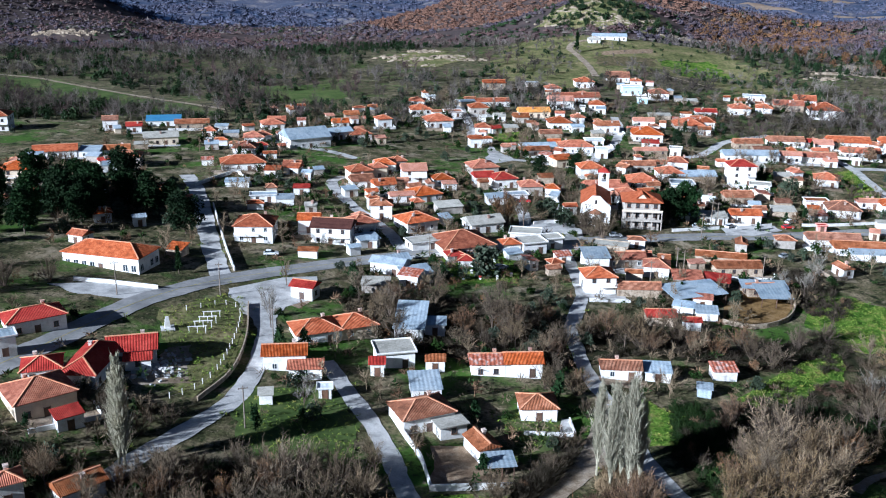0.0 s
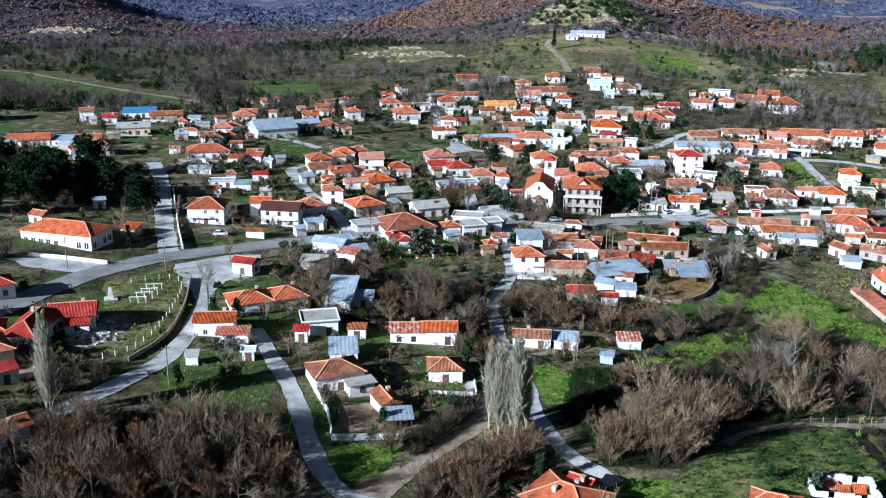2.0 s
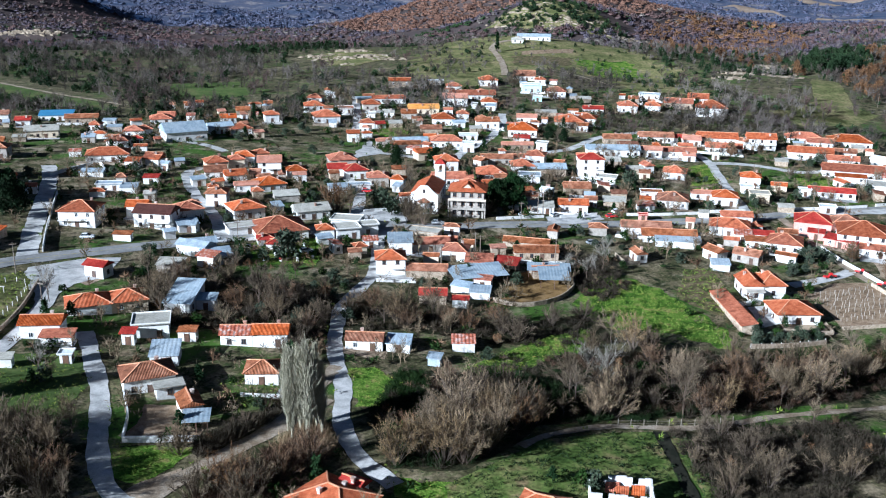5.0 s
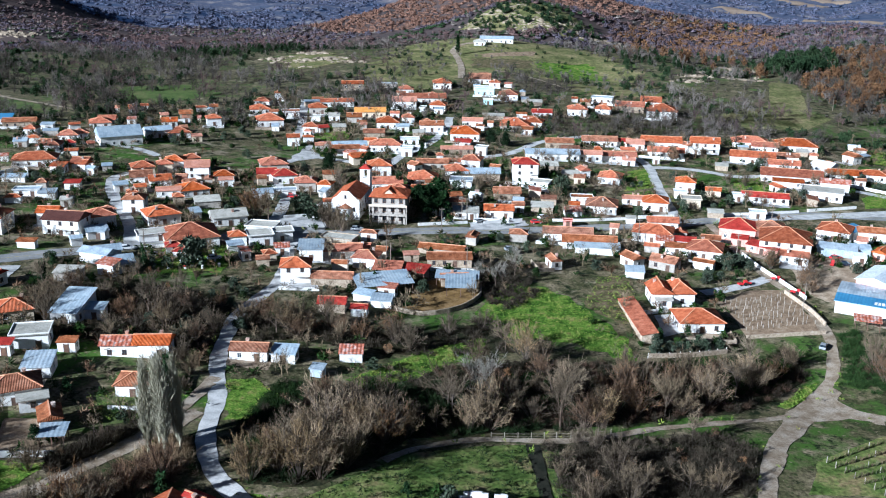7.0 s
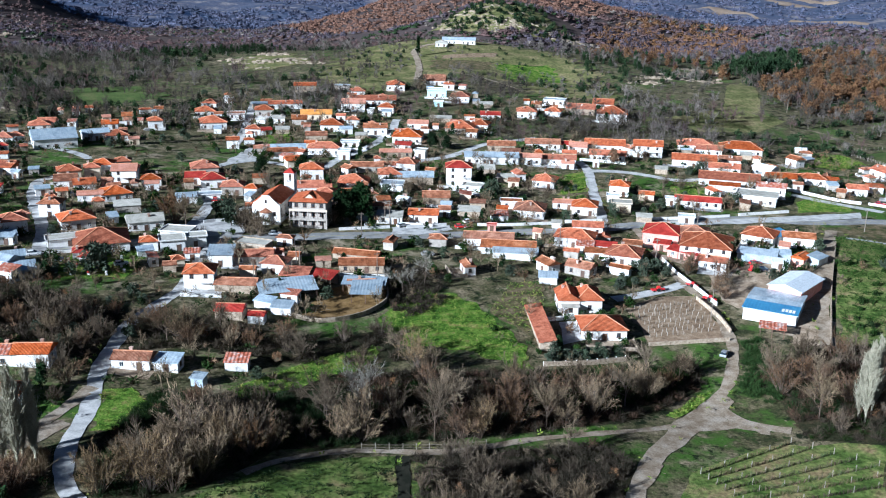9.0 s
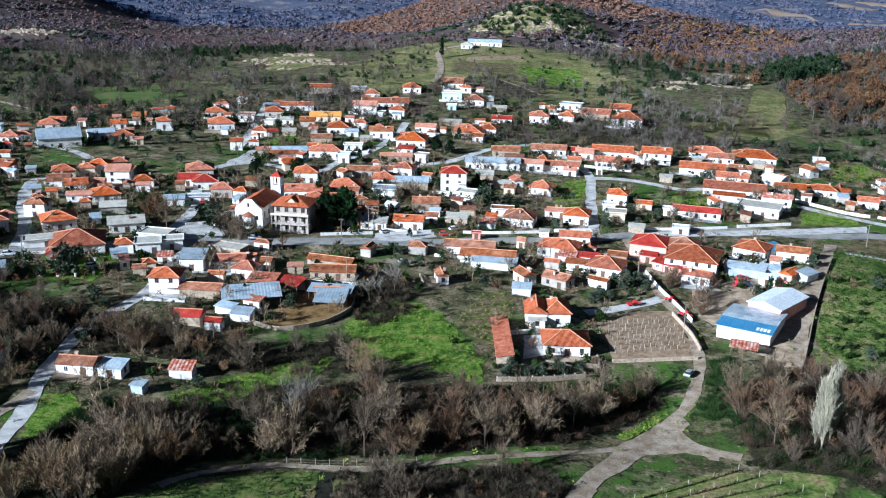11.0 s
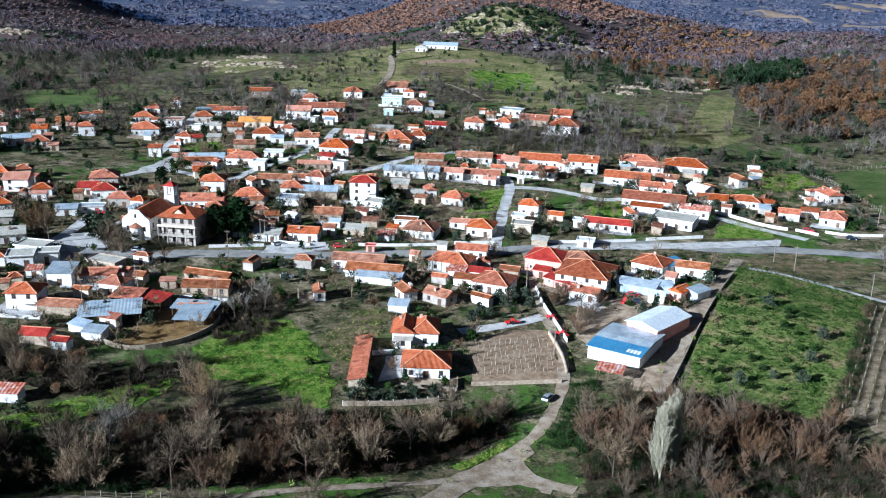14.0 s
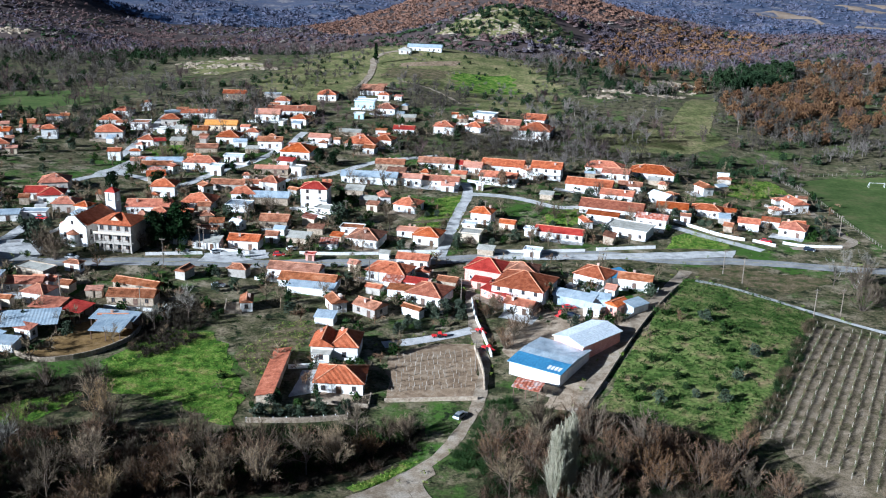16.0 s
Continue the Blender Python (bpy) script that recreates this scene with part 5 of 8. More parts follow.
house(8.2, 158.2, -65, 6.4, 4.2, 2.9, "G", "b", "w", "small white outbuilding with weathered tiles", windows=False)
winged([(18.4, 193.9, 3, 8.0, 5.6, 3.4, "G", "o", "w", 0.42), (10.7, 193.4, 3, 7.3, 5.4, 3.3, "G", "u", "w", 0.42)], "long white farmhouse, half tiled and half rusty sheet roof")
house(19.9, 175.2, 3, 7.1, 6.5, 2.96, "H", "b", "w")
house(40.3, 196.0, -3, 8.8, 5.0, 2.6, "G", "b", "w")
house(48.4, 195.6, -5, 5.6, 4.2, 2.4, "S", "m", "w")
shed(63.7, 198.0, 1, 5.3, 3.7, 2.44, "S", "u", "w")
shed(57.0, 188.2, -13, 2.9, 2.3, 2.09, "S", "m", "m")
house(-87.2, 194.5, 34, 11.9, 7.1, 3.48, "H", "r", "w")
winged([(-68.5, 176.2, 87, 15.0, 7.2, 3.6, "H", "r", "w", 0.5), (-63.0, 184.4, 14, 9.6, 7.4, 3.3, "G", "r", "w", 0.45), (-60.5, 179.6, 14, 5.0, 2.6, 2.4, "S", "r", "w", 0.14)], "white farmhouse with long red tiled wings")
house(-76.8, 172.4, 19, 7.3, 6.7, 2.78, "H", "r", "w")
house(-72.9, 160.6, 38, 10.7, 9.9, 3.92, "H", "o", "c")
house(-65.3, 154.2, 38, 4.6, 3.2, 2.78, "S", "r", "w")
house(-66.2, 130.7, 31, 4.6, 4.2, 3.92, "H", "o", "w")
house(-56.2, 133.4, 43, 6.9, 4.8, 3.04, "G", "b", "w")
house(-87.3, 179.8, 31, 4.3, 3.9, 4.35, "F", "m", "w")
house(-196.9, 427.0, 10, 12.3, 11.3, 6.96, "H", "o", "w")
house(278.3, 436.2, -64, 6.6, 5.3, 3.65, "G", "b", "w")
house(312.9, 419.4, -73, 9.5, 7.2, 3.83, "G", "o", "w")
house(259.4, 400.1, -11, 12.0, 7.2, 3.13, "G", "o", "w")
house(273.2, 401.3, -17, 11.5, 6.9, 3.13, "H", "o", "w")
house(282.0, 400.1, -15, 4.9, 3.9, 2.61, "S", "o", "w")
house(286.5, 385.1, -14, 7.7, 5.4, 3.13, "G", "o", "w")
house(296.1, 390.1, -15, 6.6, 3.9, 2.78, "S", "o", "w")
house(302.6, 381.5, -23, 9.4, 8.7, 3.13, "H", "o", "w")
shed(257.3, 414.7, -52, 9.7, 5.8, 3.48, "G", "W", "w")
shed(222.0, 289.6, -13, 5.9, 3.5, 2.78, "S", "m", "m")
shed(228.7, 311.6, 35, 6.7, 4.7, 3.13, "S", "B", "w")
house(234.6, 308.9, -14, 10.3, 5.2, 3.13, "G", "b", "w")
house(226.4, 283.6, 49, 5.6, 3.9, 3.13, "G", "o", "p")
shed(231.9, 284.1, 43, 6.4, 3.9, 2.61, "S", "m", "m")
shed(219.1, 281.4, -14, 4.7, 2.8, 2.61, "S", "W", "w")
shed(320.5, 435.1, -16, 4.1, 2.4, 2.26, "S", "b", "s")
shed(293.5, 470.8, -10, 5.1, 3.1, 2.26, "G", "W", "w")
shed(126.2, 746.1, -2, 25.1, 7.5, 3.48, "G", "m", "w")
house(112.9, 734.1, -2, 8.8, 8.1, 2.96, "H", "c", "w")
shed(54.0, 247.4, -2, 11.6, 5.2, 2.61, "G", "b", "s")
shed(56.0, 228.3, -2, 7.2, 5.0, 2.61, "G", "r", "s")
shed(63.4, 225.6, -6, 4.2, 3.0, 2.44, "G", "r", "w")
shed(68.9, 232.9, -7, 5.4, 3.8, 2.26, "S", "m", "w")
house(88.6, 252.4, 7, 7.8, 3.9, 2.61, "G", "b", "s")
house(87.3, 269.9, 2, 13.4, 6.0, 2.61, "G", "b", "s")
shed(36.0, 270.1, 12, 4.4, 3.1, 2.61, "S", "u", "w")
shed(32.1, 259.0, 13, 3.6, 2.9, 2.26, "G", "b", "s")
house(-12.2, 255.7, 25, 6.9, 4.9, 2.96, "G", "m", "w")
shed(-6.2, 246.5, 24, 8.2, 5.7, 2.61, "S", "m", "w")
house(-5.0, 275.3, 25, 8.9, 5.4, 2.61, "F", "c", "w")
shed(-21.3, 273.4, 28, 6.3, 4.4, 2.61, "S", "m", "w")
shed(-31.5, 328.9, 26, 4.9, 3.4, 2.61, "S", "m", "w")
shed(51.9, 319.4, 8, 3.3, 2.3, 2.61, "S", "c", "w")
house(204.6, 437.6, -10, 4.6, 3.7, 2.61, "F", "W", "w")
shed(131.0, 395.6, -2, 7.4, 5.2, 2.26, "S", "c", "s")
shed(138.6, 382.9, -8, 6.9, 4.1, 2.26, "S", "c", "s")
house(89.8, 332.6, -1, 7.3, 3.6, 2.61, "G", "b", "c")
house(97.8, 341.4, -29, 4.4, 3.5, 2.78, "G", "W", "w")
shed(83.5, 321.4, 4, 4.1, 2.9, 2.26, "S", "m", "w")
shed(93.5, 320.1, -1, 8.9, 5.3, 2.61, "S", "c", "w")
shed(121.9, 332.7, -6, 8.0, 4.8, 2.26, "S", "c", "s")
shed(40.4, 362.8, 8, 5.5, 3.8, 2.61, "S", "b", "s")
shed(19.7, 329.9, 17, 7.1, 4.2, 2.61, "S", "m", "w")
house(26.7, 335.0, 11, 8.3, 4.2, 2.61, "F", "m", "w")
house(-13.3, 325.7, 16, 8.5, 4.2, 2.61, "G", "p", "w")
shed(2.8, 315.4, 19, 8.6, 5.1, 2.61, "S", "c", "g")
shed(-45.8, 357.6, 18, 3.6, 2.9, 2.26, "S", "m", "g")
shed(33.8, 464.6, 7, 6.5, 4.6, 2.26, "S", "c", "s")
shed(51.8, 453.6, 6, 10.1, 6.1, 2.26, "G", "b", "s")
shed(73.7, 451.5, 4, 5.8, 4.0, 2.09, "S", "c", "s")
shed(111.9, 494.9, -0, 11.1, 4.4, 2.09, "S", "c", "s")
shed(137.4, 535.3, -2, 7.5, 4.5, 2.26, "S", "c", "s")
shed(144.1, 427.1, -4, 8.0, 4.8, 2.44, "S", "b", "s")
house(167.9, 410.0, -6, 5.3, 4.2, 2.61, "G", "p", "w")
house(181.1, 414.6, -8, 2.8, 2.5, 2.61, "F", "W", "w")
shed(209.1, 408.7, -11, 5.3, 3.7, 2.26, "S", "c", "s")
shed(186.5, 334.0, -10, 5.5, 3.3, 2.26, "S", "c", "s")
house(202.6, 335.5, -12, 5.5, 3.9, 2.44, "F", "W", "w")
shed(257.8, 445.3, -14, 5.2, 4.2, 2.26, "S", "c", "s")
shed(152.9, 322.7, -6, 3.3, 2.3, 2.09, "S", "c", "w")
house(129.3, 315.4, -3, 2.8, 2.2, 2.26, "F", "r", "p")
shed(63.8, 236.0, -22, 5.2, 3.1, 2.26, "S", "m", "w")
shed(-0.6, 192.0, 0, 4.1, 2.5, 2.61, "S", "b", "w")
shed(-33.3, 170.4, 9, 2.5, 2.2, 2.26, "S", "c", "w")
house(-22.4, 175.1, 6, 2.5, 2.2, 2.26, "F", "W", "w")
shed(-36.8, 258.9, -2, 5.3, 2.2, 2.26, "S", "b", "w")
shed(-20.4, 272.4, 3, 4.2, 2.5, 2.61, "S", "m", "w")
shed(-121.4, 388.2, 14, 5.2, 3.1, 2.26, "S", "c", "s")
shed(-150.3, 352.6, 13, 6.1, 3.6, 2.61, "S", "m", "w")
house(40.6, 126.1, -36, 12.1, 9.7, 3.48, "H", "h", "w")
house(43.6, 130.0, -31, 3.9, 3.6, 3.48, "G", "r", "w")
house(76.4, 127.7, -21, 7.7, 4.6, 2.96, "H", "o", "w")
shed(7.8, 262.1, -1, 4.7, 4.2, 2.09, "H", "r", "w")
shed(52.3, 282.9, -18, 10.5, 5.2, 2.61, "F", "c", "s")
shed(85.2, 279.3, -14, 14.6, 4.4, 2.26, "G", "b", "s")
house(59.3, 274.6, 0, 7.0, 4.2, 2.61, "G", "o", "w")
house(26.8, 289.6, -9, 9.2, 6.4, 3.04, "F", "c", "w")

# ---- larger buildings ----
WAREHOUSE = house(206.0, 246.6, -27.7, 14.1, 17.8, 3.5, "G", "m", "w", "long metal warehouse with a grey and blue roof", "warehouse", chimneys=0, rise=0.08, windows=False)
house(216.3, 259.5, 47.8, 16.0, 9.8, 4.2, "G", "W", "p", "white metal barn roof over orange block walls", "barn", chimneys=0, rise=0.24, windows=False)
house(137.8, 230.9, -86.5, 26.1, 4.0, 2.4, "S", "o", "s", "long narrow outbuilding with orange tiled sloping roof", "shed", chimneys=0, windows=False)
house(-85.5, 240.5, -14.5, 22.0, 10.0, 4.3, "H", "o", "w", "long white school with orange hip roof and tall windows", "school", chimneys=0, step=2.2)


# the blue lower sheets of the warehouse roof, with faded white lettering as bars
bm = bmesh.new()
_L, _D, _h = 14.1, 17.8, 3.5
_d, _l = _D / 2 + 0.45, _L / 2 + 0.45
_r = 0.08 * _d
def on_slope(u, v, up=0.0):
    """A point on the front slope: u along the eave, v from eave (0) to ridge (1)."""
    return (u, -_d * (1 - v), _h + 0.16 + _r * v + up)
solid(bm, [on_slope(-_l, 0, .02), on_slope(_l, 0, .02), on_slope(_l, .66, .02), on_slope(-_l, .66, .02)], [on_slope(-_l, 0, .07), on_slope(_l, 0, .07), on_slope(_l, .66, .07), on_slope(-_l, .66, .07)])
blue_sheet = part("blue_roof_sheet", bm, ROOF["B"], WAREHOUSE, "faded blue corrugated sheets")
for k in range(4):
    bm = bmesh.new()
    u = _l - 4.6 + k * 0.95
    solid(bm, [on_slope(u, .14, .08), on_slope(u + .7, .14, .08), on_slope(u + .7, .34, .08), on_slope(u, .34, .08)], [on_slope(u, .14, .1), on_slope(u + .7, .14, .1), on_slope(u + .7, .34, .1), on_slope(u, .34, .1)])
    part("painted_bar", bm, WALL["w"], blue_sheet, "faded white painted mark")


def church(x, y, a, W, N, h):
    """A white church: nave with a gabled tiled roof, shouldered east wall and a small apse facing the valley."""
    e = tagged(thing("church", x, y, a), "white village church with orange tiled roof and apse", "church")
    bm = bmesh.new()
    box(bm, -W / 2, 0, -2, W / 2, N, h)
    r = 0.5 * W / 2
    solid(bm, [(-W / 2, 0.3, h), (W / 2, 0.3, h), (0, 0.3, h + r)], [(-W / 2, 0, h), (W / 2, 0, h), (0, 0, h + r)])
    solid(bm, [(-W / 2, N, h), (W / 2, N, h), (0, N, h + r)], [(-W / 2, N - .3, h), (W / 2, N - .3, h), (0, N - .3, h + r)])
    part("nave", bm, WALL["w"], e)
    bm = bmesh.new()
    pts = [(-W / 2 - .3, -.25), (-W / 2 - .3, h - .6), (-W * .30, h + r * .55), (-W * .14, h + r + .5), (W * .14, h + r + .5), (W * .30, h + r * .55), (W / 2 + .3, h - .6), (W / 2 + .3, -.25)]
    solid(bm, [(p, -0.45, q - 1.5 * (i in (0, 7))) for i, (p, q) in enumerate(pts)], [(p, -0.003, q - 1.5 * (i in (0, 7))) for i, (p, q) in enumerate(pts)])
    part("east_wall", bm, WALL["w"], e)
    bm = bmesh.new()
    l, d = W / 2 + .5, 0.12
    for s in (-1, 1):
        lo = [(s * l, .35, h - .15), (s * l, N + .4, h - .15), (0, N + .4, h + r + .1), (0, .35, h + r + .1)]
        solid(bm, lo, [(p[0], p[1], p[2] + .16) for p in lo])
    part("roof", bm, ROOF["h"], e)
    bm = bmesh.new()
    n, ra, ah = 7, W * .22, h * .58
    ring = [(math.cos(math.pi + math.pi * i / n) * ra, -0.45 + math.sin(math.pi + math.pi * i / n) * ra * .9) for i in range(n + 1)]
    solid(bm, [(p, q, -2) for p, q in ring], [(p, q, ah) for p, q in ring])
    apse = part("apse", bm, WALL["w"], e)
    bm = bmesh.new()
    top = bm.verts.new((0, -0.45, ah + 1.5))
    rim = [bm.verts.new((p * 1.18, -0.45 + (q + .45) * 1.18, ah)) for p, q in ring]
    for i in range(n):
        bm.faces.new((rim[i], rim[i + 1], top))
    bm.faces.new(rim[::-1])
    bm.faces.new((rim[0], top, rim[n]))
    part("apse_roof", bm, ROOF["b"], apse)
    for px, pz, sc in ((-W * .32, h * .5, 1.2), (W * .32, h * .5, 1.2), (0, h + r * .35, 1.0)):
        w = shared("window", WIN_B, e, pose(px, -0.46, pz) @ Matrix.Diagonal((.7 * sc, 1, sc, 1)))
        shared("pane", PANE, w, Matrix.Identity(4))
    w = shared("window", WIN_B, apse, pose(0, -0.47 - ra * .88, ah * .55) @ Matrix.Diagonal((.6, 1, 1, 1)))
    for i in range(4):
        for s in (-1, 1):
            w = shared("window", WIN_B, e, pose(s * W / 2, 2.5 + i * (N - 5) / 3, h * .6, 0, 0, s * 90) @ Matrix.Diagonal((.8, 1, 1.3, 1)))
            shared("pane", PANE, w, Matrix.Identity(4))
    return e


def bell_tower(x, y, a, w, h):
    e = tagged(thing("bell_tower", x, y, a), "white square bell tower with red pyramid roof", "bell tower")
    bm = bmesh.new()
    box(bm, -w / 2, -w / 2, -2, w / 2, w / 2, h - 3)
    part("shaft", bm, WALL["w"], e)
    bm = bmesh.new()
    for sx in (-1, 1):
        for sy in (-1, 1):
            box(bm, sx * (w / 2 - .5) - .5, sy * (w / 2 - .5) - .5, h - 3, sx * (w / 2 - .5) + .5, sy * (w / 2 - .5) + .5, h)
    box(bm, -w / 2 - .15, -w / 2 - .15, h, w / 2 + .15, w / 2 + .15, h + .3)
    belfry = part("belfry", bm, WALL["w"], e)
    bm = bmesh.new()
    v = [bm.verts.new((sx * (w / 2 + .35), sy * (w / 2 + .35), h + .3)) for sx, sy in ((-1, -1), (1, -1), (1, 1), (-1, 1))]
    t = bm.verts.new((0, 0, h + 1.9))
    bm.faces.new(v[::-1])
    for i in range(4):
        bm.faces.new((v[i], v[(i + 1) % 4], t))
    part("roof", bm, ROOF["r"], e)
    bm = bmesh.new()
    beam(bm, (0, 0, h + 1.8), (0, 0, h + 2.8), .08, .08)
    beam(bm, (-.3, 0, h + 2.45), (.3, 0, h + 2.45), .08, .08)
    part("cross", bm, FRAME_W, e)
    bm = bmesh.new()
    bmesh.ops.create_cone(bm, segments=12, radius1=.55, radius2=.2, depth=.8, cap_ends=True, matrix=Matrix.Translation((0, 0, h - 1.2)))
    part("bell", bm, FRAME_B, belfry)
    return e


def town_hall(x, y, a, L, D, h):
    """A three-storey house of bare grey walls with deep balconies and an orange roof with a front gable."""
    e = tagged(thing("town_hall", x, y, a), "bare grey three-storey building with orange roof and balconies", "house")
    bm = bmesh.new()
    box(bm, -L / 2, -D / 2, -2, L / 2, D / 2, h - .003)
    part("wall", bm, WALL["g"], e)
    bm = bmesh.new()
    r, g = roof_body(bm, "H", L, D, h, 1.0)
    part("roof", bm, ROOF["h"], e)
    bm = bmesh.new()
    gw = L * .2
    for s in (-1, 1):
        lo = [(s * gw, -D / 2 + .6, h + .9), (s * gw, D * .1, h + .9), (0, D * .1, h + .9 + gw * .75), (0, -D / 2 + .6, h + .9 + gw * .75)]
        solid(bm, lo, [(p[0], p[1], p[2] + .15) for p in lo])
    gable = part("dormer_roof", bm, ROOF["h"], e)
    bm = bmesh.new()
    solid(bm, [(-gw * .9, -D / 2 + .9, h + .3), (gw * .9, -D / 2 + .9, h + .3), (0, -D / 2 + .9, h + .9 + gw * .68)], [(-gw * .9, -D / 2 + 1.2, h + .3), (gw * .9, -D / 2 + 1.2, h + .3), (0, -D / 2 + 1.2, h + .9 + gw * .68)])
    part("dormer_wall", bm, WALL["c"], gable)
    for s in range(3):
        z = h / 3 * s
        if s:
            bm = bmesh.new()
            box(bm, -L / 2 - .8, -D / 2 - 1.6, z - .12, L / 2 + .8, -D / 2, z + .1)
            for i in range(5):
                px = -L / 2 - .6 + (L + 1.2) * i / 4
                box(bm, px - .14, -D / 2 - 1.5, z - h / 3 + .1, px + .14, -D / 2 - 1.22, z - .12)
            b = part("balcony", bm, WALL["g"], e)
            bm = bmesh.new()
            box(bm, -L / 2 - .8, -D / 2 - 1.6, z + .1, L / 2 + .8, -D / 2 - 1.48, z + .75)
            part("parapet", bm, WALL["c" if s == 2 else "g"], b)
        for i in range(4):
            w = shared("window", WIN_B, e, pose(-L / 2 + L * (i + .5) / 4, -D / 2, z + h / 6 + .25) @ Matrix.Diagonal((1.2, 1, 1.2, 1)))
            shared("pane", PANE, w, Matrix.Identity(4))
    return e


church(51.7, 311.0, -8, 9.2, 17, 7.0)
bell_tower(57.2, 331.0, -8, 3.6, 13.0)
town_hall(67.1, 313.2, -6, 11.5, 10.0, 9.2)


# ---- cattle shed: open roofs on posts round a muddy yard ----
def open_shed(x, y, a, L, D, h, rc, label, rise=0.1, back=True):
    e = tagged(thing("open_shed", x, y, a), label, "shed", "open farm sheds")
    bm = bmesh.new()
    r, _ = roof_body(bm, "S", L, D, h, 0.35, rise, 0.1)
    part("roof", bm, ROOF[rc], e)
    k = max(2, int(L / 4))
    for i in range(k + 1):
        for py, zz in ((-D / 2 + .15, h), (D / 2 - .15, h + r * .92)):
            bm = bmesh.new()
            px = -L / 2 + .15 + (L - .3) * i / k
            box(bm, px - .09, py - .09, -1.5, px + .09, py + .09, zz)
            part("post", bm, DOOR_M, e)
    if back:
        bm = bmesh.new()
        box(bm, -L / 2 + .25, D / 2 - .05, -1.5, L / 2 - .25, D / 2 + .1, h + r * .85)
        part("back_wall", bm, WALL["g"], e)
    return e



# ---- small sheds, hen-houses and wood stores beside the houses ----
OUT = random.Random(23)
TAKEN = [(o.matrix_world.translation.x, o.matrix_world.translation.y, math.degrees(o.matrix_world.to_euler().z), max([abs(c[0]) for k in o.children for c in k.bound_box] + [2.0]))
         for o in scene.objects if o.name.split(".")[0] in ("house", "shed", "warehouse", "barn", "church", "town_hall", "school", "bell_tower", "open_shed")]
HOMES = list(TAKEN)


def outbuildings(n):
    done = tries = 0
    while done < n and tries < n * 60:
        tries += 1
        hx, hy, ha, hr = OUT.choice(HOMES)
        L, D = OUT.uniform(2.6, 6.5), OUT.uniform(2.4, 4.5)
        a, r = OUT.uniform(0, 2 * math.pi), hr + OUT.uniform(2.5, 9)
        x, y = hx + r * math.cos(a), hy + r * math.sin(a)
        if any(math.hypot(x - q[0], y - q[1]) < q[3] * 1.15 + L / 2 + 0.8 for q in TAKEN):
            continue
        if any(math.hypot(x - q[0], y - q[1]) < q[2] + L / 2 + 0.8 for q in LANES) or y < 232:
            continue
        if any(inside(p, x, y) for p in KEPT if max(c[0] for c in p) - min(c[0] for c in p) > 16):
            continue
        rc = OUT.choice("bbbooommcpu")
        kind = "F" if rc == "c" else OUT.choice("SSG") if rc in "mu" else OUT.choice("GGHS")
        shed(x, y, ha + OUT.choice((0, 0, 90, 8, -8)), L, D, OUT.uniform(2.1, 2.9), kind, rc, OUT.choice("wwwgssc"))
        TAKEN.append((x, y, 0, L / 2))
        done += 1


outbuildings(125)


# ---- street furniture, vehicles, fences ----
POLE_M = material("pole_wood", [(0.16, 0.13, 0.10), (0.26, 0.22, 0.18)], 1.0, 0.9, vary=0.2)
PAINT = {"r": material("red_paint", [(0.55, 0.02, 0.02), (0.62, 0.03, 0.03)], 2.0, 0.3, fine=0.05), "s": material("silver_paint", [(0.45, 0.47, 0.5), (0.5, 0.52, 0.55)], 2.0, 0.3, fine=0.05, metal=0.5),
         "k": material("dark_blue_paint", [(0.015, 0.02, 0.04), (0.02, 0.03, 0.06)], 2.0, 0.25, fine=0.05), "w": material("white_car_paint", [(0.72, 0.73, 0.74), (0.78, 0.79, 0.8)], 2.0, 0.3, fine=0.04)}
PAINT_WORD = {"r": "red", "s": "silver", "k": "dark blue", "w": "white"}
RUBBER = material("tyre_rubber", [(0.015, 0.015, 0.015), (0.03, 0.03, 0.03)], 1.0, 0.9)


def pole_fill(bm):
    v = bmesh.ops.create_cone(bm, segments=8, radius1=0.15, radius2=0.10, depth=9.6, cap_ends=True, matrix=Matrix.Translation((0, 0, 3.8)))
    return v


POLE_SHAFT = one_mesh("shaft", pole_fill, POLE_M)
POLE_ARM = one_mesh("crossarm", lambda bm: (box(bm, -0.9, -0.06, 8.0, 0.9, 0.06, 8.14), [box(bm, sx - 0.05, -0.05, 8.14, sx + 0.05, 0.05, 8.34) for sx in (-0.8, -0.3, 0.3, 0.8)]), POLE_M)


def utility_pole(x, y):
    e = tagged(thing("utility_pole", x, y, random.uniform(-30, 30)), "weathered wooden utility pole with a crossarm", "pole", "utility poles")
    shared("shaft", POLE_SHAFT, e, Matrix.Identity(4))
    shared("crossarm", POLE_ARM, e, Matrix.Identity(4))


def wheel_fill(r, w):
    return lambda bm: bmesh.ops.create_cone(bm, segments=14, radius1=r, radius2=r, depth=w, cap_ends=True, matrix=Matrix.Rotation(math.pi / 2, 4, "X"))


TYRE = one_mesh("wheel", wheel_fill(0.32, 0.22), RUBBER)
RIM = one_mesh("rim", wheel_fill(0.19, 0.235), FRAME_W)
BIG_TYRE = one_mesh("wheel", wheel_fill(0.75, 0.4), RUBBER)


def lofted(bm, profile, halves):
    """A body from a side outline and the half width at each outline point."""
    a = [bm.verts.new((px, -hw, pz)) for (px, pz), hw in zip(profile, halves)]
    b = [bm.verts.new((px, hw, pz)) for (px, pz), hw in zip(profile, halves)]
    bm.faces.new(a[::-1]), bm.faces.new(b)
    n = len(a)
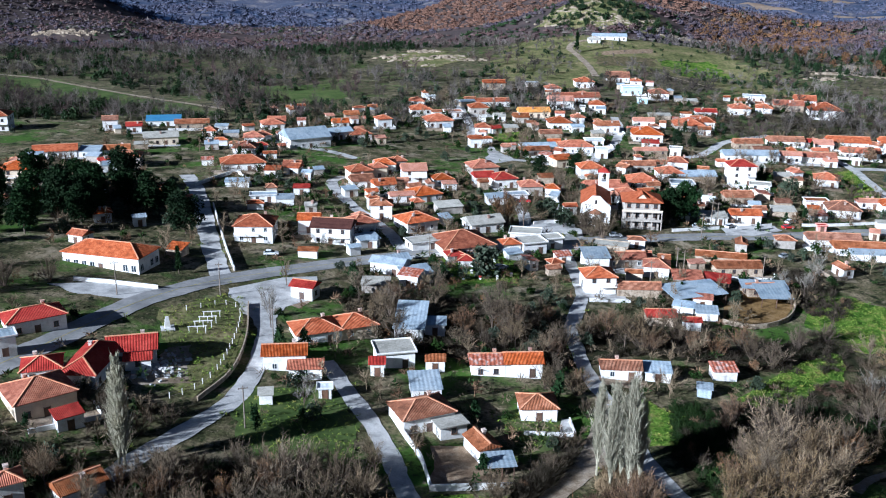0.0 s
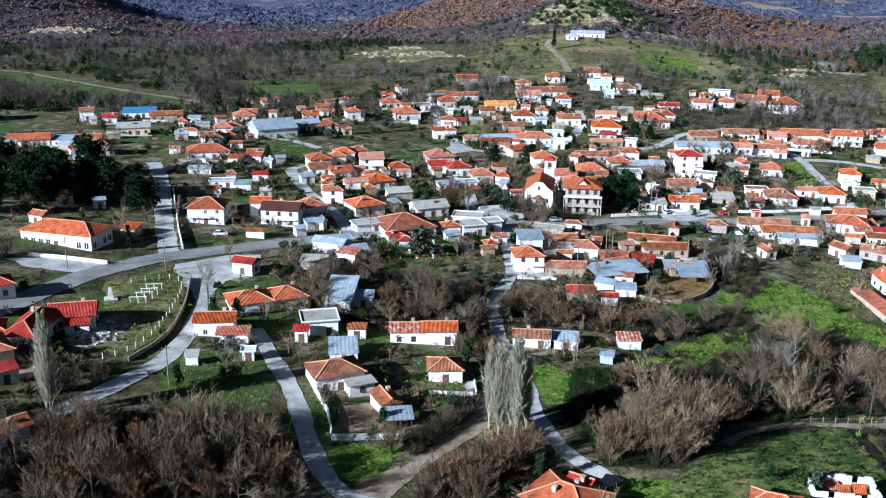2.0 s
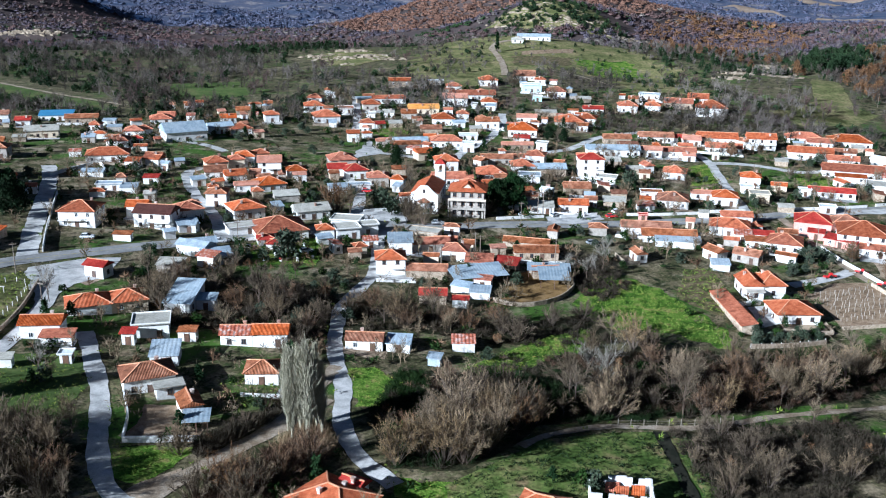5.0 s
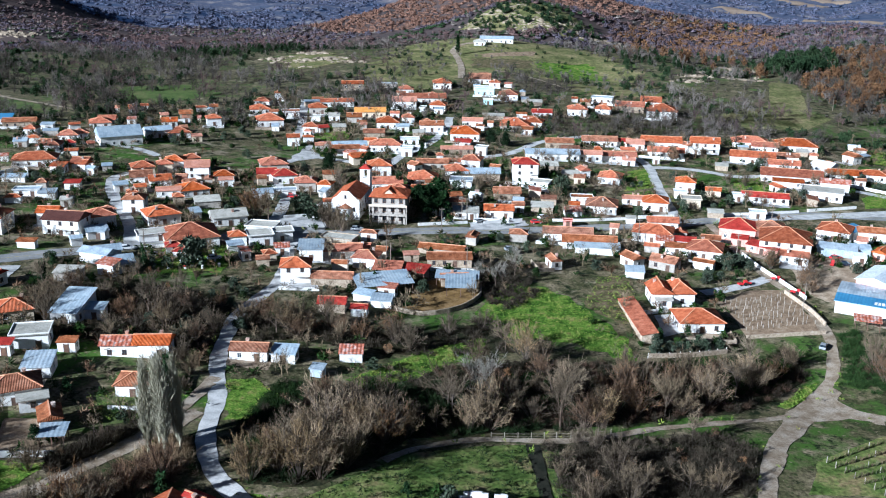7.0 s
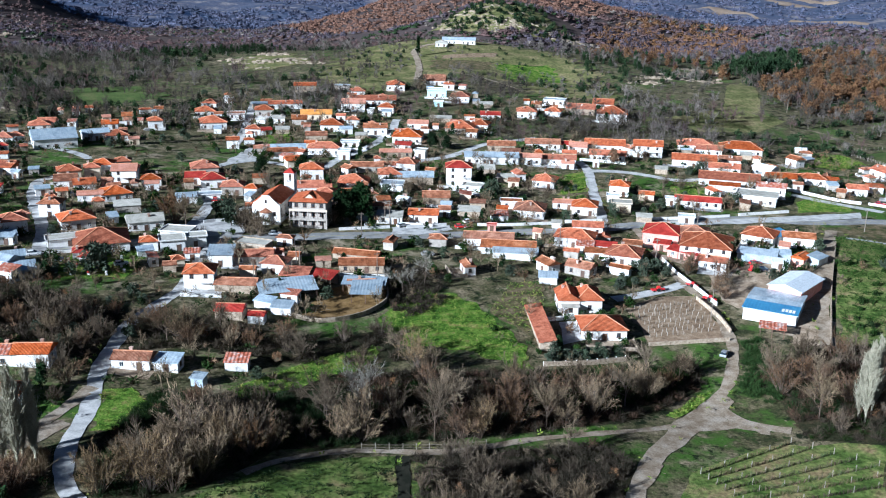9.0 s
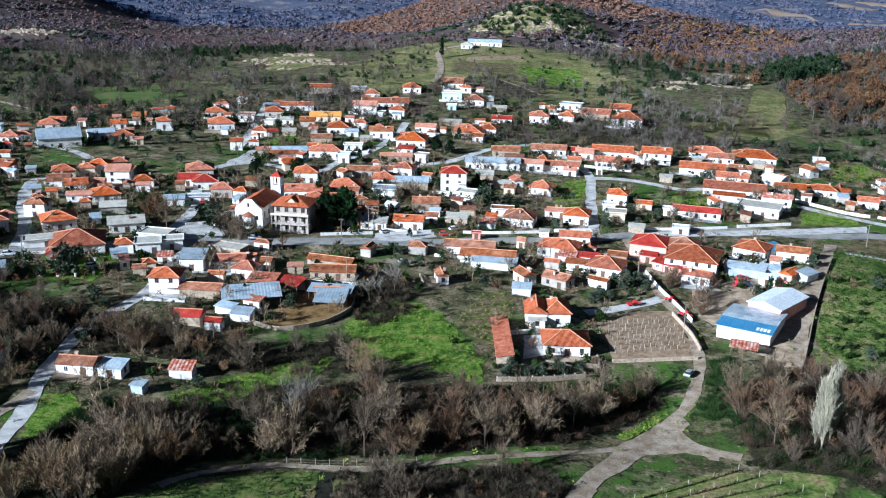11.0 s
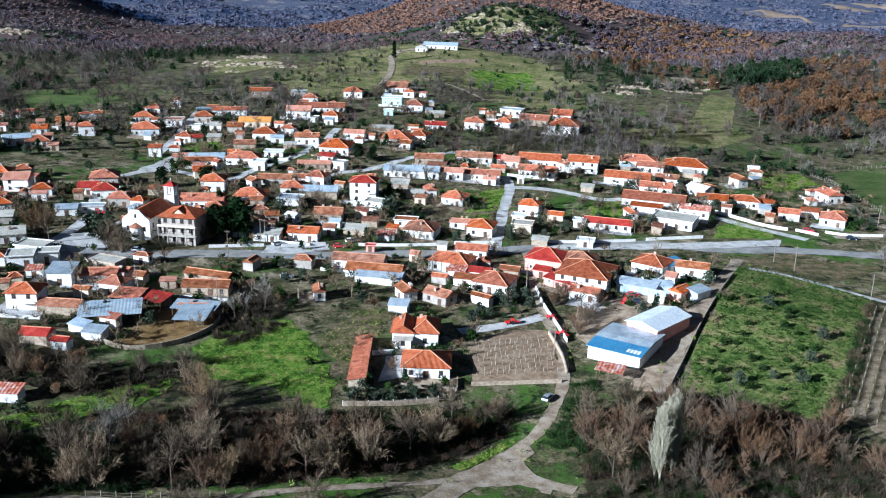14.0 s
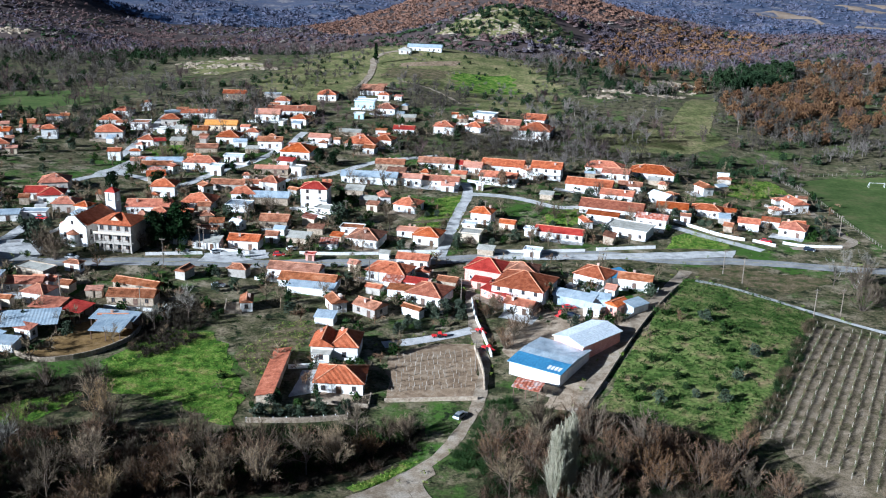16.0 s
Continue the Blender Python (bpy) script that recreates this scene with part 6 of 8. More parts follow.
    for i in range(n):
        bm.faces.new((a[i], a[(i + 1) % n], b[(i + 1) % n], b[i]))


def car(x, y, a, colour):
    e = tagged(thing("car", x, y, a, gz(x, y) + 0.14), f"{PAINT_WORD[colour]} parked small family car", "car", "parked cars")
    bm = bmesh.new()
    lofted(bm, [(-2.05, .35), (-2.1, .7), (-1.95, .92), (1.0, .95), (1.85, .78), (2.05, .6), (2.05, .35)], [.8, .82, .82, .82, .78, .74, .74])
    part("body", bm, PAINT[colour], e)
    bm = bmesh.new()
    lofted(bm, [(-1.85, .93), (-1.5, 1.38), (.05, 1.42), (.95, .95)], [.78, .64, .64, .76])
    cabin = part("glasshouse", bm, GLASS, e, "dark tinted car glass")
    bm = bmesh.new()
    lofted(bm, [(-1.45, 1.40), (-1.35, 1.47), (-.05, 1.48), (.05, 1.42)], [.66, .62, .62, .66])
    part("roof_panel", bm, PAINT[colour], cabin)
    for wx in (-1.25, 1.3):
        for wy in (-.78, .78):
            w = shared("wheel", TYRE, e, pose(wx, wy, .32))
            shared("rim", RIM, w, Matrix.Identity(4))
    for wy in (-.55, .55):
        bm = bmesh.new()
        box(bm, 1.98, wy - .16, .58, 2.09, wy + .16, .72)
        part("headlight", bm, FRAME_W, e)


def tractor(x, y, a):
    """A small red tractor with its trailer."""
    e = tagged(thing("tractor", x, y, a, gz(x, y) + 0.1), "red farm tractor with large rear wheels", "tractor", "farm machines")
    bm = bmesh.new()
    lofted(bm, [(-.3, .7), (-.3, 1.25), (.4, 1.35), (1.9, 1.2), (2.0, .7)], [.35, .38, .38, .34, .32])
    part("bonnet", bm, PAINT["r"], e)
    bm = bmesh.new()
    lofted(bm, [(-1.5, .9), (-1.4, 2.2), (-.2, 2.25), (.0, 1.0)], [.6, .55, .55, .6])
    part("cab", bm, PAINT["r"], e)
    for wx, wy, m, z in ((-.95, -.75, BIG_TYRE, .75), (-.95, .75, BIG_TYRE, .75)):
        shared("wheel", m, e, pose(wx, wy, z))
    for wy in (-.6, .6):
        shared("wheel", TYRE, e, pose(1.4, wy, .36) @ Matrix.Scale(1.15, 4))
    bm = bmesh.new()
    box(bm, -3.9, -.8, .6, -1.9, .8, 1.05)
    trailer = part("trailer_box", bm, PAINT["r"], e)
    shared("wheel", TYRE, trailer, pose(-3.0, -.85, .4))
    shared("wheel", TYRE, trailer, pose(-3.0, .85, .4))
    e.matrix_world = e.matrix_world @ Matrix.Scale(0.72, 4)


def goal(x, y, a):
    e = tagged(thing("football_goal", x, y, a), "white metal football goal frame on the pitch", "goal")
    for p, q, nm in (((-3.66, 0, -.2), (-3.66, 0, 2.44), "post"), ((3.66, 0, -.2), (3.66, 0, 2.44), "post"), ((-3.7, 0, 2.44), (3.7, 0, 2.44), "crossbar"), ((-3.66, 1.8, 0), (-3.66, 0, 2.44), "stay"), ((3.66, 1.8, 0), (3.66, 0, 2.44), "stay")):
        bm = bmesh.new()
        beam(bm, p, q, .14, .14)
        part(nm, bm, FRAME_W, e)


VINE = material("bare_vines", [(0.05, 0.075, 0.025), (0.13, 0.09, 0.055)], 2.0, 0.95, vary=0.3)
STAKE = one_mesh("post", lambda bm: box(bm, -.06, -.06, -.4, .06, .06, 1.5), material("grey_stake", [(0.24, 0.21, 0.17), (0.36, 0.32, 0.27)], 1.0, 0.95, vary=0.25))
PALE_POST = one_mesh("post", lambda bm: (box(bm, -.07, -.07, -.4, .07, .07, 1.25), box(bm, -.09, -.09, 1.25, .09, .09, 1.32)), WALL["w"])
vrng = np.random.default_rng(3)


def vine_row(p, q):
    """One row of a vineyard: stakes, a wire and straggling bare vines."""
    L, a = math.hypot(q[0] - p[0], q[1] - p[1]), math.degrees(math.atan2(q[1] - p[1], q[0] - p[0]))
    e = tagged(thing("vine_row", p[0], p[1], a), "row of bare vines on grey stakes and wire", "vineyard row", "vineyard rows")
    z0, c, s = gz(*p), math.cos(radians(a)), math.sin(radians(a))
    lift = lambda u: gz(p[0] + c * u, p[1] + s * u) - z0
    k = max(2, int(L / 5.5))
    for i in range(k + 1):
        u = L * i / k
        shared("post", STAKE, e, pose(u, 0, lift(u)))
    bm = bmesh.new()
    for i in range(int(L / 0.9)):
        u = i * 0.9 + vrng.uniform(-.2, .2)
        z = lift(u)
        for j in range(5):
            beam(bm, (u, vrng.uniform(-.06, .06), z), (u + vrng.uniform(-.6, .6), vrng.uniform(-.4, .4), z + vrng.uniform(.5, 1.15)), .09, .05)
    part("vines", bm, VINE, e)


def fence(pts, label, post=None):
    c = catmull(pts, 2.5)
    e = tagged(thing("fence", c[0][0], c[0][1], 0), label, "fence", "post fences")
    x0, y0 = c[0]
    z0 = gz(x0, y0)
    prev = None
    for x, y in c:
        z = gz(x, y) - z0
        shared("post", post or PALE_POST, e, pose(x - x0, y - y0, z))
        if prev:
            for hgt in (.45, 1.1):
                bm = bmesh.new()
                beam(bm, (prev[0], prev[1], prev[2] + hgt), (x - x0, y - y0, z + hgt), .05, .05)
                part("rail", bm, POLE_M, e)
        prev = (x - x0, y - y0, z)


def pergola_frame(x, y, a):
    e = tagged(thing("pergola_frame", x, y, a), "white timber bench frame in the memorial garden", "garden frame", "memorial garden frames")
    for px in (-1.8, 0, 1.8):
        bm = bmesh.new()
        box(bm, px - .08, -.08, -.3, px + .08, .08, 1.6)
        part("post", bm, WALL["w"], e)
    bm = bmesh.new()
    box(bm, -2.1, -.1, 1.6, 2.1, .1, 1.75)
    part("beam", bm, WALL["w"], e)




def ruin(x, y, a, L, D, h):
    """A roofless house: broken walls of uneven height with empty openings."""
    e = thing("ruin", x, y, a)
    tagged(e, "roofless ruined house with broken white walls", "ruin")
    r = random.Random(5)
    for x0, y0, x1, y1 in ((-L / 2, -D / 2, L / 2, -D / 2), (L / 2, -D / 2, L / 2, D / 2), (L / 2, D / 2, -L / 2, D / 2), (-L / 2, D / 2, -L / 2, -D / 2)):
        bm = bmesh.new()
        n = int(math.hypot(x1 - x0, y1 - y0) / 1.1)
        tx, ty = (x1 - x0) / n, (y1 - y0) / n
        ox, oy = (0.2, 0) if abs(ty) > abs(tx) else (0, 0.2)
        for i in range(n):
            top = h * (r.uniform(0.88, 1.0) if i % 5 != 2 else r.uniform(0.35, 0.6))
            px, py, qx, qy = x0 + tx * i, y0 + ty * i, x0 + tx * (i + 1), y0 + ty * (i + 1)
            box(bm, min(px, qx) - ox, min(py, qy) - oy, -1.0, max(px, qx) + ox, max(py, qy) + oy, top)
        part("broken_wall", bm, WALL["w"], e)
    for i in range(3):
        bm = bmesh.new()
        u, v = r.uniform(-.3, .3) * L, r.uniform(-.3, .3) * D
        solid(bm, [(u - 1.4, v - 1, .2), (u + 1.2, v - 1.1, .3), (u + 1.3, v + 1, 1.5), (u - 1.2, v + 1, 1.3)], [(u - 1.4, v - 1, .32), (u + 1.2, v - 1.1, .42), (u + 1.3, v + 1, 1.62), (u - 1.2, v + 1, 1.42)])
        part("fallen_roof", bm, ROOF["o"], e)
    return e


def ornament(x, y, red=False):
    """A garden urn on a plinth."""
    e = thing("garden_urn", x, y, 0)
    tagged(e, "small red garden urn on the lawn" if red else "small white garden urn on the lawn", "garden ornament", "garden ornaments on the lawn")
    bm = bmesh.new()
    box(bm, -.3, -.3, -.3, .3, .3, .5)
    part("plinth", bm, WALL["w"], e)
    bm = bmesh.new()
    ring = lambda rr, z: [(rr * math.cos(k * math.pi / 4), rr * math.sin(k * math.pi / 4), z) for k in range(8)]
    solid(bm, ring(.18, .5), ring(.48, .95))
    solid(bm, ring(.5, .96), ring(.3, 1.2))
    part("bowl", bm, ROOF["r"] if red else WALL["w"], e)


def obelisk(x, y):
    e = thing("memorial", x, y, 20)
    tagged(e, "white marble memorial on a stepped base", "memorial")
    bm = bmesh.new()
    box(bm, -1.5, -1.5, -.3, 1.5, 1.5, .25)
    part("step", bm, CONCRETE, e)
    bm = bmesh.new()
    solid(bm, [(-.7, -.4, .25), (.7, -.4, .25), (.7, .4, .25), (-.7, .4, .25)], [(-.35, -.25, 2.9), (.35, -.25, 2.9), (.35, .25, 2.9), (-.35, .25, 2.9)])
    part("stone", bm, WALL["w"], e)
open_shed(68.3, 245.2, 17, 15.6, 8.8, 2.8, "m", "galvanised open shed roof beside the yard")
open_shed(69.3, 255.7, -5, 7.9, 6.4, 3.2, "o", "open shed with an orange tiled roof")
open_shed(77.4, 254.9, -18, 7.0, 5.8, 3.2, "r", "open shed with a bright red roof")
open_shed(89.5, 251.9, -4, 12.0, 5.2, 3, "m", "long galvanised lean-to over the cattle yard")
open_shed(90.4, 246.8, -1, 8.1, 8.7, 2.8, "m", "galvanised cattle shelter open to the yard")
open_shed(200.3, 231.0, -19, 6.4, 4.0, 2.6, "u", "small lean-to with a red patch on its roof", back=False)
wall_run("garden_wall", [(183.7, 290.0), (185.6, 276.1), (188.5, 263.0), (190.9, 251.1)], 1.2, .3, WALL["w"], "white plastered wall along the lane", "wall")
wall_run("garden_wall", [(186.8, 336.1), (202.1, 338.7), (221.0, 343.7)], 1.1, .3, WALL["w"], "white garden wall beside the main road", "wall")
wall_run("garden_wall", [(225.1, 345.8), (246.7, 352.7)], 1.1, .3, WALL["w"], "white garden wall beside the main road", "wall")
wall_run("garden_wall", [(258.4, 388.3), (265.5, 380.9), (274.5, 372.0), (281.7, 368.6)], 1.2, .3, WALL["w"], "long white wall along the fork", "wall")
wall_run("garden_wall", [(284.6, 368.5), (291.7, 363.6)], 1.0, .3, WALL["w"], "white wall in front of a courtyard", "wall")
wall_run("garden_wall", [(295.4, 367.9), (302.8, 365.1), (316.4, 366.3)], 1.0, .3, WALL["w"], "white wall in front of a garden", "wall")
wall_run("garden_wall", [(-89.6, 224.3), (-80.1, 224.6), (-68.9, 224.0)], 1.1, .3, WALL["w"], "white wall in front of the school", "wall")
wall_run("garden_wall", [(-54.0, 242.2), (-60.1, 260.4), (-66.7, 281.8), (-73.3, 303.7)], 1.3, .3, WALL["w"], "white wall beside the climbing street", "wall")
wall_run("garden_wall", [(-9.2, 169.8), (-5.6, 160.7), (-2.9, 154.2), (-1.0, 144.8)], 1.3, .3, WALL["w"], "white wall of the yard below the house", "wall")
wall_run("garden_wall", [(-1.0, 144.5), (5.6, 145.8), (13.2, 147.1)], 1.3, .3, WALL["w"], "white wall closing the earth yard", "wall")
wall_run("garden_wall", [(140.0, 236.4), (148.1, 238.9)], 1.2, .3, WALL["w"], "white wall between two houses", "wall")
wall_run("garden_wall", [(136.6, 209.3), (148.1, 212.4), (158.5, 216.4)], 1.2, .3, WALL["s"], "low grey wall of the villa garden", "wall")
wall_run("garden_wall", [(186.2, 255.6), (189.0, 241.9), (189.7, 232.6)], 1.3, .35, WALL["s"], "concrete wall along the farm lane", "wall")
wall_run("garden_wall", [(156.7, 328.4), (170.6, 331.7)], 1.2, .3, WALL["w"], "white wall at the street corner", "wall")
wall_run("garden_wall", [(76.8, 307.2), (93.9, 312.7)], 1.0, .3, WALL["w"], "pale wall beside the road", "wall")
wall_run("garden_wall", [(248.2, 310.0), (229.0, 264.2), (217.8, 235.0), (211.5, 219.2)], 0.9, .3, WALL["s"], "grey wall of the lower field", "wall")
wall_run("garden_wall", [(-85.2, 328.1), (-81.0, 340.0), (-75.1, 350.9), (-66.6, 333.3)], 1.3, .3, WALL["w"], "white wall round a walled lawn", "wall")
wall_run("garden_wall", [(95.9, 253.2), (96.1, 244.5), (90.0, 233.5), (80.0, 227.5), (72.3, 230.1)], 1.3, .3, WALL["s"], "dark wall round the cattle yard", "wall")
wall_run("garden_wall", [(166.0, 225.0), (176.7, 226.8), (188.2, 228.1)], 1.0, .3, WALL["s"], "pale retaining wall of the plot", "wall")
wall_run("garden_wall", [(39.1, 318.5), (41.9, 329.9), (41.9, 341.3)], 1.0, .3, WALL["w"], "white wall of the churchyard", "wall")
wall_run("garden_wall", [(30.9, 306.6), (37.9, 310.1), (44.4, 306.1)], 1.0, .3, WALL["w"], "low white wall by the square", "wall")
wall_run("garden_wall", [(-45.9, 219.1), (-42.6, 199.1), (-42.3, 181.6), (-46.0, 168.2)], 1.0, .3, WALL["s"], "low wall of the memorial garden", "wall")
wall_run("garden_wall", [(99.7, 313.1), (113.5, 318.6)], 1.1, .3, WALL["w"], "low white wall of a garden", "wall")
wall_run("garden_wall", [(124.5, 320.3), (135.7, 322.0), (153.4, 326.6)], 1.0, .3, WALL["w"], "white garden wall of a house", "wall")
wall_run("garden_wall", [(115.0, 366.3), (127.1, 358.6)], 1.0, .3, WALL["w"], "white wall of a terrace", "wall")
wall_run("garden_wall", [(123.8, 300.2), (120.0, 302.0), (119.2, 292.0)], 1.0, .3, WALL["w"], "white wall of a courtyard", "wall")

utility_pole(-35.3, 159.7)
utility_pole(-76.9, 217.6)
utility_pole(-53.6, 223.5)
utility_pole(69.7, 261.9)
utility_pole(93.7, 315.2)
utility_pole(92.0, 316.1)
utility_pole(265.6, 327.4)
utility_pole(270.0, 318.5)
utility_pole(320.1, 381.7)
utility_pole(68.3, 264.4)
utility_pole(58.0, 251.2)
utility_pole(187.0, 242.5)
utility_pole(180.7, 286.5)
utility_pole(184.8, 370.3)
utility_pole(292.9, 291.8)
utility_pole(284.6, 289.9)
utility_pole(202.0, 318.3)
utility_pole(151.2, 299.2)
utility_pole(-36.4, 198.0)
utility_pole(-2.7, 259.5)
utility_pole(84.9, 301.2)
utility_pole(133.7, 358.1)
utility_pole(92.5, 261.8)
utility_pole(268.0, 577.5)
utility_pole(320.6, 571.1)
utility_pole(181.9, 410.4)
car(118.5, 316.8, 10, "r")
car(289.2, 368.0, -8, "r")
car(107.3, 285.7, 20, "s")
car(302.9, 360.3, -5, "k")
car(213.5, 279.2, -10, "k")
car(184.6, 220.0, 60, "s")
car(-1.1, 259.8, 20, "w")
car(87.0, 312.9, 5, "w")
car(98.1, 314.8, 40, "w")
car(56.6, 298.0, 0, "w")
car(121.6, 323.2, 30, "w")
car(-46.9, 257.7, 5, "w")
car(-9.2, 263.7, 15, "w")
car(-7.2, 276.4, 10, "s")
car(17.5, 260.5, 30, "w")
car(-23.2, 276.7, 10, "k")
car(30.1, 332.7, 0, "r")
car(212.9, 286.0, 20, "r")
tractor(188.1, 265.6, -50)
tractor(190.5, 254.7, -40)
tractor(176.9, 261.9, 10)
tractor(210.2, 281.2, 60)
goal(368.6, 482.2, 0)
vine_row((282.9, 280.9), (252.3, 216.4))
vine_row((285.1, 280.1), (254.1, 214.0))
vine_row((287.3, 279.3), (255.8, 211.5))
vine_row((289.6, 278.4), (257.5, 209.0))
vine_row((291.8, 277.6), (259.2, 206.6))
vine_row((294.0, 276.8), (260.9, 204.1))
vine_row((296.2, 275.9), (262.6, 201.7))
vine_row((298.5, 275.1), (264.4, 199.2))
vine_row((300.7, 274.3), (266.1, 196.7))
vine_row((302.9, 273.4), (267.8, 194.3))
vine_row((305.2, 272.6), (269.5, 191.8))
vine_row((307.4, 271.8), (271.2, 189.3))
vine_row((309.6, 270.9), (273.0, 186.9))
vine_row((163.2, 160.9), (186.3, 175.0))
vine_row((164.2, 158.8), (189.8, 172.2))
vine_row((165.3, 156.7), (193.2, 169.3))
vine_row((166.3, 154.6), (196.7, 166.5))
vine_row((167.4, 152.5), (200.1, 163.6))
vine_row((168.4, 150.4), (203.6, 160.8))
vine_row((169.5, 148.3), (207.0, 157.9))
STAKED = ((165.9, 247.9), (184.8, 254.7), (166.9, 228.2), (188.0, 233.0))
pergola_frame(-53.5, 199.6, 10)
pergola_frame(-53.0, 203.0, 10)
pergola_frame(-52.6, 205.8, 10)
pergola_frame(-52.4, 209.0, 10)
fence([(-51.3, 168.2), (-47.6, 172.7), (-45.3, 182.3), (-45.1, 198.5), (-46.8, 213.3), (-51.0, 217.8), (-59.0, 212.0)], "white-posted wire fence round the memorial garden")
fence([(136.6, 209.3), (148.0, 212.9), (158.4, 216.9)], "pale post fence of the villa garden")
fence([(327.9, 480.4), (328.8, 437.6), (329.5, 401.5), (331.5, 369.1)], "wire fence with posts along the football pitch", STAKE)
fence([(95.2, 163.3), (108.8, 165.4), (120.5, 168.2)], "wooden post fence along the farm track", STAKE)
fence([(329.7, 449.5), (324.3, 487.2), (356.8, 505.5), (379.8, 508.3)], "high post fence behind the pitch", STAKE)
open_shed(11.2, 152.0, 8, 4.6, 4.2, 2.5, "m", "small grey metal canopy on posts in the yard", back=False)
ruin(90.8, 134.9, -8, 11, 6.5, 2.7)
ornament(3.7, 265.8)
ornament(6.0, 256.6, True)
ornament(9.1, 254.9)
ornament(13.2, 259.0)
ornament(16.0, 265.9)
ornament(18.0, 259.1)
ornament(11.3, 250.8, True)
ornament(16.0, 251.8)
ornament(20.1, 254.8)
ornament(2.1, 260.5)
ornament(6.7, 249.8)
obelisk(-60.3, 200.5)
# no hollow is cut: the ditch's shade is this strip's colour
road("ditch", [(103.6, 161.9), (104.0, 152.1), (104.5, 141.7), (104.9, 130.9)], 2.6, DITCH_SHADE, "flat dark strip painted as the shaded ditch across the field", lift=0.13, category="ditch")


def staked_plot():
    e = tagged(thing("staked_rows", *STAKED[0], 0), "rows of short stakes in a dry tilled plot", "garden stakes")
    z0 = gz(*STAKED[0])
    for i in range(13):
        for j in range(8):
            u, v = (i + vrng.uniform(.2, .8)) / 13, (j + vrng.uniform(.3, .7)) / 8
            x = (STAKED[0][0] * (1 - u) + STAKED[1][0] * u) * (1 - v) + (STAKED[2][0] * (1 - u) + STAKED[3][0] * u) * v
            y = (STAKED[0][1] * (1 - u) + STAKED[1][1] * u) * (1 - v) + (STAKED[2][1] * (1 - u) + STAKED[3][1] * u) * v
            shared("post", STAKE, e, pose(x - STAKED[0][0], y - STAKED[0][1], gz(x, y) - z0 - .3, vrng.uniform(-8, 8), vrng.uniform(-8, 8)))


staked_plot()

# ---- trees ----
rng = np.random.default_rng(7)


def prisms(p, q, r0, r1, sides=3):
    """Tapered bars from points p to q, as vertex and face arrays."""
    d = q - p
    d = d / (np.linalg.norm(d, axis=1, keepdims=True) + 1e-9)
    ref = np.where(np.abs(d[:, 2:3]) > 0.9, [[1.0, 0, 0]], [[0, 0, 1.0]])
    s = np.cross(d, ref)
    s /= np.linalg.norm(s, axis=1, keepdims=True)
    u = np.cross(s, d)
    v = []
    for base, r in ((p, r0), (q, r1)):
        for k in range(sides):
            a = 2 * math.pi * k / sides
            v.append(base + (s * math.cos(a) + u * math.sin(a)) * np.reshape(r, (-1, 1)))
    v = np.stack(v, 1).reshape(-1, 3)
    n = len(p)
    o = np.arange(n)[:, None] * 2 * sides
    f = np.concatenate([o + np.array([[k, (k + 1) % sides, sides + (k + 1) % sides, sides + k]]) for k in range(sides)])
    return v, f


def blades(p, d, w):
    """Thin three-cornered twigs or leaves from p along d."""
    s = np.cross(d, rng.normal(size=d.shape))
    s /= np.linalg.norm(s, axis=1, keepdims=True) + 1e-9
    s = s * np.reshape(w, (-1, 1))
    v = np.stack([p - s, p + s, p + d], 1).reshape(-1, 3)
    return v, np.arange(len(v)).reshape(-1, 3)


def mesh_of(name, chunks, mat):
    vs, fs, o = [], [], 0
    for v, f in chunks:
        vs.append(v)
        fs += (f + o).tolist()
        o += len(v)
    me = bpy.data.meshes.new(name)
    me.from_pydata(np.concatenate(vs).tolist(), [], fs)
    me.materials.append(mat)
    return me


def fork(p, d, length, n, spread, up, lo=0.35, scale=(0.45, 0.7)):
    """n side branches for each branch (p, d, length): starts, directions, lengths."""
    k = len(p)
    t = rng.uniform(lo, 1.0, (k, n, 1))
    start = p[:, None] + d[:, None] * (length[:, None, None] * t)
    nd = d[:, None] + rng.normal(0, spread, (k, n, 3)) + np.array([0, 0, up])
    nd /= np.linalg.norm(nd, axis=2, keepdims=True)
    ln = length[:, None] * rng.uniform(*scale, (k, n))
    return start.reshape(-1, 3), nd.reshape(-1, 3), ln.reshape(-1)


def bare_tree_meshes(h, trunk_part, n1, n2, n3, spread, up, twig, r=0.16, w=0.035, bark=None):
    """Trunk and limbs as one mesh, the twigs of the crown as another; height h."""
    p0, d0 = np.zeros((1, 3)), np.array([[rng.normal(0, .04), rng.normal(0, .04), 1.0]])
    l0 = np.array([h * trunk_part])
    p1, d1, l1 = fork(p0, d0, l0, n1, spread, up, 0.3, (0.55, 0.95))
    p2, d2, l2 = fork(p1, d1, l1, n2, spread * 0.75, up * 0.7, 0.3)
    p3, d3, l3 = fork(p2, d2, l2, n3, spread * 0.8, up * 0.5, 0.15, (0.5, 0.9))
    root = p0 - np.array([[0, 0, 0.6]])
    wood = [prisms(root, p0 + d0 * l0[:, None], np.array([r]), np.array([r * 0.35]), 6),
            prisms(p1, p1 + d1 * l1[:, None], np.full(len(p1), r * 0.4), np.full(len(p1), r * 0.12), 4),
            prisms(p2, p2 + d2 * l2[:, None], np.full(len(p2), r * 0.17), np.full(len(p2), r * 0.06), 3)]
    crown = [blades(p3, d3 * l3[:, None], np.full(len(p3), w))]
    return mesh_of("trunk", wood, bark or BARK), mesh_of("crown", crown, twig)


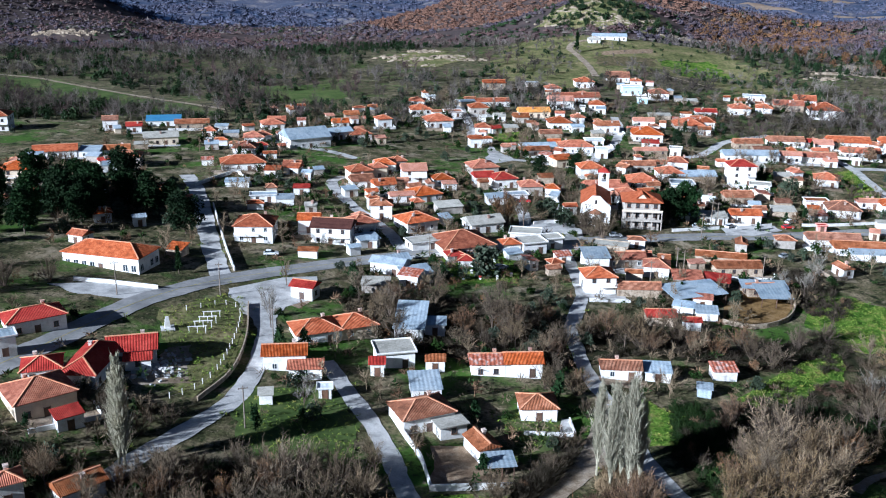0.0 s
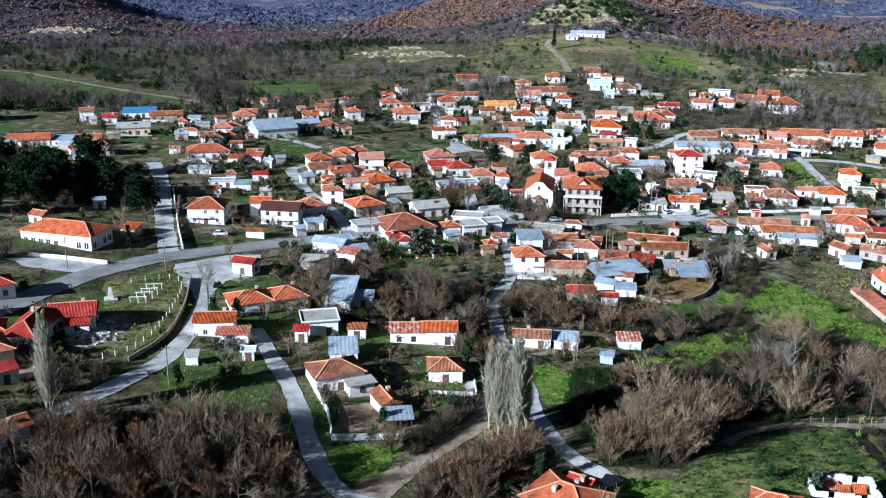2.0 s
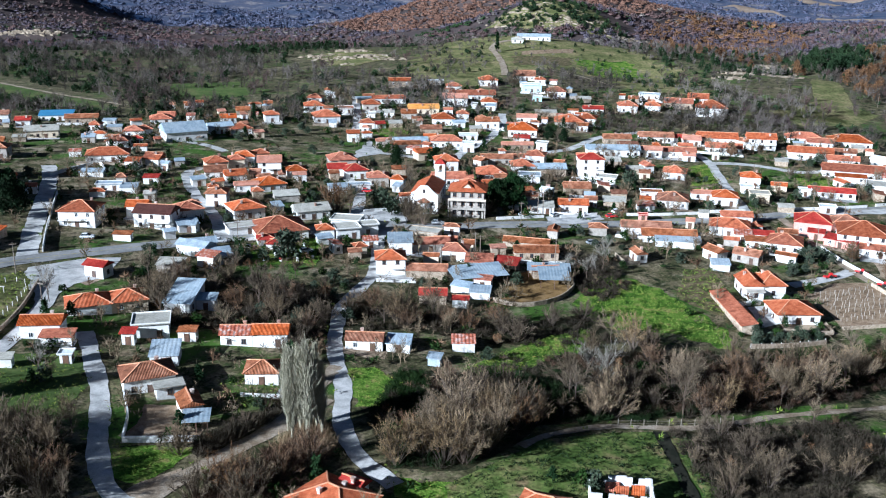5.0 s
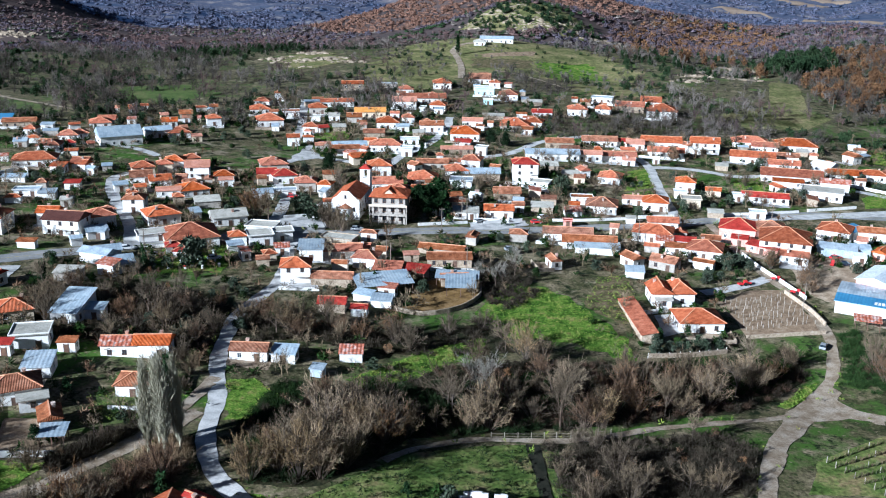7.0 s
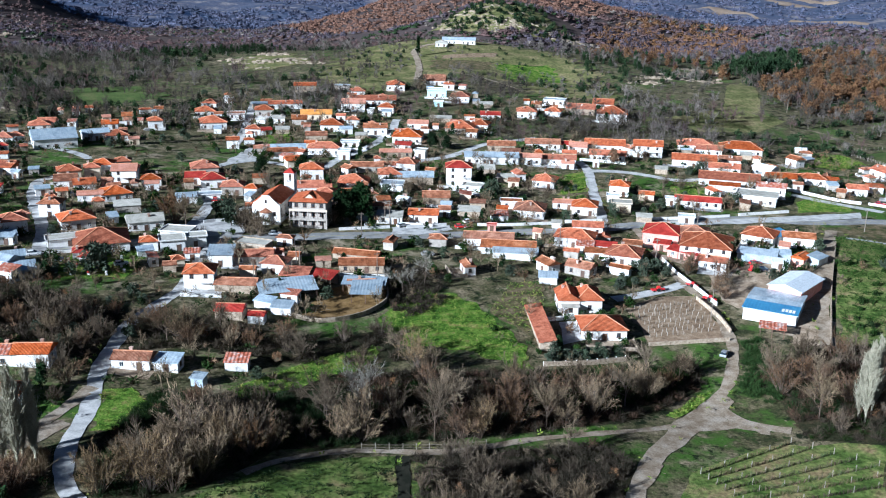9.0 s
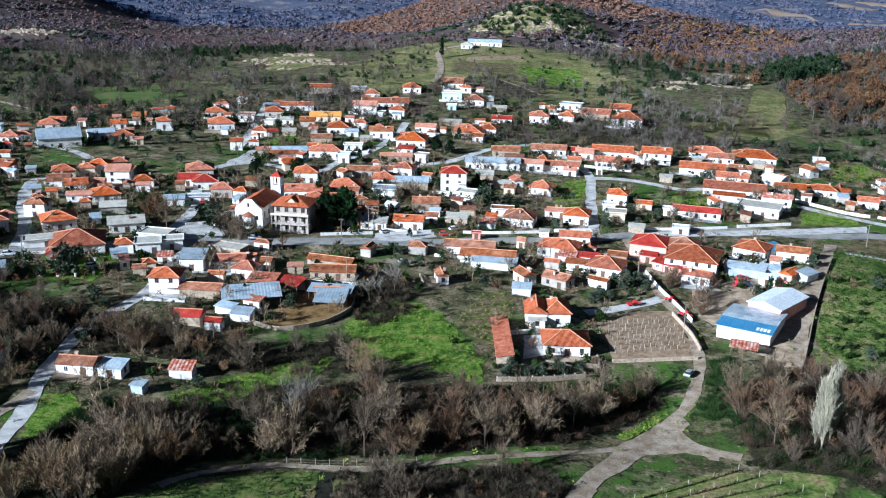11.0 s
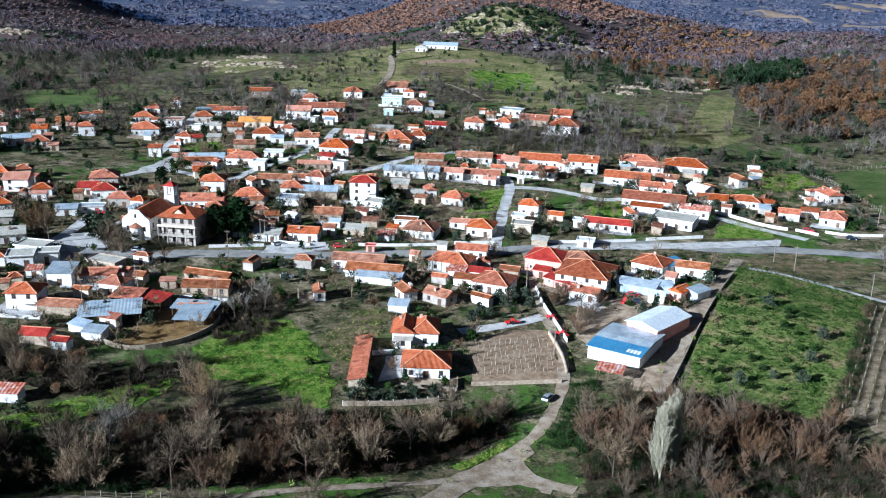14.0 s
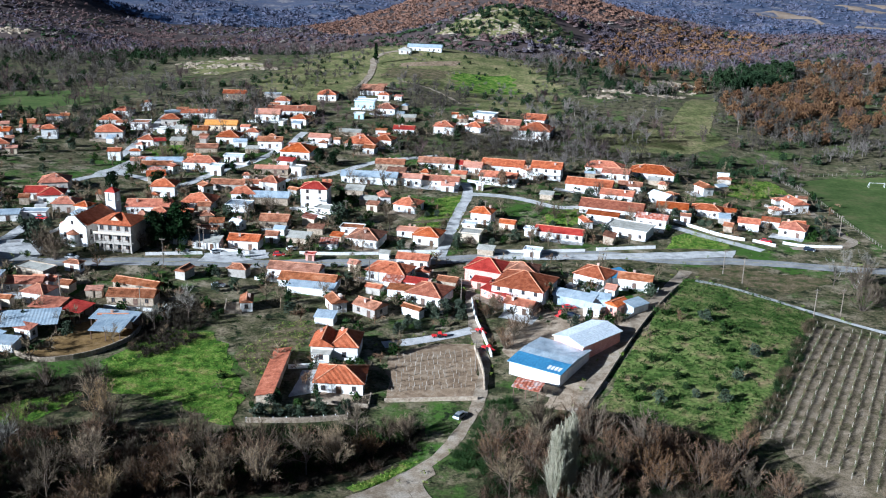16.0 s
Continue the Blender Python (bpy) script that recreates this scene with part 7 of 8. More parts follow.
def fan_meshes(h, stems, n2, n3, twig, w=0.035):
    """Many stems fanning out from the foot, with a rounded crown of fine twigs."""
    d = rng.normal(0, 0.42, (stems, 3))
    d[:, 2] = 1.0
    d /= np.linalg.norm(d, axis=1, keepdims=True)
    p = rng.normal(0, 0.12, (stems, 3)) * [1, 1, 0]
    ln = h * (0.50 + 0.42 * d[:, 2]) * rng.uniform(0.7, 1.0, stems)
    p2, d2, l2 = fork(p, d, ln, n2, 0.28, 0.12, 0.3, (0.2, 0.42))
    p3, d3, l3 = fork(p2, d2, l2, n3, 0.55, 0.05, 0.15, (0.3, 0.6))
    wood = [prisms(p - [[0, 0, 0.6]], p + d * ln[:, None], np.full(stems, 0.075), np.full(stems, 0.02), 3),
            prisms(p2, p2 + d2 * l2[:, None], np.full(len(p2), 0.028), np.full(len(p2), 0.01), 3)]
    return mesh_of("trunk", wood, BARK), mesh_of("crown", [blades(p3, d3 * l3[:, None], np.full(len(p3), w))], twig)


def poplar_meshes(h, width, n, twig):
    """A spindle of upswept branches round a straight trunk, each with its own twigs."""
    z = h * rng.uniform(0.06, 0.93, n)
    k = z / h
    ln = h * 0.30 * (1.05 - k) ** 0.6 * rng.uniform(0.6, 1.1, n)
    a = rng.uniform(0, 2 * math.pi, n)
    lean = width * rng.uniform(0.6, 1.25, n)
    d = np.stack([np.cos(a) * lean, np.sin(a) * lean, np.ones(n)], 1)
    d /= np.linalg.norm(d, axis=1, keepdims=True)
    p = np.stack([np.cos(a) * 0.1, np.sin(a) * 0.1, z], 1)
    p2, d2, l2 = fork(p, d, ln, 7, 0.2, 0.25, 0.1, (0.3, 0.6))
    p3, d3, l3 = fork(p2, d2, l2, 5, 0.25, 0.2, 0.1, (0.4, 0.8))
    wood = [prisms(np.array([[0, 0, -0.6]]), np.array([[0, 0, h]]), np.array([0.26]), np.array([0.03]), 6),
            prisms(p, p + d * ln[:, None], np.full(n, 0.06), np.full(n, 0.02), 3)]
    return mesh_of("trunk", wood, twig), mesh_of("crown", [blades(p2, d2 * l2[:, None], np.full(len(p2), 0.035)), blades(p3, d3 * l3[:, None], np.full(len(p3), 0.042))], twig)


def leafy_meshes(h, radius, blobs, per, size, leaf, cone=False, r=0.16):
    """An evergreen: trunk, limbs and a crown of leaf tufts in uneven clumps with gaps."""
    centres, rad = [], []
    for i in range(blobs):
        z = h * (0.22 + 0.76 * (i + rng.uniform()) / blobs)
        k = (z / h)
        out = radius * ((1.05 - k) if cone else math.sqrt(max(0.05, 1 - (2 * k - 1.05) ** 2))) * rng.uniform(0.35, 0.95)
        a = rng.uniform(0, 2 * math.pi)
        centres.append((out * math.cos(a), out * math.sin(a), z))
        rad.append(radius * rng.uniform(0.28, 0.5) * (0.55 if cone else 1))
    c, rad = np.array(centres), np.array(rad)
    d = rng.normal(size=(blobs, per, 3))
    d /= np.linalg.norm(d, axis=2, keepdims=True)
    p = c[:, None] + d * rad[:, None, None] * rng.uniform(0.6, 1.05, (blobs, per, 1)) * np.array([1, 1, 0.75])
    q = (d + rng.normal(0, 0.5, d.shape)) * size
    p0 = np.zeros((1, 3)) - np.array([[0, 0, 0.6]])
    start = np.stack([c[:, 0] * 0.1, c[:, 1] * 0.1, np.maximum(0.3, c[:, 2] - rad)], 1)
    wood = [prisms(p0, np.array([[0, 0, h * 0.9]]), np.array([r]), np.array([r * 0.2]), 6),
            prisms(start, c, np.full(blobs, r * 0.35), np.full(blobs, r * 0.1), 3)]
    return mesh_of("trunk", wood, BARK), mesh_of("crown", [blades(p.reshape(-1, 3), q.reshape(-1, 3), np.full(blobs * per, size * 0.55))], leaf)


KINDS = {
    "grey": ("bare_tree", "leafless grey-brown tree with fine twigs", [bare_tree_meshes(h, 0.62, 9, 7, 13, 0.55, 0.28, TWIG) for h in (7, 8)] + [fan_meshes(h, 24, 9, 8, TWIG) for h in (6, 7, 7.5)]),
    "russet": ("bare_tree", "leafless tree with russet-brown twigs", [fan_meshes(h, 24, 9, 8, TWIG_R) for h in (5.5, 6.5, 7)]),
    "tan": ("bare_tree", "leafless tree with a broad crown of tan twigs", [fan_meshes(h, 28, 9, 8, TWIG_T) for h in (6.5, 7.5, 8)]),
    "pale": ("bare_tree", "leafless tree with pale silvery branches", [bare_tree_meshes(h, 0.6, 8, 7, 10, 0.5, 0.35, TWIG_S, 0.17, 0.035) for h in (8, 10)]),
    "poplar": ("poplar_tree", "tall pale leafless poplar with upswept branches", [poplar_meshes(h, 0.19, 180, TWIG_P) for h in (19, 20)]),
    "scrub": ("bush", "bare brown bush with spreading stems", [bare_tree_meshes(h, 0.5, 10, 6, 9, 0.85, 0.2, t, 0.07, 0.035) for h, t in ((3.0, TWIG), (3.6, TWIG_R), (2.6, TWIG))]),
    "pine": ("pine_tree", "dark green pine with a dense uneven crown", [leafy_meshes(h, 4.2, 30, 120, 0.5, PINE, False, 0.25) for h in (11, 13)]),
    "cypress": ("cypress_tree", "slim dark green cypress", [leafy_meshes(8, 1.1, 22, 40, 0.4, PINE, True, 0.14)]),
    "olive": ("evergreen_tree", "small grey-green evergreen garden tree", [leafy_meshes(h, 1.9, 14, 45, 0.4, OLIVE, False, 0.12) for h in (3.6, 4.4)]),
    "shrub": ("shrub", "rounded dark green evergreen shrub", [leafy_meshes(h, 1.3, 9, 45, 0.32, LEAF, False, 0.06) for h in (1.8, 2.3)]),
    "rust": ("autumn_tree", "oak holding rusty autumn leaves", [leafy_meshes(h, 3.2, 20, 50, 0.6, TWIG_R, False, 0.2) for h in (7, 8.5)]),
}


def tree(kind, x, y, size=1.0, label=""):
    name, text, variants = KINDS[kind]
    e = thing(name, x, y, random.uniform(0, 360))
    tagged(e, label or text, name.replace("_", " "), name.replace("_", " ") + "s of the village")
    s = size * random.uniform(0.85, 1.15)
    t, c = random.choice(variants)
    for nm, me in (("trunk", t), ("crown", c)):
        if kind in ("scrub", "shrub") and nm == "trunk":
            continue
        shared(nm, me, e, Matrix.Diagonal((s * random.uniform(0.95, 1.05), s, s, 1)))
    return e


BUILT = [(o.matrix_world.translation.x, o.matrix_world.translation.y) for o in scene.objects if o.name.split(".")[0] in ("house", "shed")]


def clear(x, y, r=6.0):
    return all((x - a) ** 2 + (y - b) ** 2 > r * r for a, b in BUILT)


LANE = np.array(LANES)


def on_lane(x, y, more=0.0):
    return bool((np.hypot(LANE[:, 0] - x, LANE[:, 1] - y) < LANE[:, 2] + more).any())


def grove(poly, n, kinds, size=1.0, gap=2.0, away=5.0):
    """n trees spread at random over an outline, kept clear of the houses."""
    xs, ys = [p[0] for p in poly], [p[1] for p in poly]
    done, tries = [], 0
    while len(done) < n and tries < n * 40:
        tries += 1
        x, y = random.uniform(min(xs), max(xs)), random.uniform(min(ys), max(ys))
        if not inside(poly, x, y) or not clear(x, y, away) or on_lane(x, y, 0.6) or any((x - a) ** 2 + (y - b) ** 2 < gap * gap for a, b in done):
            continue
        done.append((x, y))
        tree(random.choice(kinds), x, y, size * random.uniform(0.7, 1.2))


def thicket(name, poly, n, mat, h, label, per=90, away=4.5):
    """Undergrowth too dense to count: stems and twigs in tufts over an outline, as one mesh."""
    xs, ys = [p[0] for p in poly], [p[1] for p in poly]
    pts = []
    while len(pts) < n:
        x, y = random.uniform(min(xs), max(xs)), random.uniform(min(ys), max(ys))
        if inside(poly, x, y) and clear(x, y, away) and not on_lane(x, y, 0.9):
            pts.append((x, y, gz(x, y)))
    c = np.array(pts)[:, None]
    s = rng.uniform(0.6, 1.3, (n, 1, 1))
    d = rng.normal(0, 0.6, (n, per, 3))
    d[..., 2] = np.abs(d[..., 2]) + 0.5
    d /= np.linalg.norm(d, axis=2, keepdims=True)
    t = rng.uniform(0.0, 0.9, (n, per, 1))
    p = c + d * t * s * h * 0.6 + rng.normal(0, 0.25, d.shape) * [1, 1, 0.3]
    q = (d + rng.normal(0, 0.35, d.shape)) * s * h * rng.uniform(0.25, 0.6, (n, per, 1))
    ob = new(name, mesh_of(name, [blades(p.reshape(-1, 3), q.reshape(-1, 3), np.full(n * per, 0.05))], mat))
    return tagged(ob, label, "undergrowth", kind="stuff")


def far_wood(name, n, where, mat, size, label, per=14, slim=0.3):
    """Woods and scrub further off: uneven tufts of branches and leaves over the land, as one mesh."""
    x, y = where(n)
    z = ground(x, y)
    s = (size * rng.uniform(0.55, 1.35, n))[:, None, None]
    d = rng.normal(0, 1, (n, per, 3))
    d /= np.linalg.norm(d, axis=2, keepdims=True)
    d[..., 2] = np.where(d[..., 2] < -0.35, -d[..., 2], d[..., 2])
    c = np.stack([x, y, z], -1)[:, None] + s * [0, 0, 0.5]
    p = c + d * s * rng.uniform(0.12, 0.5, (n, per, 1)) * [1, 1, 0.9]
    q = (d + rng.normal(0, 0.45, d.shape)) * s * rng.uniform(0.2, 0.42, (n, per, 1))
    ob = new(name, mesh_of(name, [blades(p.reshape(-1, 3), q.reshape(-1, 3), np.broadcast_to(s * slim, (n, per, 1)).reshape(-1))], mat))
    return tagged(ob, label, "wood", kind="stuff")


def spread(x0, x1, y0, y1, mask):
    def draw(n):
        xs, ys = np.zeros(0), np.zeros(0)
        while len(xs) < n:
            # even over the view: nearer ground gets more
            y = np.exp(rng.uniform(math.log(y0), math.log(y1), 4 * n))
            x = rng.uniform(x0, x1, 4 * n) * y / y1
            k = mask(x, y)
            xs, ys = np.r_[xs, x[k]], np.r_[ys, y[k]]
        return xs[:n], ys[:n]
    return draw


def wave(x, y, s, k):
    return np.sin(x / s + k) * np.sin(y / (s * 1.3) + 2 * k) + 0.6 * np.sin((x + y) / (s * 0.6) + 3 * k) + 0.4 * np.sin((x - 2 * y) / (s * 0.37) + k)


def garden_planting(n):
    """Bushes and small trees in the gardens close to the houses."""
    done = 0
    while done < n:
        hx, hy = random.choice(BUILT)
        a, r = random.uniform(0, 2 * math.pi), random.uniform(6.5, 15)
        x, y = hx + r * math.cos(a), hy + r * math.sin(a)
        if not clear(x, y, 6.0) or on_lane(x, y, 0.8):
            continue
        tree(random.choice(("scrub", "shrub", "shrub", "olive")), x, y, random.uniform(0.5, 0.95))
        done += 1



# ---- planting: undergrowth and groups of trees ----
thicket("creek_undergrowth", [(43, 165), (56, 181), (82, 196), (100, 202), (135, 205), (157, 214), (178, 217), (175, 204), (151, 182), (125, 172), (96, 165), (78, 159), (73, 150), (63, 140), (49, 139)], 520, UNDER, 2.0, "dense bare undergrowth along the stream")
thicket("creek_undergrowth", [(82, 196), (135, 205), (178, 217), (175, 204), (151, 182), (96, 165)], 300, UNDER_R, 2.0, "russet undergrowth along the stream")
thicket("creek_undergrowth", [(128, 202), (158, 213), (176, 215), (168, 201), (139, 183), (126, 187)], 420, LEAF, 1.9, "green brambles below the houses")
thicket("lower_undergrowth", [(102, 161), (145, 172), (151, 162), (146, 147), (104, 143)], 380, UNDER, 1.9, "grey undergrowth below the track")
thicket("west_undergrowth", [(-26, 228), (10, 238), (31, 224), (57, 217), (77, 217), (98, 227), (103, 207), (82, 201), (46, 207), (33, 197), (-11, 198)], 420, UNDER, 2.0, "bare undergrowth behind the farmhouses")
thicket("shed_undergrowth", [(95, 270), (110, 273), (113, 247), (102, 233), (97, 241)], 220, UNDER, 1.8, "pale scrub beside the cattle shed")
thicket("east_undergrowth", [(190, 208), (209, 220), (217, 222), (239, 213), (248, 208), (251, 185), (191, 184)], 380, UNDER_R, 2.2, "russet undergrowth below the farmyard")
thicket("east_undergrowth", [(190, 208), (209, 220), (217, 222), (239, 213), (248, 208), (251, 185), (191, 184)], 260, UNDER, 2.2, "grey undergrowth below the farmyard")
thicket("west_slope_undergrowth", [(-84, 148), (-55, 142), (-36, 148), (-13, 144), (-10, 140), (-3, 123), (-47, 111)], 600, UNDER, 2.0, "bare undergrowth on the near slope")
grove([(45, 166), (57, 177), (83, 187), (101, 194), (134, 199), (157, 209), (176, 213), (152, 185), (126, 175), (96, 167), (78, 160), (73, 151), (63, 141), (50, 140)], 60, ("grey", "grey", "russet", "russet", "tan"), 1.0, 3.5)
grove([(45, 166), (57, 179), (83, 192), (101, 199), (134, 202), (157, 212), (176, 215), (152, 185), (126, 175), (96, 167), (78, 160), (73, 151), (63, 141), (50, 140)], 40, ("scrub", "scrub", "shrub"), 1.0, 2)
grove([(102, 160), (144, 171), (151, 161), (145, 147), (104, 143)], 22, ("grey", "grey", "scrub", "grey"), 0.75, 3)
grove([(-25, 226), (11, 236), (31, 222), (57, 216), (77, 215), (98, 225), (102, 208), (82, 203), (45, 208), (32, 198), (-11, 199)], 46, ("grey", "russet", "grey", "scrub"), 0.9, 3)
grove([(95, 267), (110, 270), (112, 247), (102, 235), (97, 241)], 14, ("pale", "scrub", "scrub"), 0.7, 2)
grove([(190, 207), (209, 219), (217, 221), (238, 212), (247, 207), (250, 186), (191, 185)], 36, ("russet", "grey", "russet", "scrub"), 1.1, 3)
grove([(-84, 147), (-55, 140), (-36, 146), (-13, 143), (-10, 140), (-3, 123), (-47, 111)], 48, ("grey", "grey", "russet", "grey"), 1.05, 3)
grove([(-19, 242), (-12, 253), (-10, 206), (-12, 194), (-24, 217)], 26, ("grey", "scrub", "scrub"), 0.7, 3)
grove([(-12, 248), (37, 268), (32, 228), (7, 217), (-10, 220)], 30, ("scrub", "olive", "shrub", "grey"), 0.75, 3)
grove([(6, 223), (33, 236), (37, 215), (28, 198), (23, 184), (10, 210)], 24, ("grey", "scrub", "olive"), 0.7, 3)
grove([(-12, 145), (-0, 145), (13, 146), (30, 175), (29, 161), (12, 141)], 14, ("grey", "scrub"), 0.7, 3)
grove([(66, 390), (92, 404), (177, 409), (169, 330), (124, 322), (80, 316)], 40, ("olive", "shrub", "grey", "scrub"), 0.8, 4)
grove([(-2, 348), (70, 381), (85, 301), (33, 274), (12, 299)], 40, ("grey", "scrub", "olive", "shrub"), 0.9, 4)
grove([(-106, 410), (-7, 462), (32, 384), (12, 299), (-27, 245)], 40, ("scrub", "scrub", "olive", "shrub"), 0.9, 4)
grove([(-18, 551), (101, 618), (148, 509), (102, 406), (32, 396)], 30, ("grey", "scrub", "scrub", "olive"), 0.9, 4)
thicket("upper_scrub", [(125, 533), (155, 510), (244, 526), (252, 494), (173, 463), (139, 456)], 190, UNDER, 4.2, "grey leafless copse above the houses")
grove([(184, 411), (224, 462), (263, 396), (225, 352), (176, 331)], 26, ("grey", "scrub", "olive"), 0.75, 4)
grove([(71, 293), (96, 303), (121, 295), (115, 263), (88, 259)], 16, ("shrub", "olive", "scrub"), 0.7, 3)
grove([(164, 279), (182, 285), (183, 272), (174, 264), (162, 261)], 14, ("olive", "shrub", "olive"), 0.8, 3)
grove([(135, 217), (158, 223), (162, 216), (138, 210)], 8, ("shrub", "olive"), 0.6, 3)
grove([(188, 286), (206, 286), (201, 261), (191, 252)], 14, ("grey", "russet", "scrub"), 0.7, 3)
grove([(260, 403), (285, 401), (278, 380), (260, 387)], 16, ("olive", "shrub", "scrub"), 0.8, 3)
grove([(320, 406), (319, 374), (304, 375)], 12, ("shrub", "scrub", "olive"), 0.9, 3)
grove([(302, 337), (325, 329), (312, 295), (288, 301)], 14, ("grey", "scrub", "pale"), 0.9, 4)
grove([(240, 280), (254, 304), (261, 253), (246, 225), (222, 227)], 34, ("shrub", "olive", "shrub"), 0.7, 3)
grove([(-157, 305), (-111, 320), (-86, 319), (-73, 274), (-76, 256), (-99, 272), (-121, 236)], 26, ("pine", "pine", "olive"), 1.0, 4)
grove([(-122, 226), (-101, 228), (-94, 222), (-110, 201)], 14, ("olive", "scrub", "grey"), 0.8, 3)
grove([(-67, 166), (-53, 164), (-45, 164), (-51, 146), (-60, 148)], 18, ("grey", "scrub", "shrub"), 0.7, 3)
# dark floor again, its shade painted into the litter
patch("undergrowth_floor", [(190, 184), (251, 186), (280, 180), (285, 150), (215, 152), (208, 170), (192, 176)], SHADE_FLOOR, "leaf litter painted dark as shade below the poplars", "undergrowth floor", lift=0.16)
thicket("corner_undergrowth", [(187, 183), (251, 190), (285, 180), (285, 150), (215, 152), (208, 172), (190, 177)], 420, UNDER, 2.3, "undergrowth coloured dark as shade below the poplars")
thicket("corner_brambles", [(187, 183), (251, 190), (285, 180), (285, 150), (215, 152), (208, 172), (190, 177)], 260, LEAF, 1.8, "dark green brambles below the poplars")
grove([(192, 182), (250, 188), (283, 180), (283, 155), (217, 155), (209, 173)], 26, ("grey", "grey", "russet", "scrub"), 1.0, 4)
thicket("field_hedge", [(281, 284), (284, 286), (271, 254), (259, 227), (248, 209), (245, 210), (256, 229), (268, 255)], 130, LEAF, 1.5, "dark hedge between the crop field and the vineyard", away=2)
thicket("field_hedge", [(281, 284), (284, 286), (271, 254), (259, 227), (248, 209), (245, 210), (256, 229), (268, 255)], 90, TWIG, 1.8, "bare stems in the hedge beside the vineyard", away=2)
thicket("lane_brambles", [(189, 226), (196, 229), (198, 210), (190, 193), (183, 200)], 200, LEAF, 1.6, "green brambles beside the farm lane")
thicket("creek_brambles", [(46, 163), (57, 177), (83, 189), (114, 193), (114, 170), (78, 159), (63, 141), (50, 140)], 620, LEAF, 1.9, "green brambles among the bare trees")
thicket("slope_brambles", [(-84, 147), (-55, 140), (-36, 146), (-13, 143), (-10, 140), (-75, 128)], 420, LEAF, 1.8, "dark green brambles on the near slope")
thicket("east_brambles", [(190, 206), (217, 219), (247, 207), (252, 187), (191, 186)], 420, LEAF, 1.9, "dark green brambles below the field")
thicket("lane_thicket", [(16, 127), (20, 137), (29, 147), (38, 148), (35, 132), (31, 123), (16, 122)], 140, UNDER_R, 3.0, "russet thicket between the two lanes")
thicket("lane_thicket", [(13, 146), (20, 153), (29, 164), (28, 155), (19, 143), (15, 136)], 220, UNDER, 2.4, "grey thicket between the two lanes")
thicket("ditch_thicket", [(113, 161), (147, 162), (131, 130), (107, 128)], 420, UNDER, 2.2, "grey thicket beyond the ditch")
thicket("poplar_thicket", [(28, 147), (29, 154), (36, 155), (39, 144), (33, 142)], 160, TWIG_T, 2.2, "tan thicket at the foot of the poplars")
thicket("bank_brambles", [(49, 184), (56, 182), (56, 162), (49, 144), (44, 161)], 300, LEAF, 1.5, "green brambles on the bank")
grove([(-148, 294), (-111, 320), (-82, 316), (-71, 269), (-74, 254), (-96, 270), (-123, 240)], 14, ("pine", "pine", "olive"), 0.95, 4)
grove([(-123, 316), (-88, 327), (-72, 274), (-96, 273)], 12, ("olive", "scrub", "olive"), 1, 4)
for ox, oy in ((138.8, 211.6), (142.9, 213.4), (147.6, 214.7), (152.8, 216.4), (157.0, 217.5)):
    tree("olive", ox, oy, 0.8, "small grey-green olive tree inside the villa's fence")
for ox, oy, os in ((200.3, 205.0, 1.1), (215.2, 190.3, 1.2), (218.2, 211.0, 0.9), (201.4, 197.8, 1.0)):
    tree("russet", ox, oy, os)
tree("poplar", 28.6, 153.1, 1.05)
tree("poplar", 31.2, 152.2, 1.12)
tree("poplar", 34.2, 153.6, 1)
tree("poplar", 32.6, 151.8, 0.9)
tree("poplar", 30.2, 148.6, 0.95)
tree("poplar", 33.4, 148.0, 1.0)
tree("poplar", 35.6, 150.4, 0.85)
tree("poplar", -51.8, 142.5, 1.05)
tree("poplar", -53.1, 143.7, 0.9)
tree("poplar", 208.1, 186.4, 1.05)
tree("poplar", 207.0, 187.4, 0.95)
tree("poplar", 205.3, 182.9, 1.05)
tree("poplar", 204.5, 184.7, 0.9)
tree("pine", 77.9, 315.8, 0.9)
tree("pine", 83.6, 318.9, 0.95)
tree("pine", 80.0, 326.4, 0.8)
tree("grey", 73.7, 318.4, 0.9)
tree("cypress", -33.9, 450.4, 1.2)
tree("cypress", -67.0, 236.3, 0.9)
tree("cypress", 96.0, 700.3, 1.6)
tree("russet", 21.6, 304.6, 1.9)
tree("grey", 27.0, 299.3, 1.3)
tree("olive", 36.0, 314.4, 1.6)
tree("olive", 40.7, 305.4, 1.4)
tree("grey", 46.7, 299.0, 1.4)
tree("grey", 51.8, 296.3, 1.2)
tree("grey", -11.9, 221.5, 1.1)
tree("rust", 72.1, 202.8, 0.35)
tree("olive", 12.9, 254.6, 2)
tree("scrub", 233.1, 266.8, 1)
tree("pale", -38.4, 206.6, 0.8)
tree("pale", -25.4, 167.9, 0.7)
tree("olive", 131.3, 353.7, 1.6)
tree("rust", 190.1, 421.9, 0.7)
tree("pine", 114.4, 434.2, 0.5)
tree("pine", 107.8, 436.4, 0.5)
tree("pine", 54.1, 381.9, 0.6)
tree("pine", 39.2, 373.2, 0.55)
tree("scrub", 75.3, 208.1, 1.2)
tree("tan", 55.1, 144.4, 1.25)
tree("tan", 59.2, 142.5, 1.4)
tree("tan", 63.0, 142.7, 1.45)
tree("tan", 67.2, 146.4, 1.2)
tree("tan", 58.4, 151.4, 1.2)
tree("grey", 62.8, 150.6, 1.3)
tree("tan", 77.9, 160.4, 1.1)
tree("grey", 74.1, 158.4, 1.3)
tree("pale", 91.4, 184.3, 1)
tree("pale", 95.4, 181.9, 1.1)
tree("tan", 105.6, 203.9, 1)
tree("grey", 109.0, 201.0, 1.1)
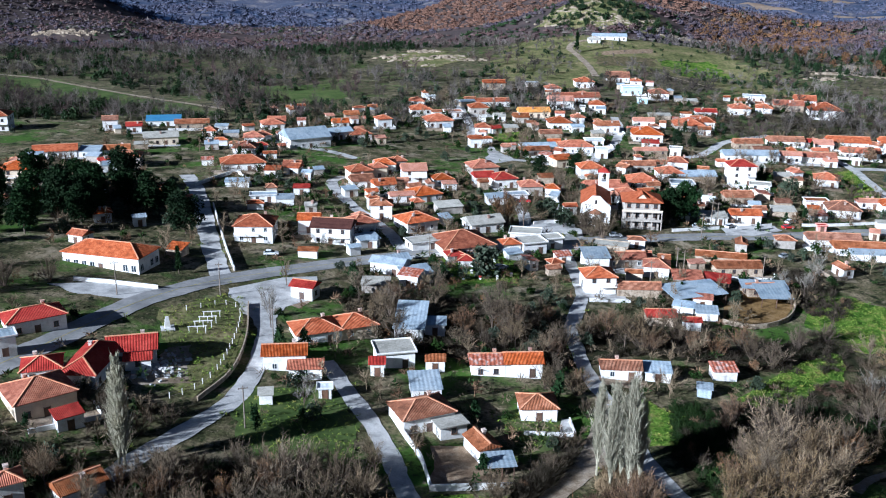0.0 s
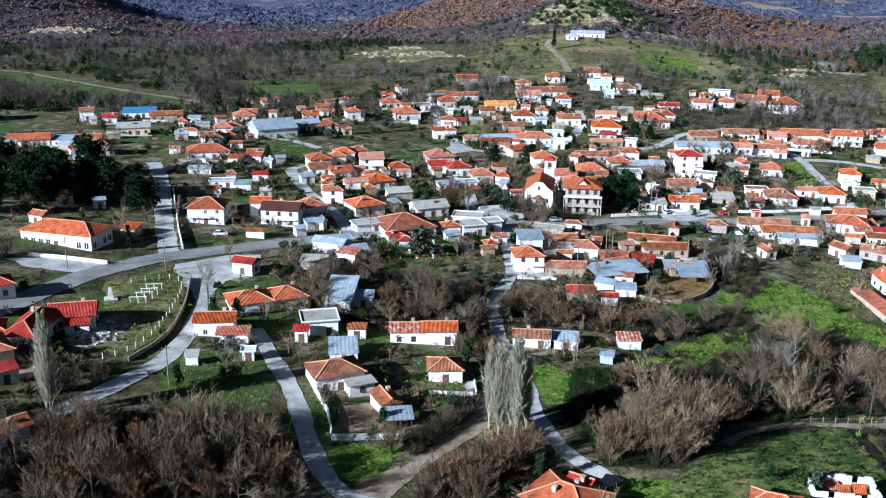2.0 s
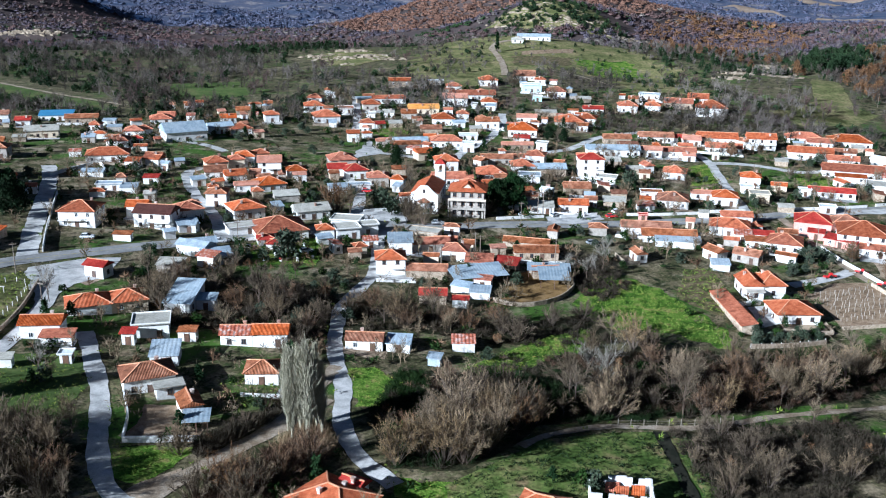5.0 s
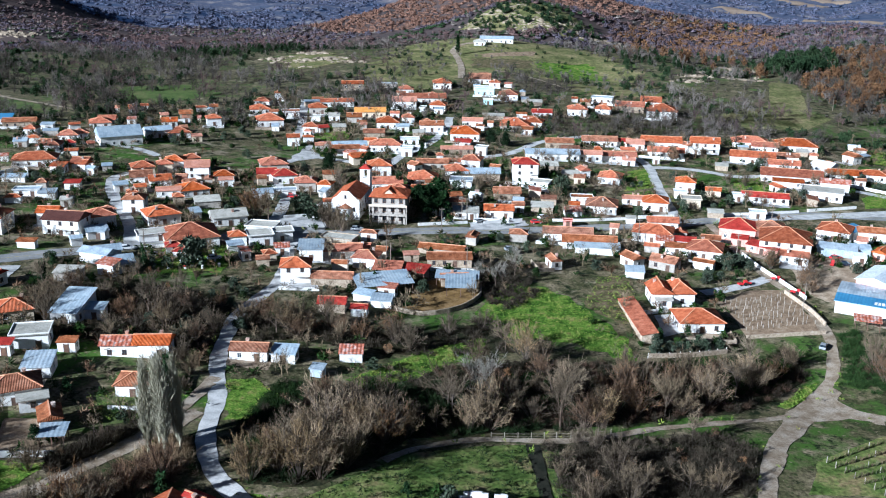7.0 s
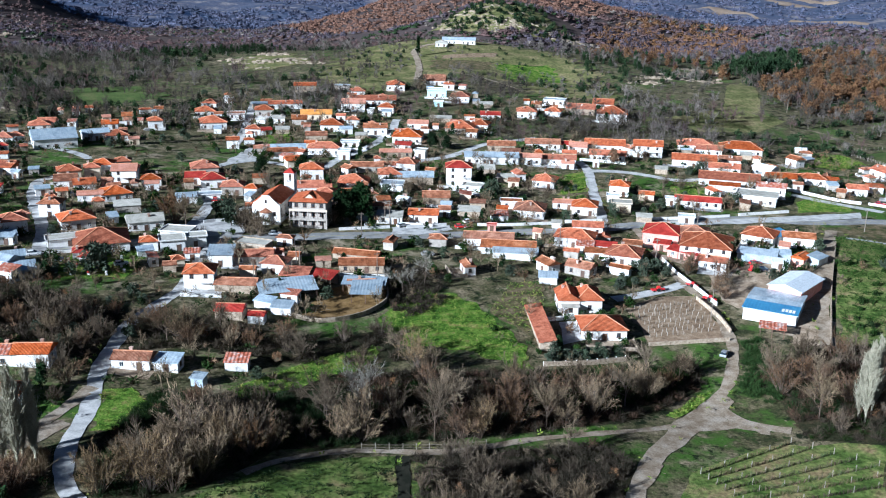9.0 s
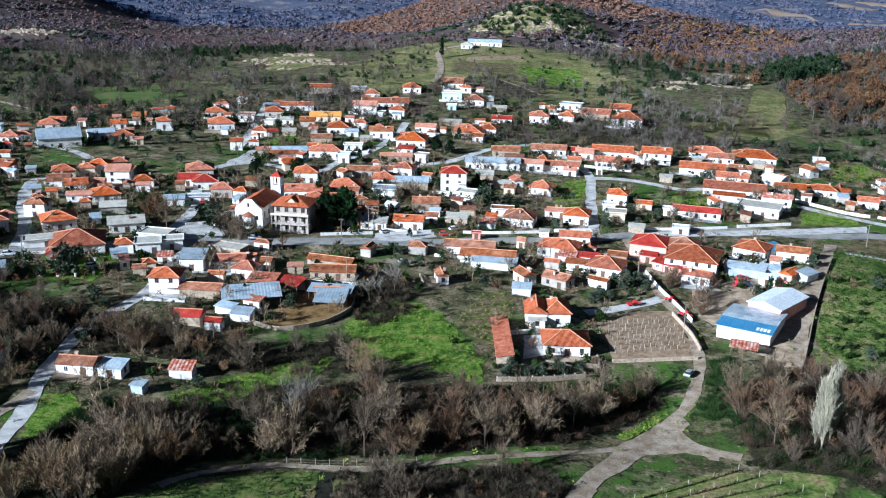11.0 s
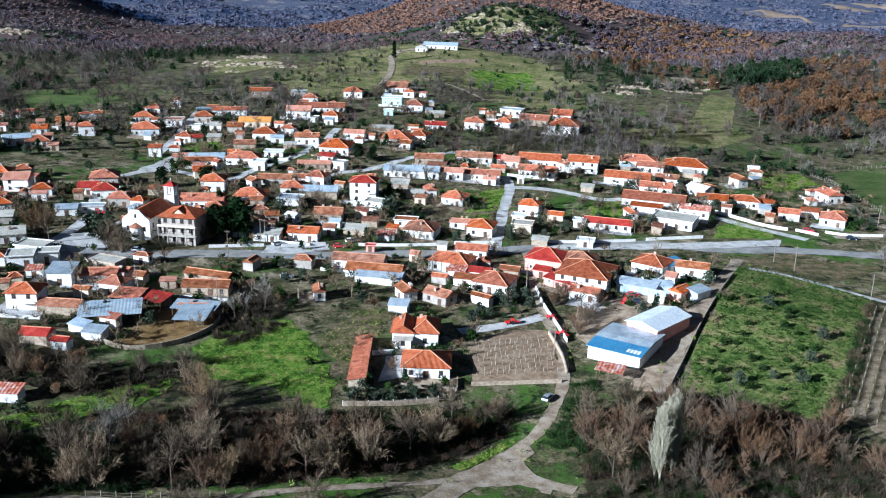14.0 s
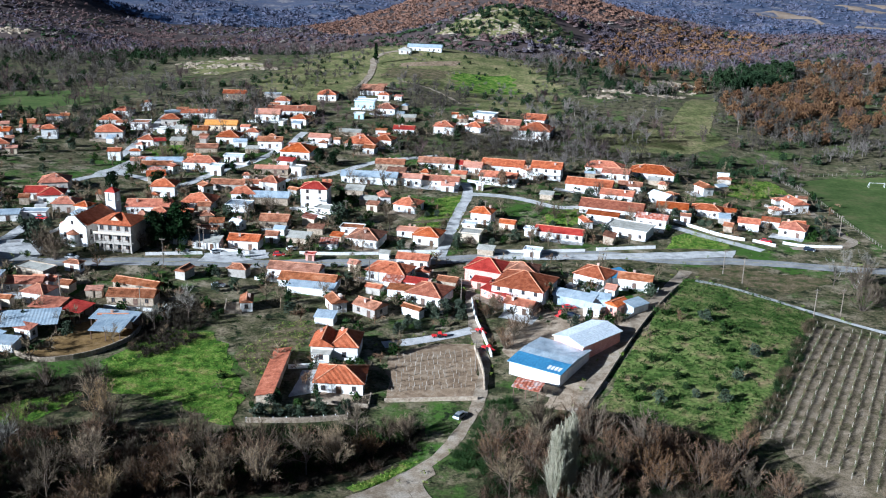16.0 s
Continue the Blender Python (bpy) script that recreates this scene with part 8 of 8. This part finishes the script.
tree("grey", 87.4, 171.9, 1.2)
tree("tan", 95.0, 167.7, 1.2)
tree("grey", 109.9, 168.8, 1.3)
tree("russet", 115.5, 170.9, 1.3)
tree("tan", 119.4, 171.4, 1)
tree("russet", 22.8, 129.4, 1.1)
tree("russet", 19.7, 130.9, 1.2)
tree("tan", 26.6, 131.6, 1.1)
tree("russet", 30.4, 135.5, 1.2)
tree("grey", 17.2, 127.1, 1.2)
tree("grey", 25.1, 126.2, 1.2)
tree("russet", 34.3, 141.6, 1)
tree("grey", 119.3, 152.2, 1.3)
tree("grey", 119.7, 142.0, 1.3)
tree("grey", 112.1, 139.1, 1.2)
tree("tan", 29.1, 184.6, 0.9)
tree("tan", 48.5, 210.5, 1)
tree("grey", 56.2, 214.9, 1.1)
tree("grey", 12.5, 210.8, 1.3)
tree("grey", 17.1, 210.0, 1.2)
tree("russet", 5.9, 212.8, 0.9)
tree("tan", 145.5, 186.1, 1.1)
tree("russet", 123.5, 179.5, 1.2)
tree("tan", 138.4, 180.5, 1.1)
tree("pale", 94.2, 177.0, 0.9)
tree("grey", 101.3, 180.6, 1.2)
tree("tan", 62.3, 159.7, 1.3)
tree("tan", 69.3, 158.0, 1.2)
tree("grey", 66.7, 165.1, 1.3)
tree("grey", 58.6, 157.0, 1.2)

# ---- woods on the hills behind the village ----
WOOD_BROWN = material("brown_wood", [(0.069, 0.0486, 0.0487), (0.113, 0.0729, 0.0663), (0.0877, 0.0702, 0.0708)], 45.0, 1.0, vary=0.16, island=True)
# purple-grey bare woods, with some blue haze mixed into the base colour
WOOD_PURPLE_HAZE = material("dull_purple_haze_wood", [(0.0503, 0.0466, 0.0638), (0.0923, 0.0747, 0.0881), (0.07, 0.0634, 0.0789)], 60.0, 1.0, vary=0.16, island=True)
WOOD_TAN = material("tan_wood", [(0.1025, 0.0589, 0.0446), (0.1708, 0.0981, 0.068), (0.1253, 0.0785, 0.0594)], 50.0, 1.0, vary=0.2, island=True)
WOOD_GREY = material("grey_wood", [(0.1035, 0.0911, 0.08), (0.1863, 0.1628, 0.1408)], 40.0, 1.0, vary=0.3, island=True)
WOOD_DARK = material("evergreen_wood", [(0.0168, 0.0324, 0.0144), (0.036, 0.0576, 0.0228)], 40.0, 1.0, vary=0.3, island=True)
WOOD_RUST = material("rust_wood", [(0.10, 0.056, 0.028), (0.18, 0.10, 0.046)], 40.0, 1.0, vary=0.3, island=True)
WOOD_NEAR = material("dark_slope_wood", [(0.048, 0.042, 0.034), (0.092, 0.078, 0.062)], 30.0, 1.0, vary=0.3, island=True)
# base colour turned blue to carry the haze over the farthest woods
WOOD_FAR_HAZE = material("distant_wood", [(0.0574, 0.0726, 0.1161), (0.0995, 0.0981, 0.1395)], 90.0, 1.0, vary=0.15, island=True)


def brown_hill(x, y):
    return ((x - 165) / 290) ** 2 + ((y - 1570) / 350) ** 2 < 1


def within(poly):
    xs, ys = [p[0] for p in poly], [p[1] for p in poly]

    def draw(n):
        pts = []
        while len(pts) < n:
            x, y = random.uniform(min(xs), max(xs)), random.uniform(min(ys), max(ys))
            if inside(poly, x, y) and clear(x, y, 7.0):
                pts.append((x, y))
        a = np.array(pts)
        return a[:, 0], a[:, 1]
    return draw


def rocks(bm, x, y, size):
    """Broken slabs of bare pale rock breaking out of the slope."""
    for i in range(40):
        a, r = random.uniform(0, 2 * math.pi), size * random.uniform(0, 1) ** 0.9
        px, py, s = x + 1.8 * r * math.cos(a), y + r * math.sin(a), size * random.uniform(0.1, 0.42)
        z = gz(px, py)
        k = [(math.cos(t + random.uniform(-.4, .4)) * s * random.uniform(.7, 1.3), math.sin(t + random.uniform(-.4, .4)) * s * random.uniform(.6, 1.1)) for t in (0, 1.05, 2.1, 3.14, 4.2, 5.2)]
        top = [(px + u * .55, py + v * .5 + s * .15, z + s * random.uniform(.05, .32)) for u, v in k]
        solid(bm, [(px + u, py + v, z - 2.0) for u, v in k], top)


def crowns(name, n, where, mat, size, label, tall=0.34):
    """Far woods: lumpy broken crowns that stand side by side, each with stray twigs, as one mesh."""
    x, y = where(n)
    n = len(x)
    s = size * rng.uniform(0.55, 1.3, (n, 1, 1))
    rings = [(0.0, 1.0, 1), (0.55, 0.8, 6), (0.95, 0.36, 8), (0.62, -0.12, 8)]
    v = np.array([(r * math.cos(2 * math.pi * (k + 0.3 * i) / m), r * math.sin(2 * math.pi * (k + 0.3 * i) / m), z) for i, (r, z, m) in enumerate(rings) for k in range(m)])
    f = [(0, 1 + k, 1 + (k + 1) % 6) for k in range(6)]
    for k in range(8):
        a, b = 7 + k, 7 + (k + 1) % 8
        f += [(1 + k * 6 // 8, a, b), (a, a + 8, b), (b, a + 8, b + 8)]
        if k * 6 // 8 != ((k + 1) % 8) * 6 // 8:
            f.append((1 + k * 6 // 8, b, 1 + ((k + 1) % 8) * 6 // 8))
    v = v[None] * (1 + rng.normal(0, 0.2, (n, len(v), 1))) + rng.normal(0, 0.07, (n, len(v), 3))
    base = np.stack([x, y, ground(x, y)], -1)[:, None]
    v = base + v * s * [0.5, 0.5, 0.65 * tall] + s * [0, 0, 0.14]
    faces = (np.arange(n)[:, None, None] * v.shape[1] + np.array(f)[None]).reshape(-1, 3)
    per = 15
    d = rng.normal(0, 1, (n, per, 3))
    d[..., 2] = np.abs(d[..., 2])
    d /= np.linalg.norm(d, axis=2, keepdims=True)
    p = base + d * s * 0.3 + s * [0, 0, 0.12]
    q = (d + rng.normal(0, 0.3, d.shape)) * s * rng.uniform(0.2, 0.42, (n, per, 1))
    me = mesh_of(name, [(v.reshape(-1, 3), faces), blades(p.reshape(-1, 3), q.reshape(-1, 3), np.broadcast_to(s * 0.085, (n, per, 1)).reshape(-1))], mat)
    me.polygons.foreach_set("use_smooth", [True] * len(me.polygons))
    return tagged(new(name, me), label, "wood", kind="stuff")


def slim_tree(h, n1, n2, n3, spread, up, w):
    """A leafless tree seen from far off, stem and twigs as slim blades."""
    p0, d0, l0 = np.zeros((1, 3)), np.array([[0, 0, 1.0]]), np.array([h * 0.55])
    p1, d1, l1 = fork(p0, d0, l0, n1, spread, up, 0.25, (0.6, 1.0))
    p2, d2, l2 = fork(p1, d1, l1, n2, spread * 0.8, up * 0.7, 0.25)
    p3, d3, l3 = fork(p2, d2, l2, n3, spread * 0.8, up * 0.5, 0.1, (0.5, 0.9))
    return [prisms(p0 - [[0, 0, 0.6]], p0 + d0 * l0[:, None], np.array([w * 2.2]), np.array([w]), 4)] + [
        blades(p, d * l[:, None], np.full(len(p), k)) for p, d, l, k in ((p1, d1, l1, w * 1.5), (p2, d2, l2, w), (p3, d3, l3, w * 0.8))]


def leaf_tree(h, radius, blobs, per, size, cone=False):
    """A tree in leaf seen from far off: uneven clumps of leaf blades round a stem."""
    k = (np.arange(blobs) + rng.uniform(size=blobs)) / blobs
    out = radius * ((1.02 - k) if cone else np.sqrt(np.maximum(0.05, 1 - (2 * k - 1) ** 2))) * rng.uniform(0.3, 0.95, blobs)
    a = rng.uniform(0, 2 * math.pi, blobs)
    c = np.stack([out * np.cos(a), out * np.sin(a), h * (0.2 + 0.72 * k)], 1)[:, None]
    d = rng.normal(size=(blobs, per, 3))
    d /= np.linalg.norm(d, axis=2, keepdims=True)
    p = c + d * radius * rng.uniform(0.2, 0.42, (blobs, 1, 1))
    q = (d + rng.normal(0, 0.4, d.shape)) * size
    return [prisms(np.array([[0, 0, -0.6]]), np.array([[0, 0, h * 0.8]]), np.array([0.2]), np.array([0.06]), 4), blades(p.reshape(-1, 3), q.reshape(-1, 3), np.full(blobs * per, size * 0.5))]


def as_triangles(chunks):
    vs, fs, o = [], [], 0
    for v, f in chunks:
        f = f if f.shape[1] == 3 else np.concatenate([f[:, [0, 1, 2]], f[:, [0, 2, 3]]])
        vs.append(v), fs.append(f + o)
        o += len(v)
    return np.concatenate(vs), np.concatenate(fs)


FAR_GREY = [as_triangles(slim_tree(h, 8, 4, 6, 0.6, 0.3, 0.09)) for h in (7.5, 8.5, 6.5)]
FAR_BUSH = [as_triangles(slim_tree(h, 9, 4, 5, 0.9, 0.25, 0.075)) for h in (3.4, 4.0)]
FAR_OAK = [as_triangles(leaf_tree(h, 3.0, 16, 24, 0.75)) for h in (7.0, 8.5)]
FAR_PINE = [as_triangles(leaf_tree(h, 2.4, 16, 26, 0.7, True)) for h in (8.0, 9.5)]
FAR_SHRUB = [as_triangles(leaf_tree(h, 1.7, 9, 20, 0.6)) for h in (2.6, 3.4)]


def plant(name, xs, ys, kinds, mat, label, size=1.0):
    """Trees of one kind at these places, further off, as one mesh."""
    chunks = []
    for x, y, z in zip(xs, ys, ground(xs, ys)):
        v, f = kinds[rng.integers(len(kinds))]
        a, s = rng.uniform(0, 2 * math.pi), size * rng.uniform(0.6, 1.25)
        m = np.array([[math.cos(a), math.sin(a), 0], [-math.sin(a), math.cos(a), 0], [0, 0, rng.uniform(0.85, 1.1)]]) * s
        chunks.append((v @ m + [x, y, z], f))
    return tagged(new(name, mesh_of(name, chunks, mat)), label, "wood", kind="stuff")


def copse(name, poly, n, kinds, mat, label, size=1.0, gap=0.0):
    """Trees standing close together over an outline, thinning out at random."""
    xs, ys = within(poly)(n)
    if gap:
        keep = wave(xs, ys, gap, 1.3) > -0.2
        xs, ys = xs[keep], ys[keep]
    return plant(name, xs, ys, kinds, mat, label, size)


# what stays open among the trees of the slopes: hilltop, pastures, ploughed strip, meadows
OPEN = [[(60, 560), (75, 640), (92, 735), (120, 790), (170, 760), (215, 690), (200, 640), (160, 610), (130, 650), (100, 600)],
        [(274, 544), (303, 555), (335, 715), (312, 715)], [(-285, 631), (-239, 626), (-112, 506), (-112, 477), (-159, 494), (-231, 553), (-254, 561)],
        [(-110, 560), (-60, 560), (-50, 520), (-90, 510)], [(-60, 640), (20, 640), (10, 735), (-45, 735)], [(230, 500), (292, 545), (330, 520), (285, 505)],
        [(330, 485), (355, 501), (428, 494), (377, 362), (334, 359)], [(290, 430), (300, 470), (322, 480), (322, 450)]]


def slopes(n, low, seed, scale, x0=-420, x1=620, y0=455, y1=960):
    """Places on the slopes behind the village, in drifts of this size, clear of the open ground and the houses."""
    xs, ys = [], []
    while len(xs) < n:
        y = math.exp(random.uniform(math.log(y0), math.log(y1)))
        x = 110 + random.uniform(-0.76, 0.64) * y
        if x < x0 or x > x1 or wave(x, y, scale, seed) < low or any(inside(p, x, y) for p in OPEN) or not clear(x, y, 8.0):
            continue
        xs.append(x), ys.append(y)
    return np.array(xs), np.array(ys)


def rock_hump(x, y):
    return ((x - 185) / 90) ** 2 + ((y - 1118) / 52) ** 2 < 1


def behind(x, y):
    """The wooded country that falls away behind the village's hill."""
    return ~brown_hill(x, y) & ~rock_hump(x, y) & ((y > 950) | (np.abs(x - 120) > 190)) & (np.hypot(x + 480, y - 1250) > 42)


# woods of the falling country, the round hill and the distance
crowns("brown_wood", 8500, spread(-1150, 1350, 860, 2050, lambda x, y: behind(x, y) & (wave(x, y, 95, 0.4) > -0.35)), WOOD_BROWN, 7.0, "bare brown woods covering the falling country")
crowns("dusk_wood", 8000, spread(-1150, 1350, 880, 2050, lambda x, y: behind(x, y) & (wave(x, y, 110, 1.9) > -0.3)), WOOD_PURPLE_HAZE, 7.0, "dull purple leafless woods covering the hills, some haze in their colour")
crowns("grey_wood", 1500, spread(-1150, 1350, 840, 2050, lambda x, y: behind(x, y) & (wave(x, y, 70, 2.6) > 0.2)), WOOD_GREY, 7.0, "grey leafless woods in the hollows")
crowns("evergreen_wood", 2600, spread(-1150, 1350, 820, 2050, lambda x, y: behind(x, y) & (wave(x, y, 80, 3.1) > 0.35)), WOOD_DARK, 6.0, "dark evergreens among the bare woods")
crowns("oak_wood", 4200, spread(-300, 900, 1200, 1950, brown_hill), WOOD_TAN, 7.0, "dry tan oak wood covering the round hill")
crowns("oak_wood", 500, within([(271, 1111), (300, 960), (395, 1000), (500, 1150), (480, 1330), (345, 1281)]), WOOD_RUST, 7.5, "oaks holding rusty leaves beside the rocks")
crowns("distant_wood", 7000, spread(-2000, 2600, 2000, 3900, lambda x, y: (wave(x, y, 210, 0.9) > -0.45) & np.all([((x - fx) / fw) ** 2 + ((y - fy) / fd) ** 2 > 1.1 for fx, fy, fw, fd in FAR_FIELDS], axis=0)), WOOD_FAR_HAZE, 15.0, "woods in the distance, blue haze put into their colour", 0.3)
copse("rock_pines", [(100, 1090), (125, 1165), (185, 1195), (230, 1165), (275, 1070), (200, 1050)], 170, FAR_SHRUB, WOOD_DARK, "dark evergreens dotted over the rocks", 1.5)
copse("rock_pines", [(-157, 820), (-120, 860), (-30, 850), (0, 765), (-30, 725), (-80, 735)], 150, FAR_PINE, WOOD_DARK, "dark pines above the pale gully", 0.7)
copse("pine_clump", [(338, 745), (352, 800), (380, 850), (424, 850), (410, 793), (383, 742), (345, 714)], 260, FAR_PINE, WOOD_DARK, "dense dark green pine clump on the slope", 1.15)
copse("rust_oaks", [(335, 691), (312, 570), (360, 578), (440, 600), (508, 850), (446, 900), (415, 790)], 150, FAR_OAK, WOOD_RUST, "oaks holding rusty leaves on the slope", 1.0)
plant("slope_trees", *slopes(1100, 0.15, 0.7, 31), FAR_GREY, WOOD_GREY, "grey leafless trees on the slopes behind the village", 0.85)
plant("slope_trees", *slopes(1000, 0.0, 2.1, 37), FAR_GREY, WOOD_NEAR, "dark leafless trees on the slopes behind the village", 0.85)
plant("slope_trees", *slopes(420, 0.5, 1.4, 29), FAR_GREY, WOOD_BROWN, "brown leafless trees on the slopes behind the village", 0.8)
plant("slope_bushes", *slopes(900, -0.1, 0.7, 31), FAR_BUSH, WOOD_NEAR, "dark leafless bushes under the slope's trees", 0.9)
plant("slope_bushes", *slopes(700, -0.5, 2.9, 24), FAR_BUSH, WOOD_GREY, "grey leafless bushes on the slopes", 0.8)
plant("slope_evergreens", *slopes(900, 0.25, 3.3, 27), FAR_SHRUB, WOOD_DARK, "dark green bushes on the slopes behind the village", 1.1)
plant("slope_trees", *slopes(560, -0.6, 1.1, 40, x1=-60), FAR_GREY, WOOD_NEAR, "dark leafless trees west of the village", 0.9)
plant("slope_evergreens", *slopes(540, -0.5, 2.7, 34, x1=-80), FAR_SHRUB, WOOD_DARK, "dark evergreens west of the village", 1.4)
plant("rust_oaks", *slopes(130, 0.1, 1.9, 33, x0=325, y0=560), FAR_OAK, WOOD_RUST, "oaks holding rusty leaves on the eastern slope", 0.95)
plant("slope_trees", *slopes(420, -0.8, 0.2, 30, x0=325, y0=540), FAR_GREY, WOOD_NEAR, "leafless trees among the rusty oaks", 0.95)
plant("rust_oaks", *slopes(70, 0.0, 0.5, 33, x0=225, x1=330, y0=720), FAR_OAK, WOOD_RUST, "oaks holding rusty leaves above the gully", 0.9)
plant("slope_evergreens", *slopes(170, -0.3, 1.5, 33, x0=215, x1=335, y0=650), FAR_PINE, WOOD_DARK, "dark evergreens of the gully", 0.65)
copse("hill_scrub", [(23, 590), (50, 800), (150, 830), (233, 760), (225, 640), (213, 569), (171, 600), (113, 662), (75, 620)], 420, FAR_BUSH, WOOD_GREY, "grey bushes on the open hill", 0.7, 26)
copse("hill_scrub", [(23, 590), (50, 800), (150, 830), (233, 760), (225, 640), (213, 569), (171, 600), (113, 662), (75, 620)], 160, FAR_SHRUB, WOOD_DARK, "dark green scrub on the open hill", 0.7, 30)

# bare rock on the hill and in the gullies
bare_rock = bmesh.new()
rocks(bare_rock, 122, 1112, 11)
rocks(bare_rock, 140, 1140, 12)
rocks(bare_rock, 155, 1108, 12)
rocks(bare_rock, 175, 1092, 13)
rocks(bare_rock, 196, 1088, 12)
rocks(bare_rock, 214, 1078, 13)
rocks(bare_rock, 238, 1066, 13)
rocks(bare_rock, 256, 1062, 14)
rocks(bare_rock, 270, 1072, 13)
rocks(bare_rock, 205, 1120, 9)
rocks(bare_rock, 170, 1150, 9)
rocks(bare_rock, 248, 1082, 11)
rocks(bare_rock, 228, 1100, 10)
rocks(bare_rock, 185, 1070, 13)
rocks(bare_rock, 160, 1128, 10)
rocks(bare_rock, 135, 1096, 12)
rocks(bare_rock, -35, 707, 9)
rocks(bare_rock, -20, 689, 10.5)
rocks(bare_rock, -14, 733, 10.5)
rocks(bare_rock, 4, 694, 12)
rocks(bare_rock, 16, 681, 9)
rocks(bare_rock, -10, 660, 7.5)
rocks(bare_rock, 252, 638, 9)
rocks(bare_rock, 264, 660, 10.5)
rocks(bare_rock, 283, 695, 12)
rocks(bare_rock, 300, 722, 12)
rocks(bare_rock, 315, 744, 9)
rocks(bare_rock, -495, 1262, 15)
rocks(bare_rock, -478, 1256, 17)
rocks(bare_rock, -460, 1262, 14)
rocks(bare_rock, -483, 1270, 15)
rocks(bare_rock, -505, 1270, 12)
rocks(bare_rock, 292, 650, 8)
rocks(bare_rock, 318, 745, 9)
rubble = bmesh.new()
for i in range(120):
    px, py, k = random.gauss(-56.5, 2.6), random.gauss(180.5, 3.4), random.uniform(0.25, 0.8)
    pz = gz(px, py)
    ring = [(px + k * math.cos(t + random.uniform(-.3, .3)) * random.uniform(.7, 1.2), py + k * math.sin(t + random.uniform(-.3, .3)) * random.uniform(.7, 1.2)) for t in (0, 1.3, 2.5, 3.8, 5.0)]
    solid(rubble, [(a, b, pz - 0.2) for a, b in ring], [(px + 0.7 * (a - px), py + 0.7 * (b - py), pz + k * random.uniform(.4, 1.0)) for a, b in ring])
tagged(part("rubble_heap", rubble, CONCRETE, None), "heap of pale broken stone and concrete blocks in a yard", "rubble", kind="stuff")
tagged(part("bare_rock", bare_rock, ROCK, None), "pale broken rock breaking out of the hillside", "rock", kind="stuff")
garden_planting(330)
NEAR = [(x, y) for x, y in BUILT if y < 560]


def garden_growth(name, n, mat, h, label, per, slim=0.05):
    """Weeds, hedges and pruned stems round the houses, too many to count."""
    c = np.array([random.choice(NEAR) for _ in range(n)])
    a, r = rng.uniform(0, 2 * math.pi, n), rng.uniform(5.5, 15, n)
    x, y = c[:, 0] + r * np.cos(a), c[:, 1] + r * np.sin(a)
    keep = [clear(px, py, 5.6) and not on_lane(px, py, 0.5) for px, py in zip(x, y)]
    x, y = x[keep], y[keep]
    far_wood(name, len(x), lambda k: (x, y), mat, h, label, per, slim)


def garden_trees(n, kinds, mat, label, size):
    c = np.array([random.choice(NEAR) for _ in range(n)])
    a, r = rng.uniform(0, 2 * math.pi, n), rng.uniform(6.5, 14, n)
    x, y = c[:, 0] + r * np.cos(a), c[:, 1] + r * np.sin(a)
    keep = [clear(px, py, 6.2) and not on_lane(px, py, 1.0) for px, py in zip(x, y)]
    plant("garden_trees", x[keep], y[keep], kinds, mat, label, size)


garden_trees(900, FAR_GREY, TWIG, "leafless garden trees between the houses", 0.62)
garden_trees(380, FAR_BUSH, TWIG_R, "russet leafless bushes between the houses", 0.9)
garden_trees(420, FAR_SHRUB, LEAF, "evergreen bushes between the houses", 0.85)
garden_trees(160, FAR_PINE, PINE, "dark conifers between the houses", 0.6)
garden_growth("garden_hedges", 1700, LEAF, 1.9, "green hedges and weeds round the houses", 30, 0.09)
garden_growth("garden_brush", 1900, TWIG, 2.2, "bare brush and pruned stems round the houses", 34, 0.045)
garden_growth("garden_brush", 800, TWIG_R, 2.0, "tan dry brush and hedges round the houses", 30, 0.06)


def tufts(name, poly, n, mat, h, label, per=9):
    xs, ys = [p[0] for p in poly], [p[1] for p in poly]
    pts = []
    while len(pts) < n:
        x, y = random.uniform(min(xs), max(xs)), random.uniform(min(ys), max(ys))
        if inside(poly, x, y):
            pts.append((x, y))
    a = np.array(pts)
    far_wood(name, n, lambda k: (a[:, 0], a[:, 1]), mat, h, label, per, 0.16)


verge = []
for lx, ly, lw in LANES[::2]:
    if ly < 440:
        a = rng.uniform(0, 2 * math.pi)
        vx, vy = lx + (lw + 0.5) * math.cos(a), ly + (lw + 0.5) * math.sin(a)
        if not on_lane(vx, vy, 0.1) and clear(vx, vy, 4.0):
            verge.append((vx, vy))
verge = np.array(verge)
far_wood("verge_weeds", len(verge), lambda k: (verge[:, 0], verge[:, 1]), MEADOW_TUFT, 1.1, "weeds and grass along the edges of the lanes", 16, 0.1)
for poly in [p for p in KEPT if max(q[1] for q in p) < 520]:
    w, d = max(p[0] for p in poly) - min(p[0] for p in poly), max(p[1] for p in poly) - min(p[1] for p in poly)
    if poly in FIELDS:
        tufts("crop_tufts", poly, int(min(4500, w * d * 0.35)), LEAF, 0.75, "tufts of taller growth and weeds in the field")
    elif poly in MEADOWS and w * d < 4000:
        tufts("grass_tufts", poly, int(min(2500, w * d * 0.5)), MEADOW_TUFT, 0.55, "uneven tufts of grass in the meadow")
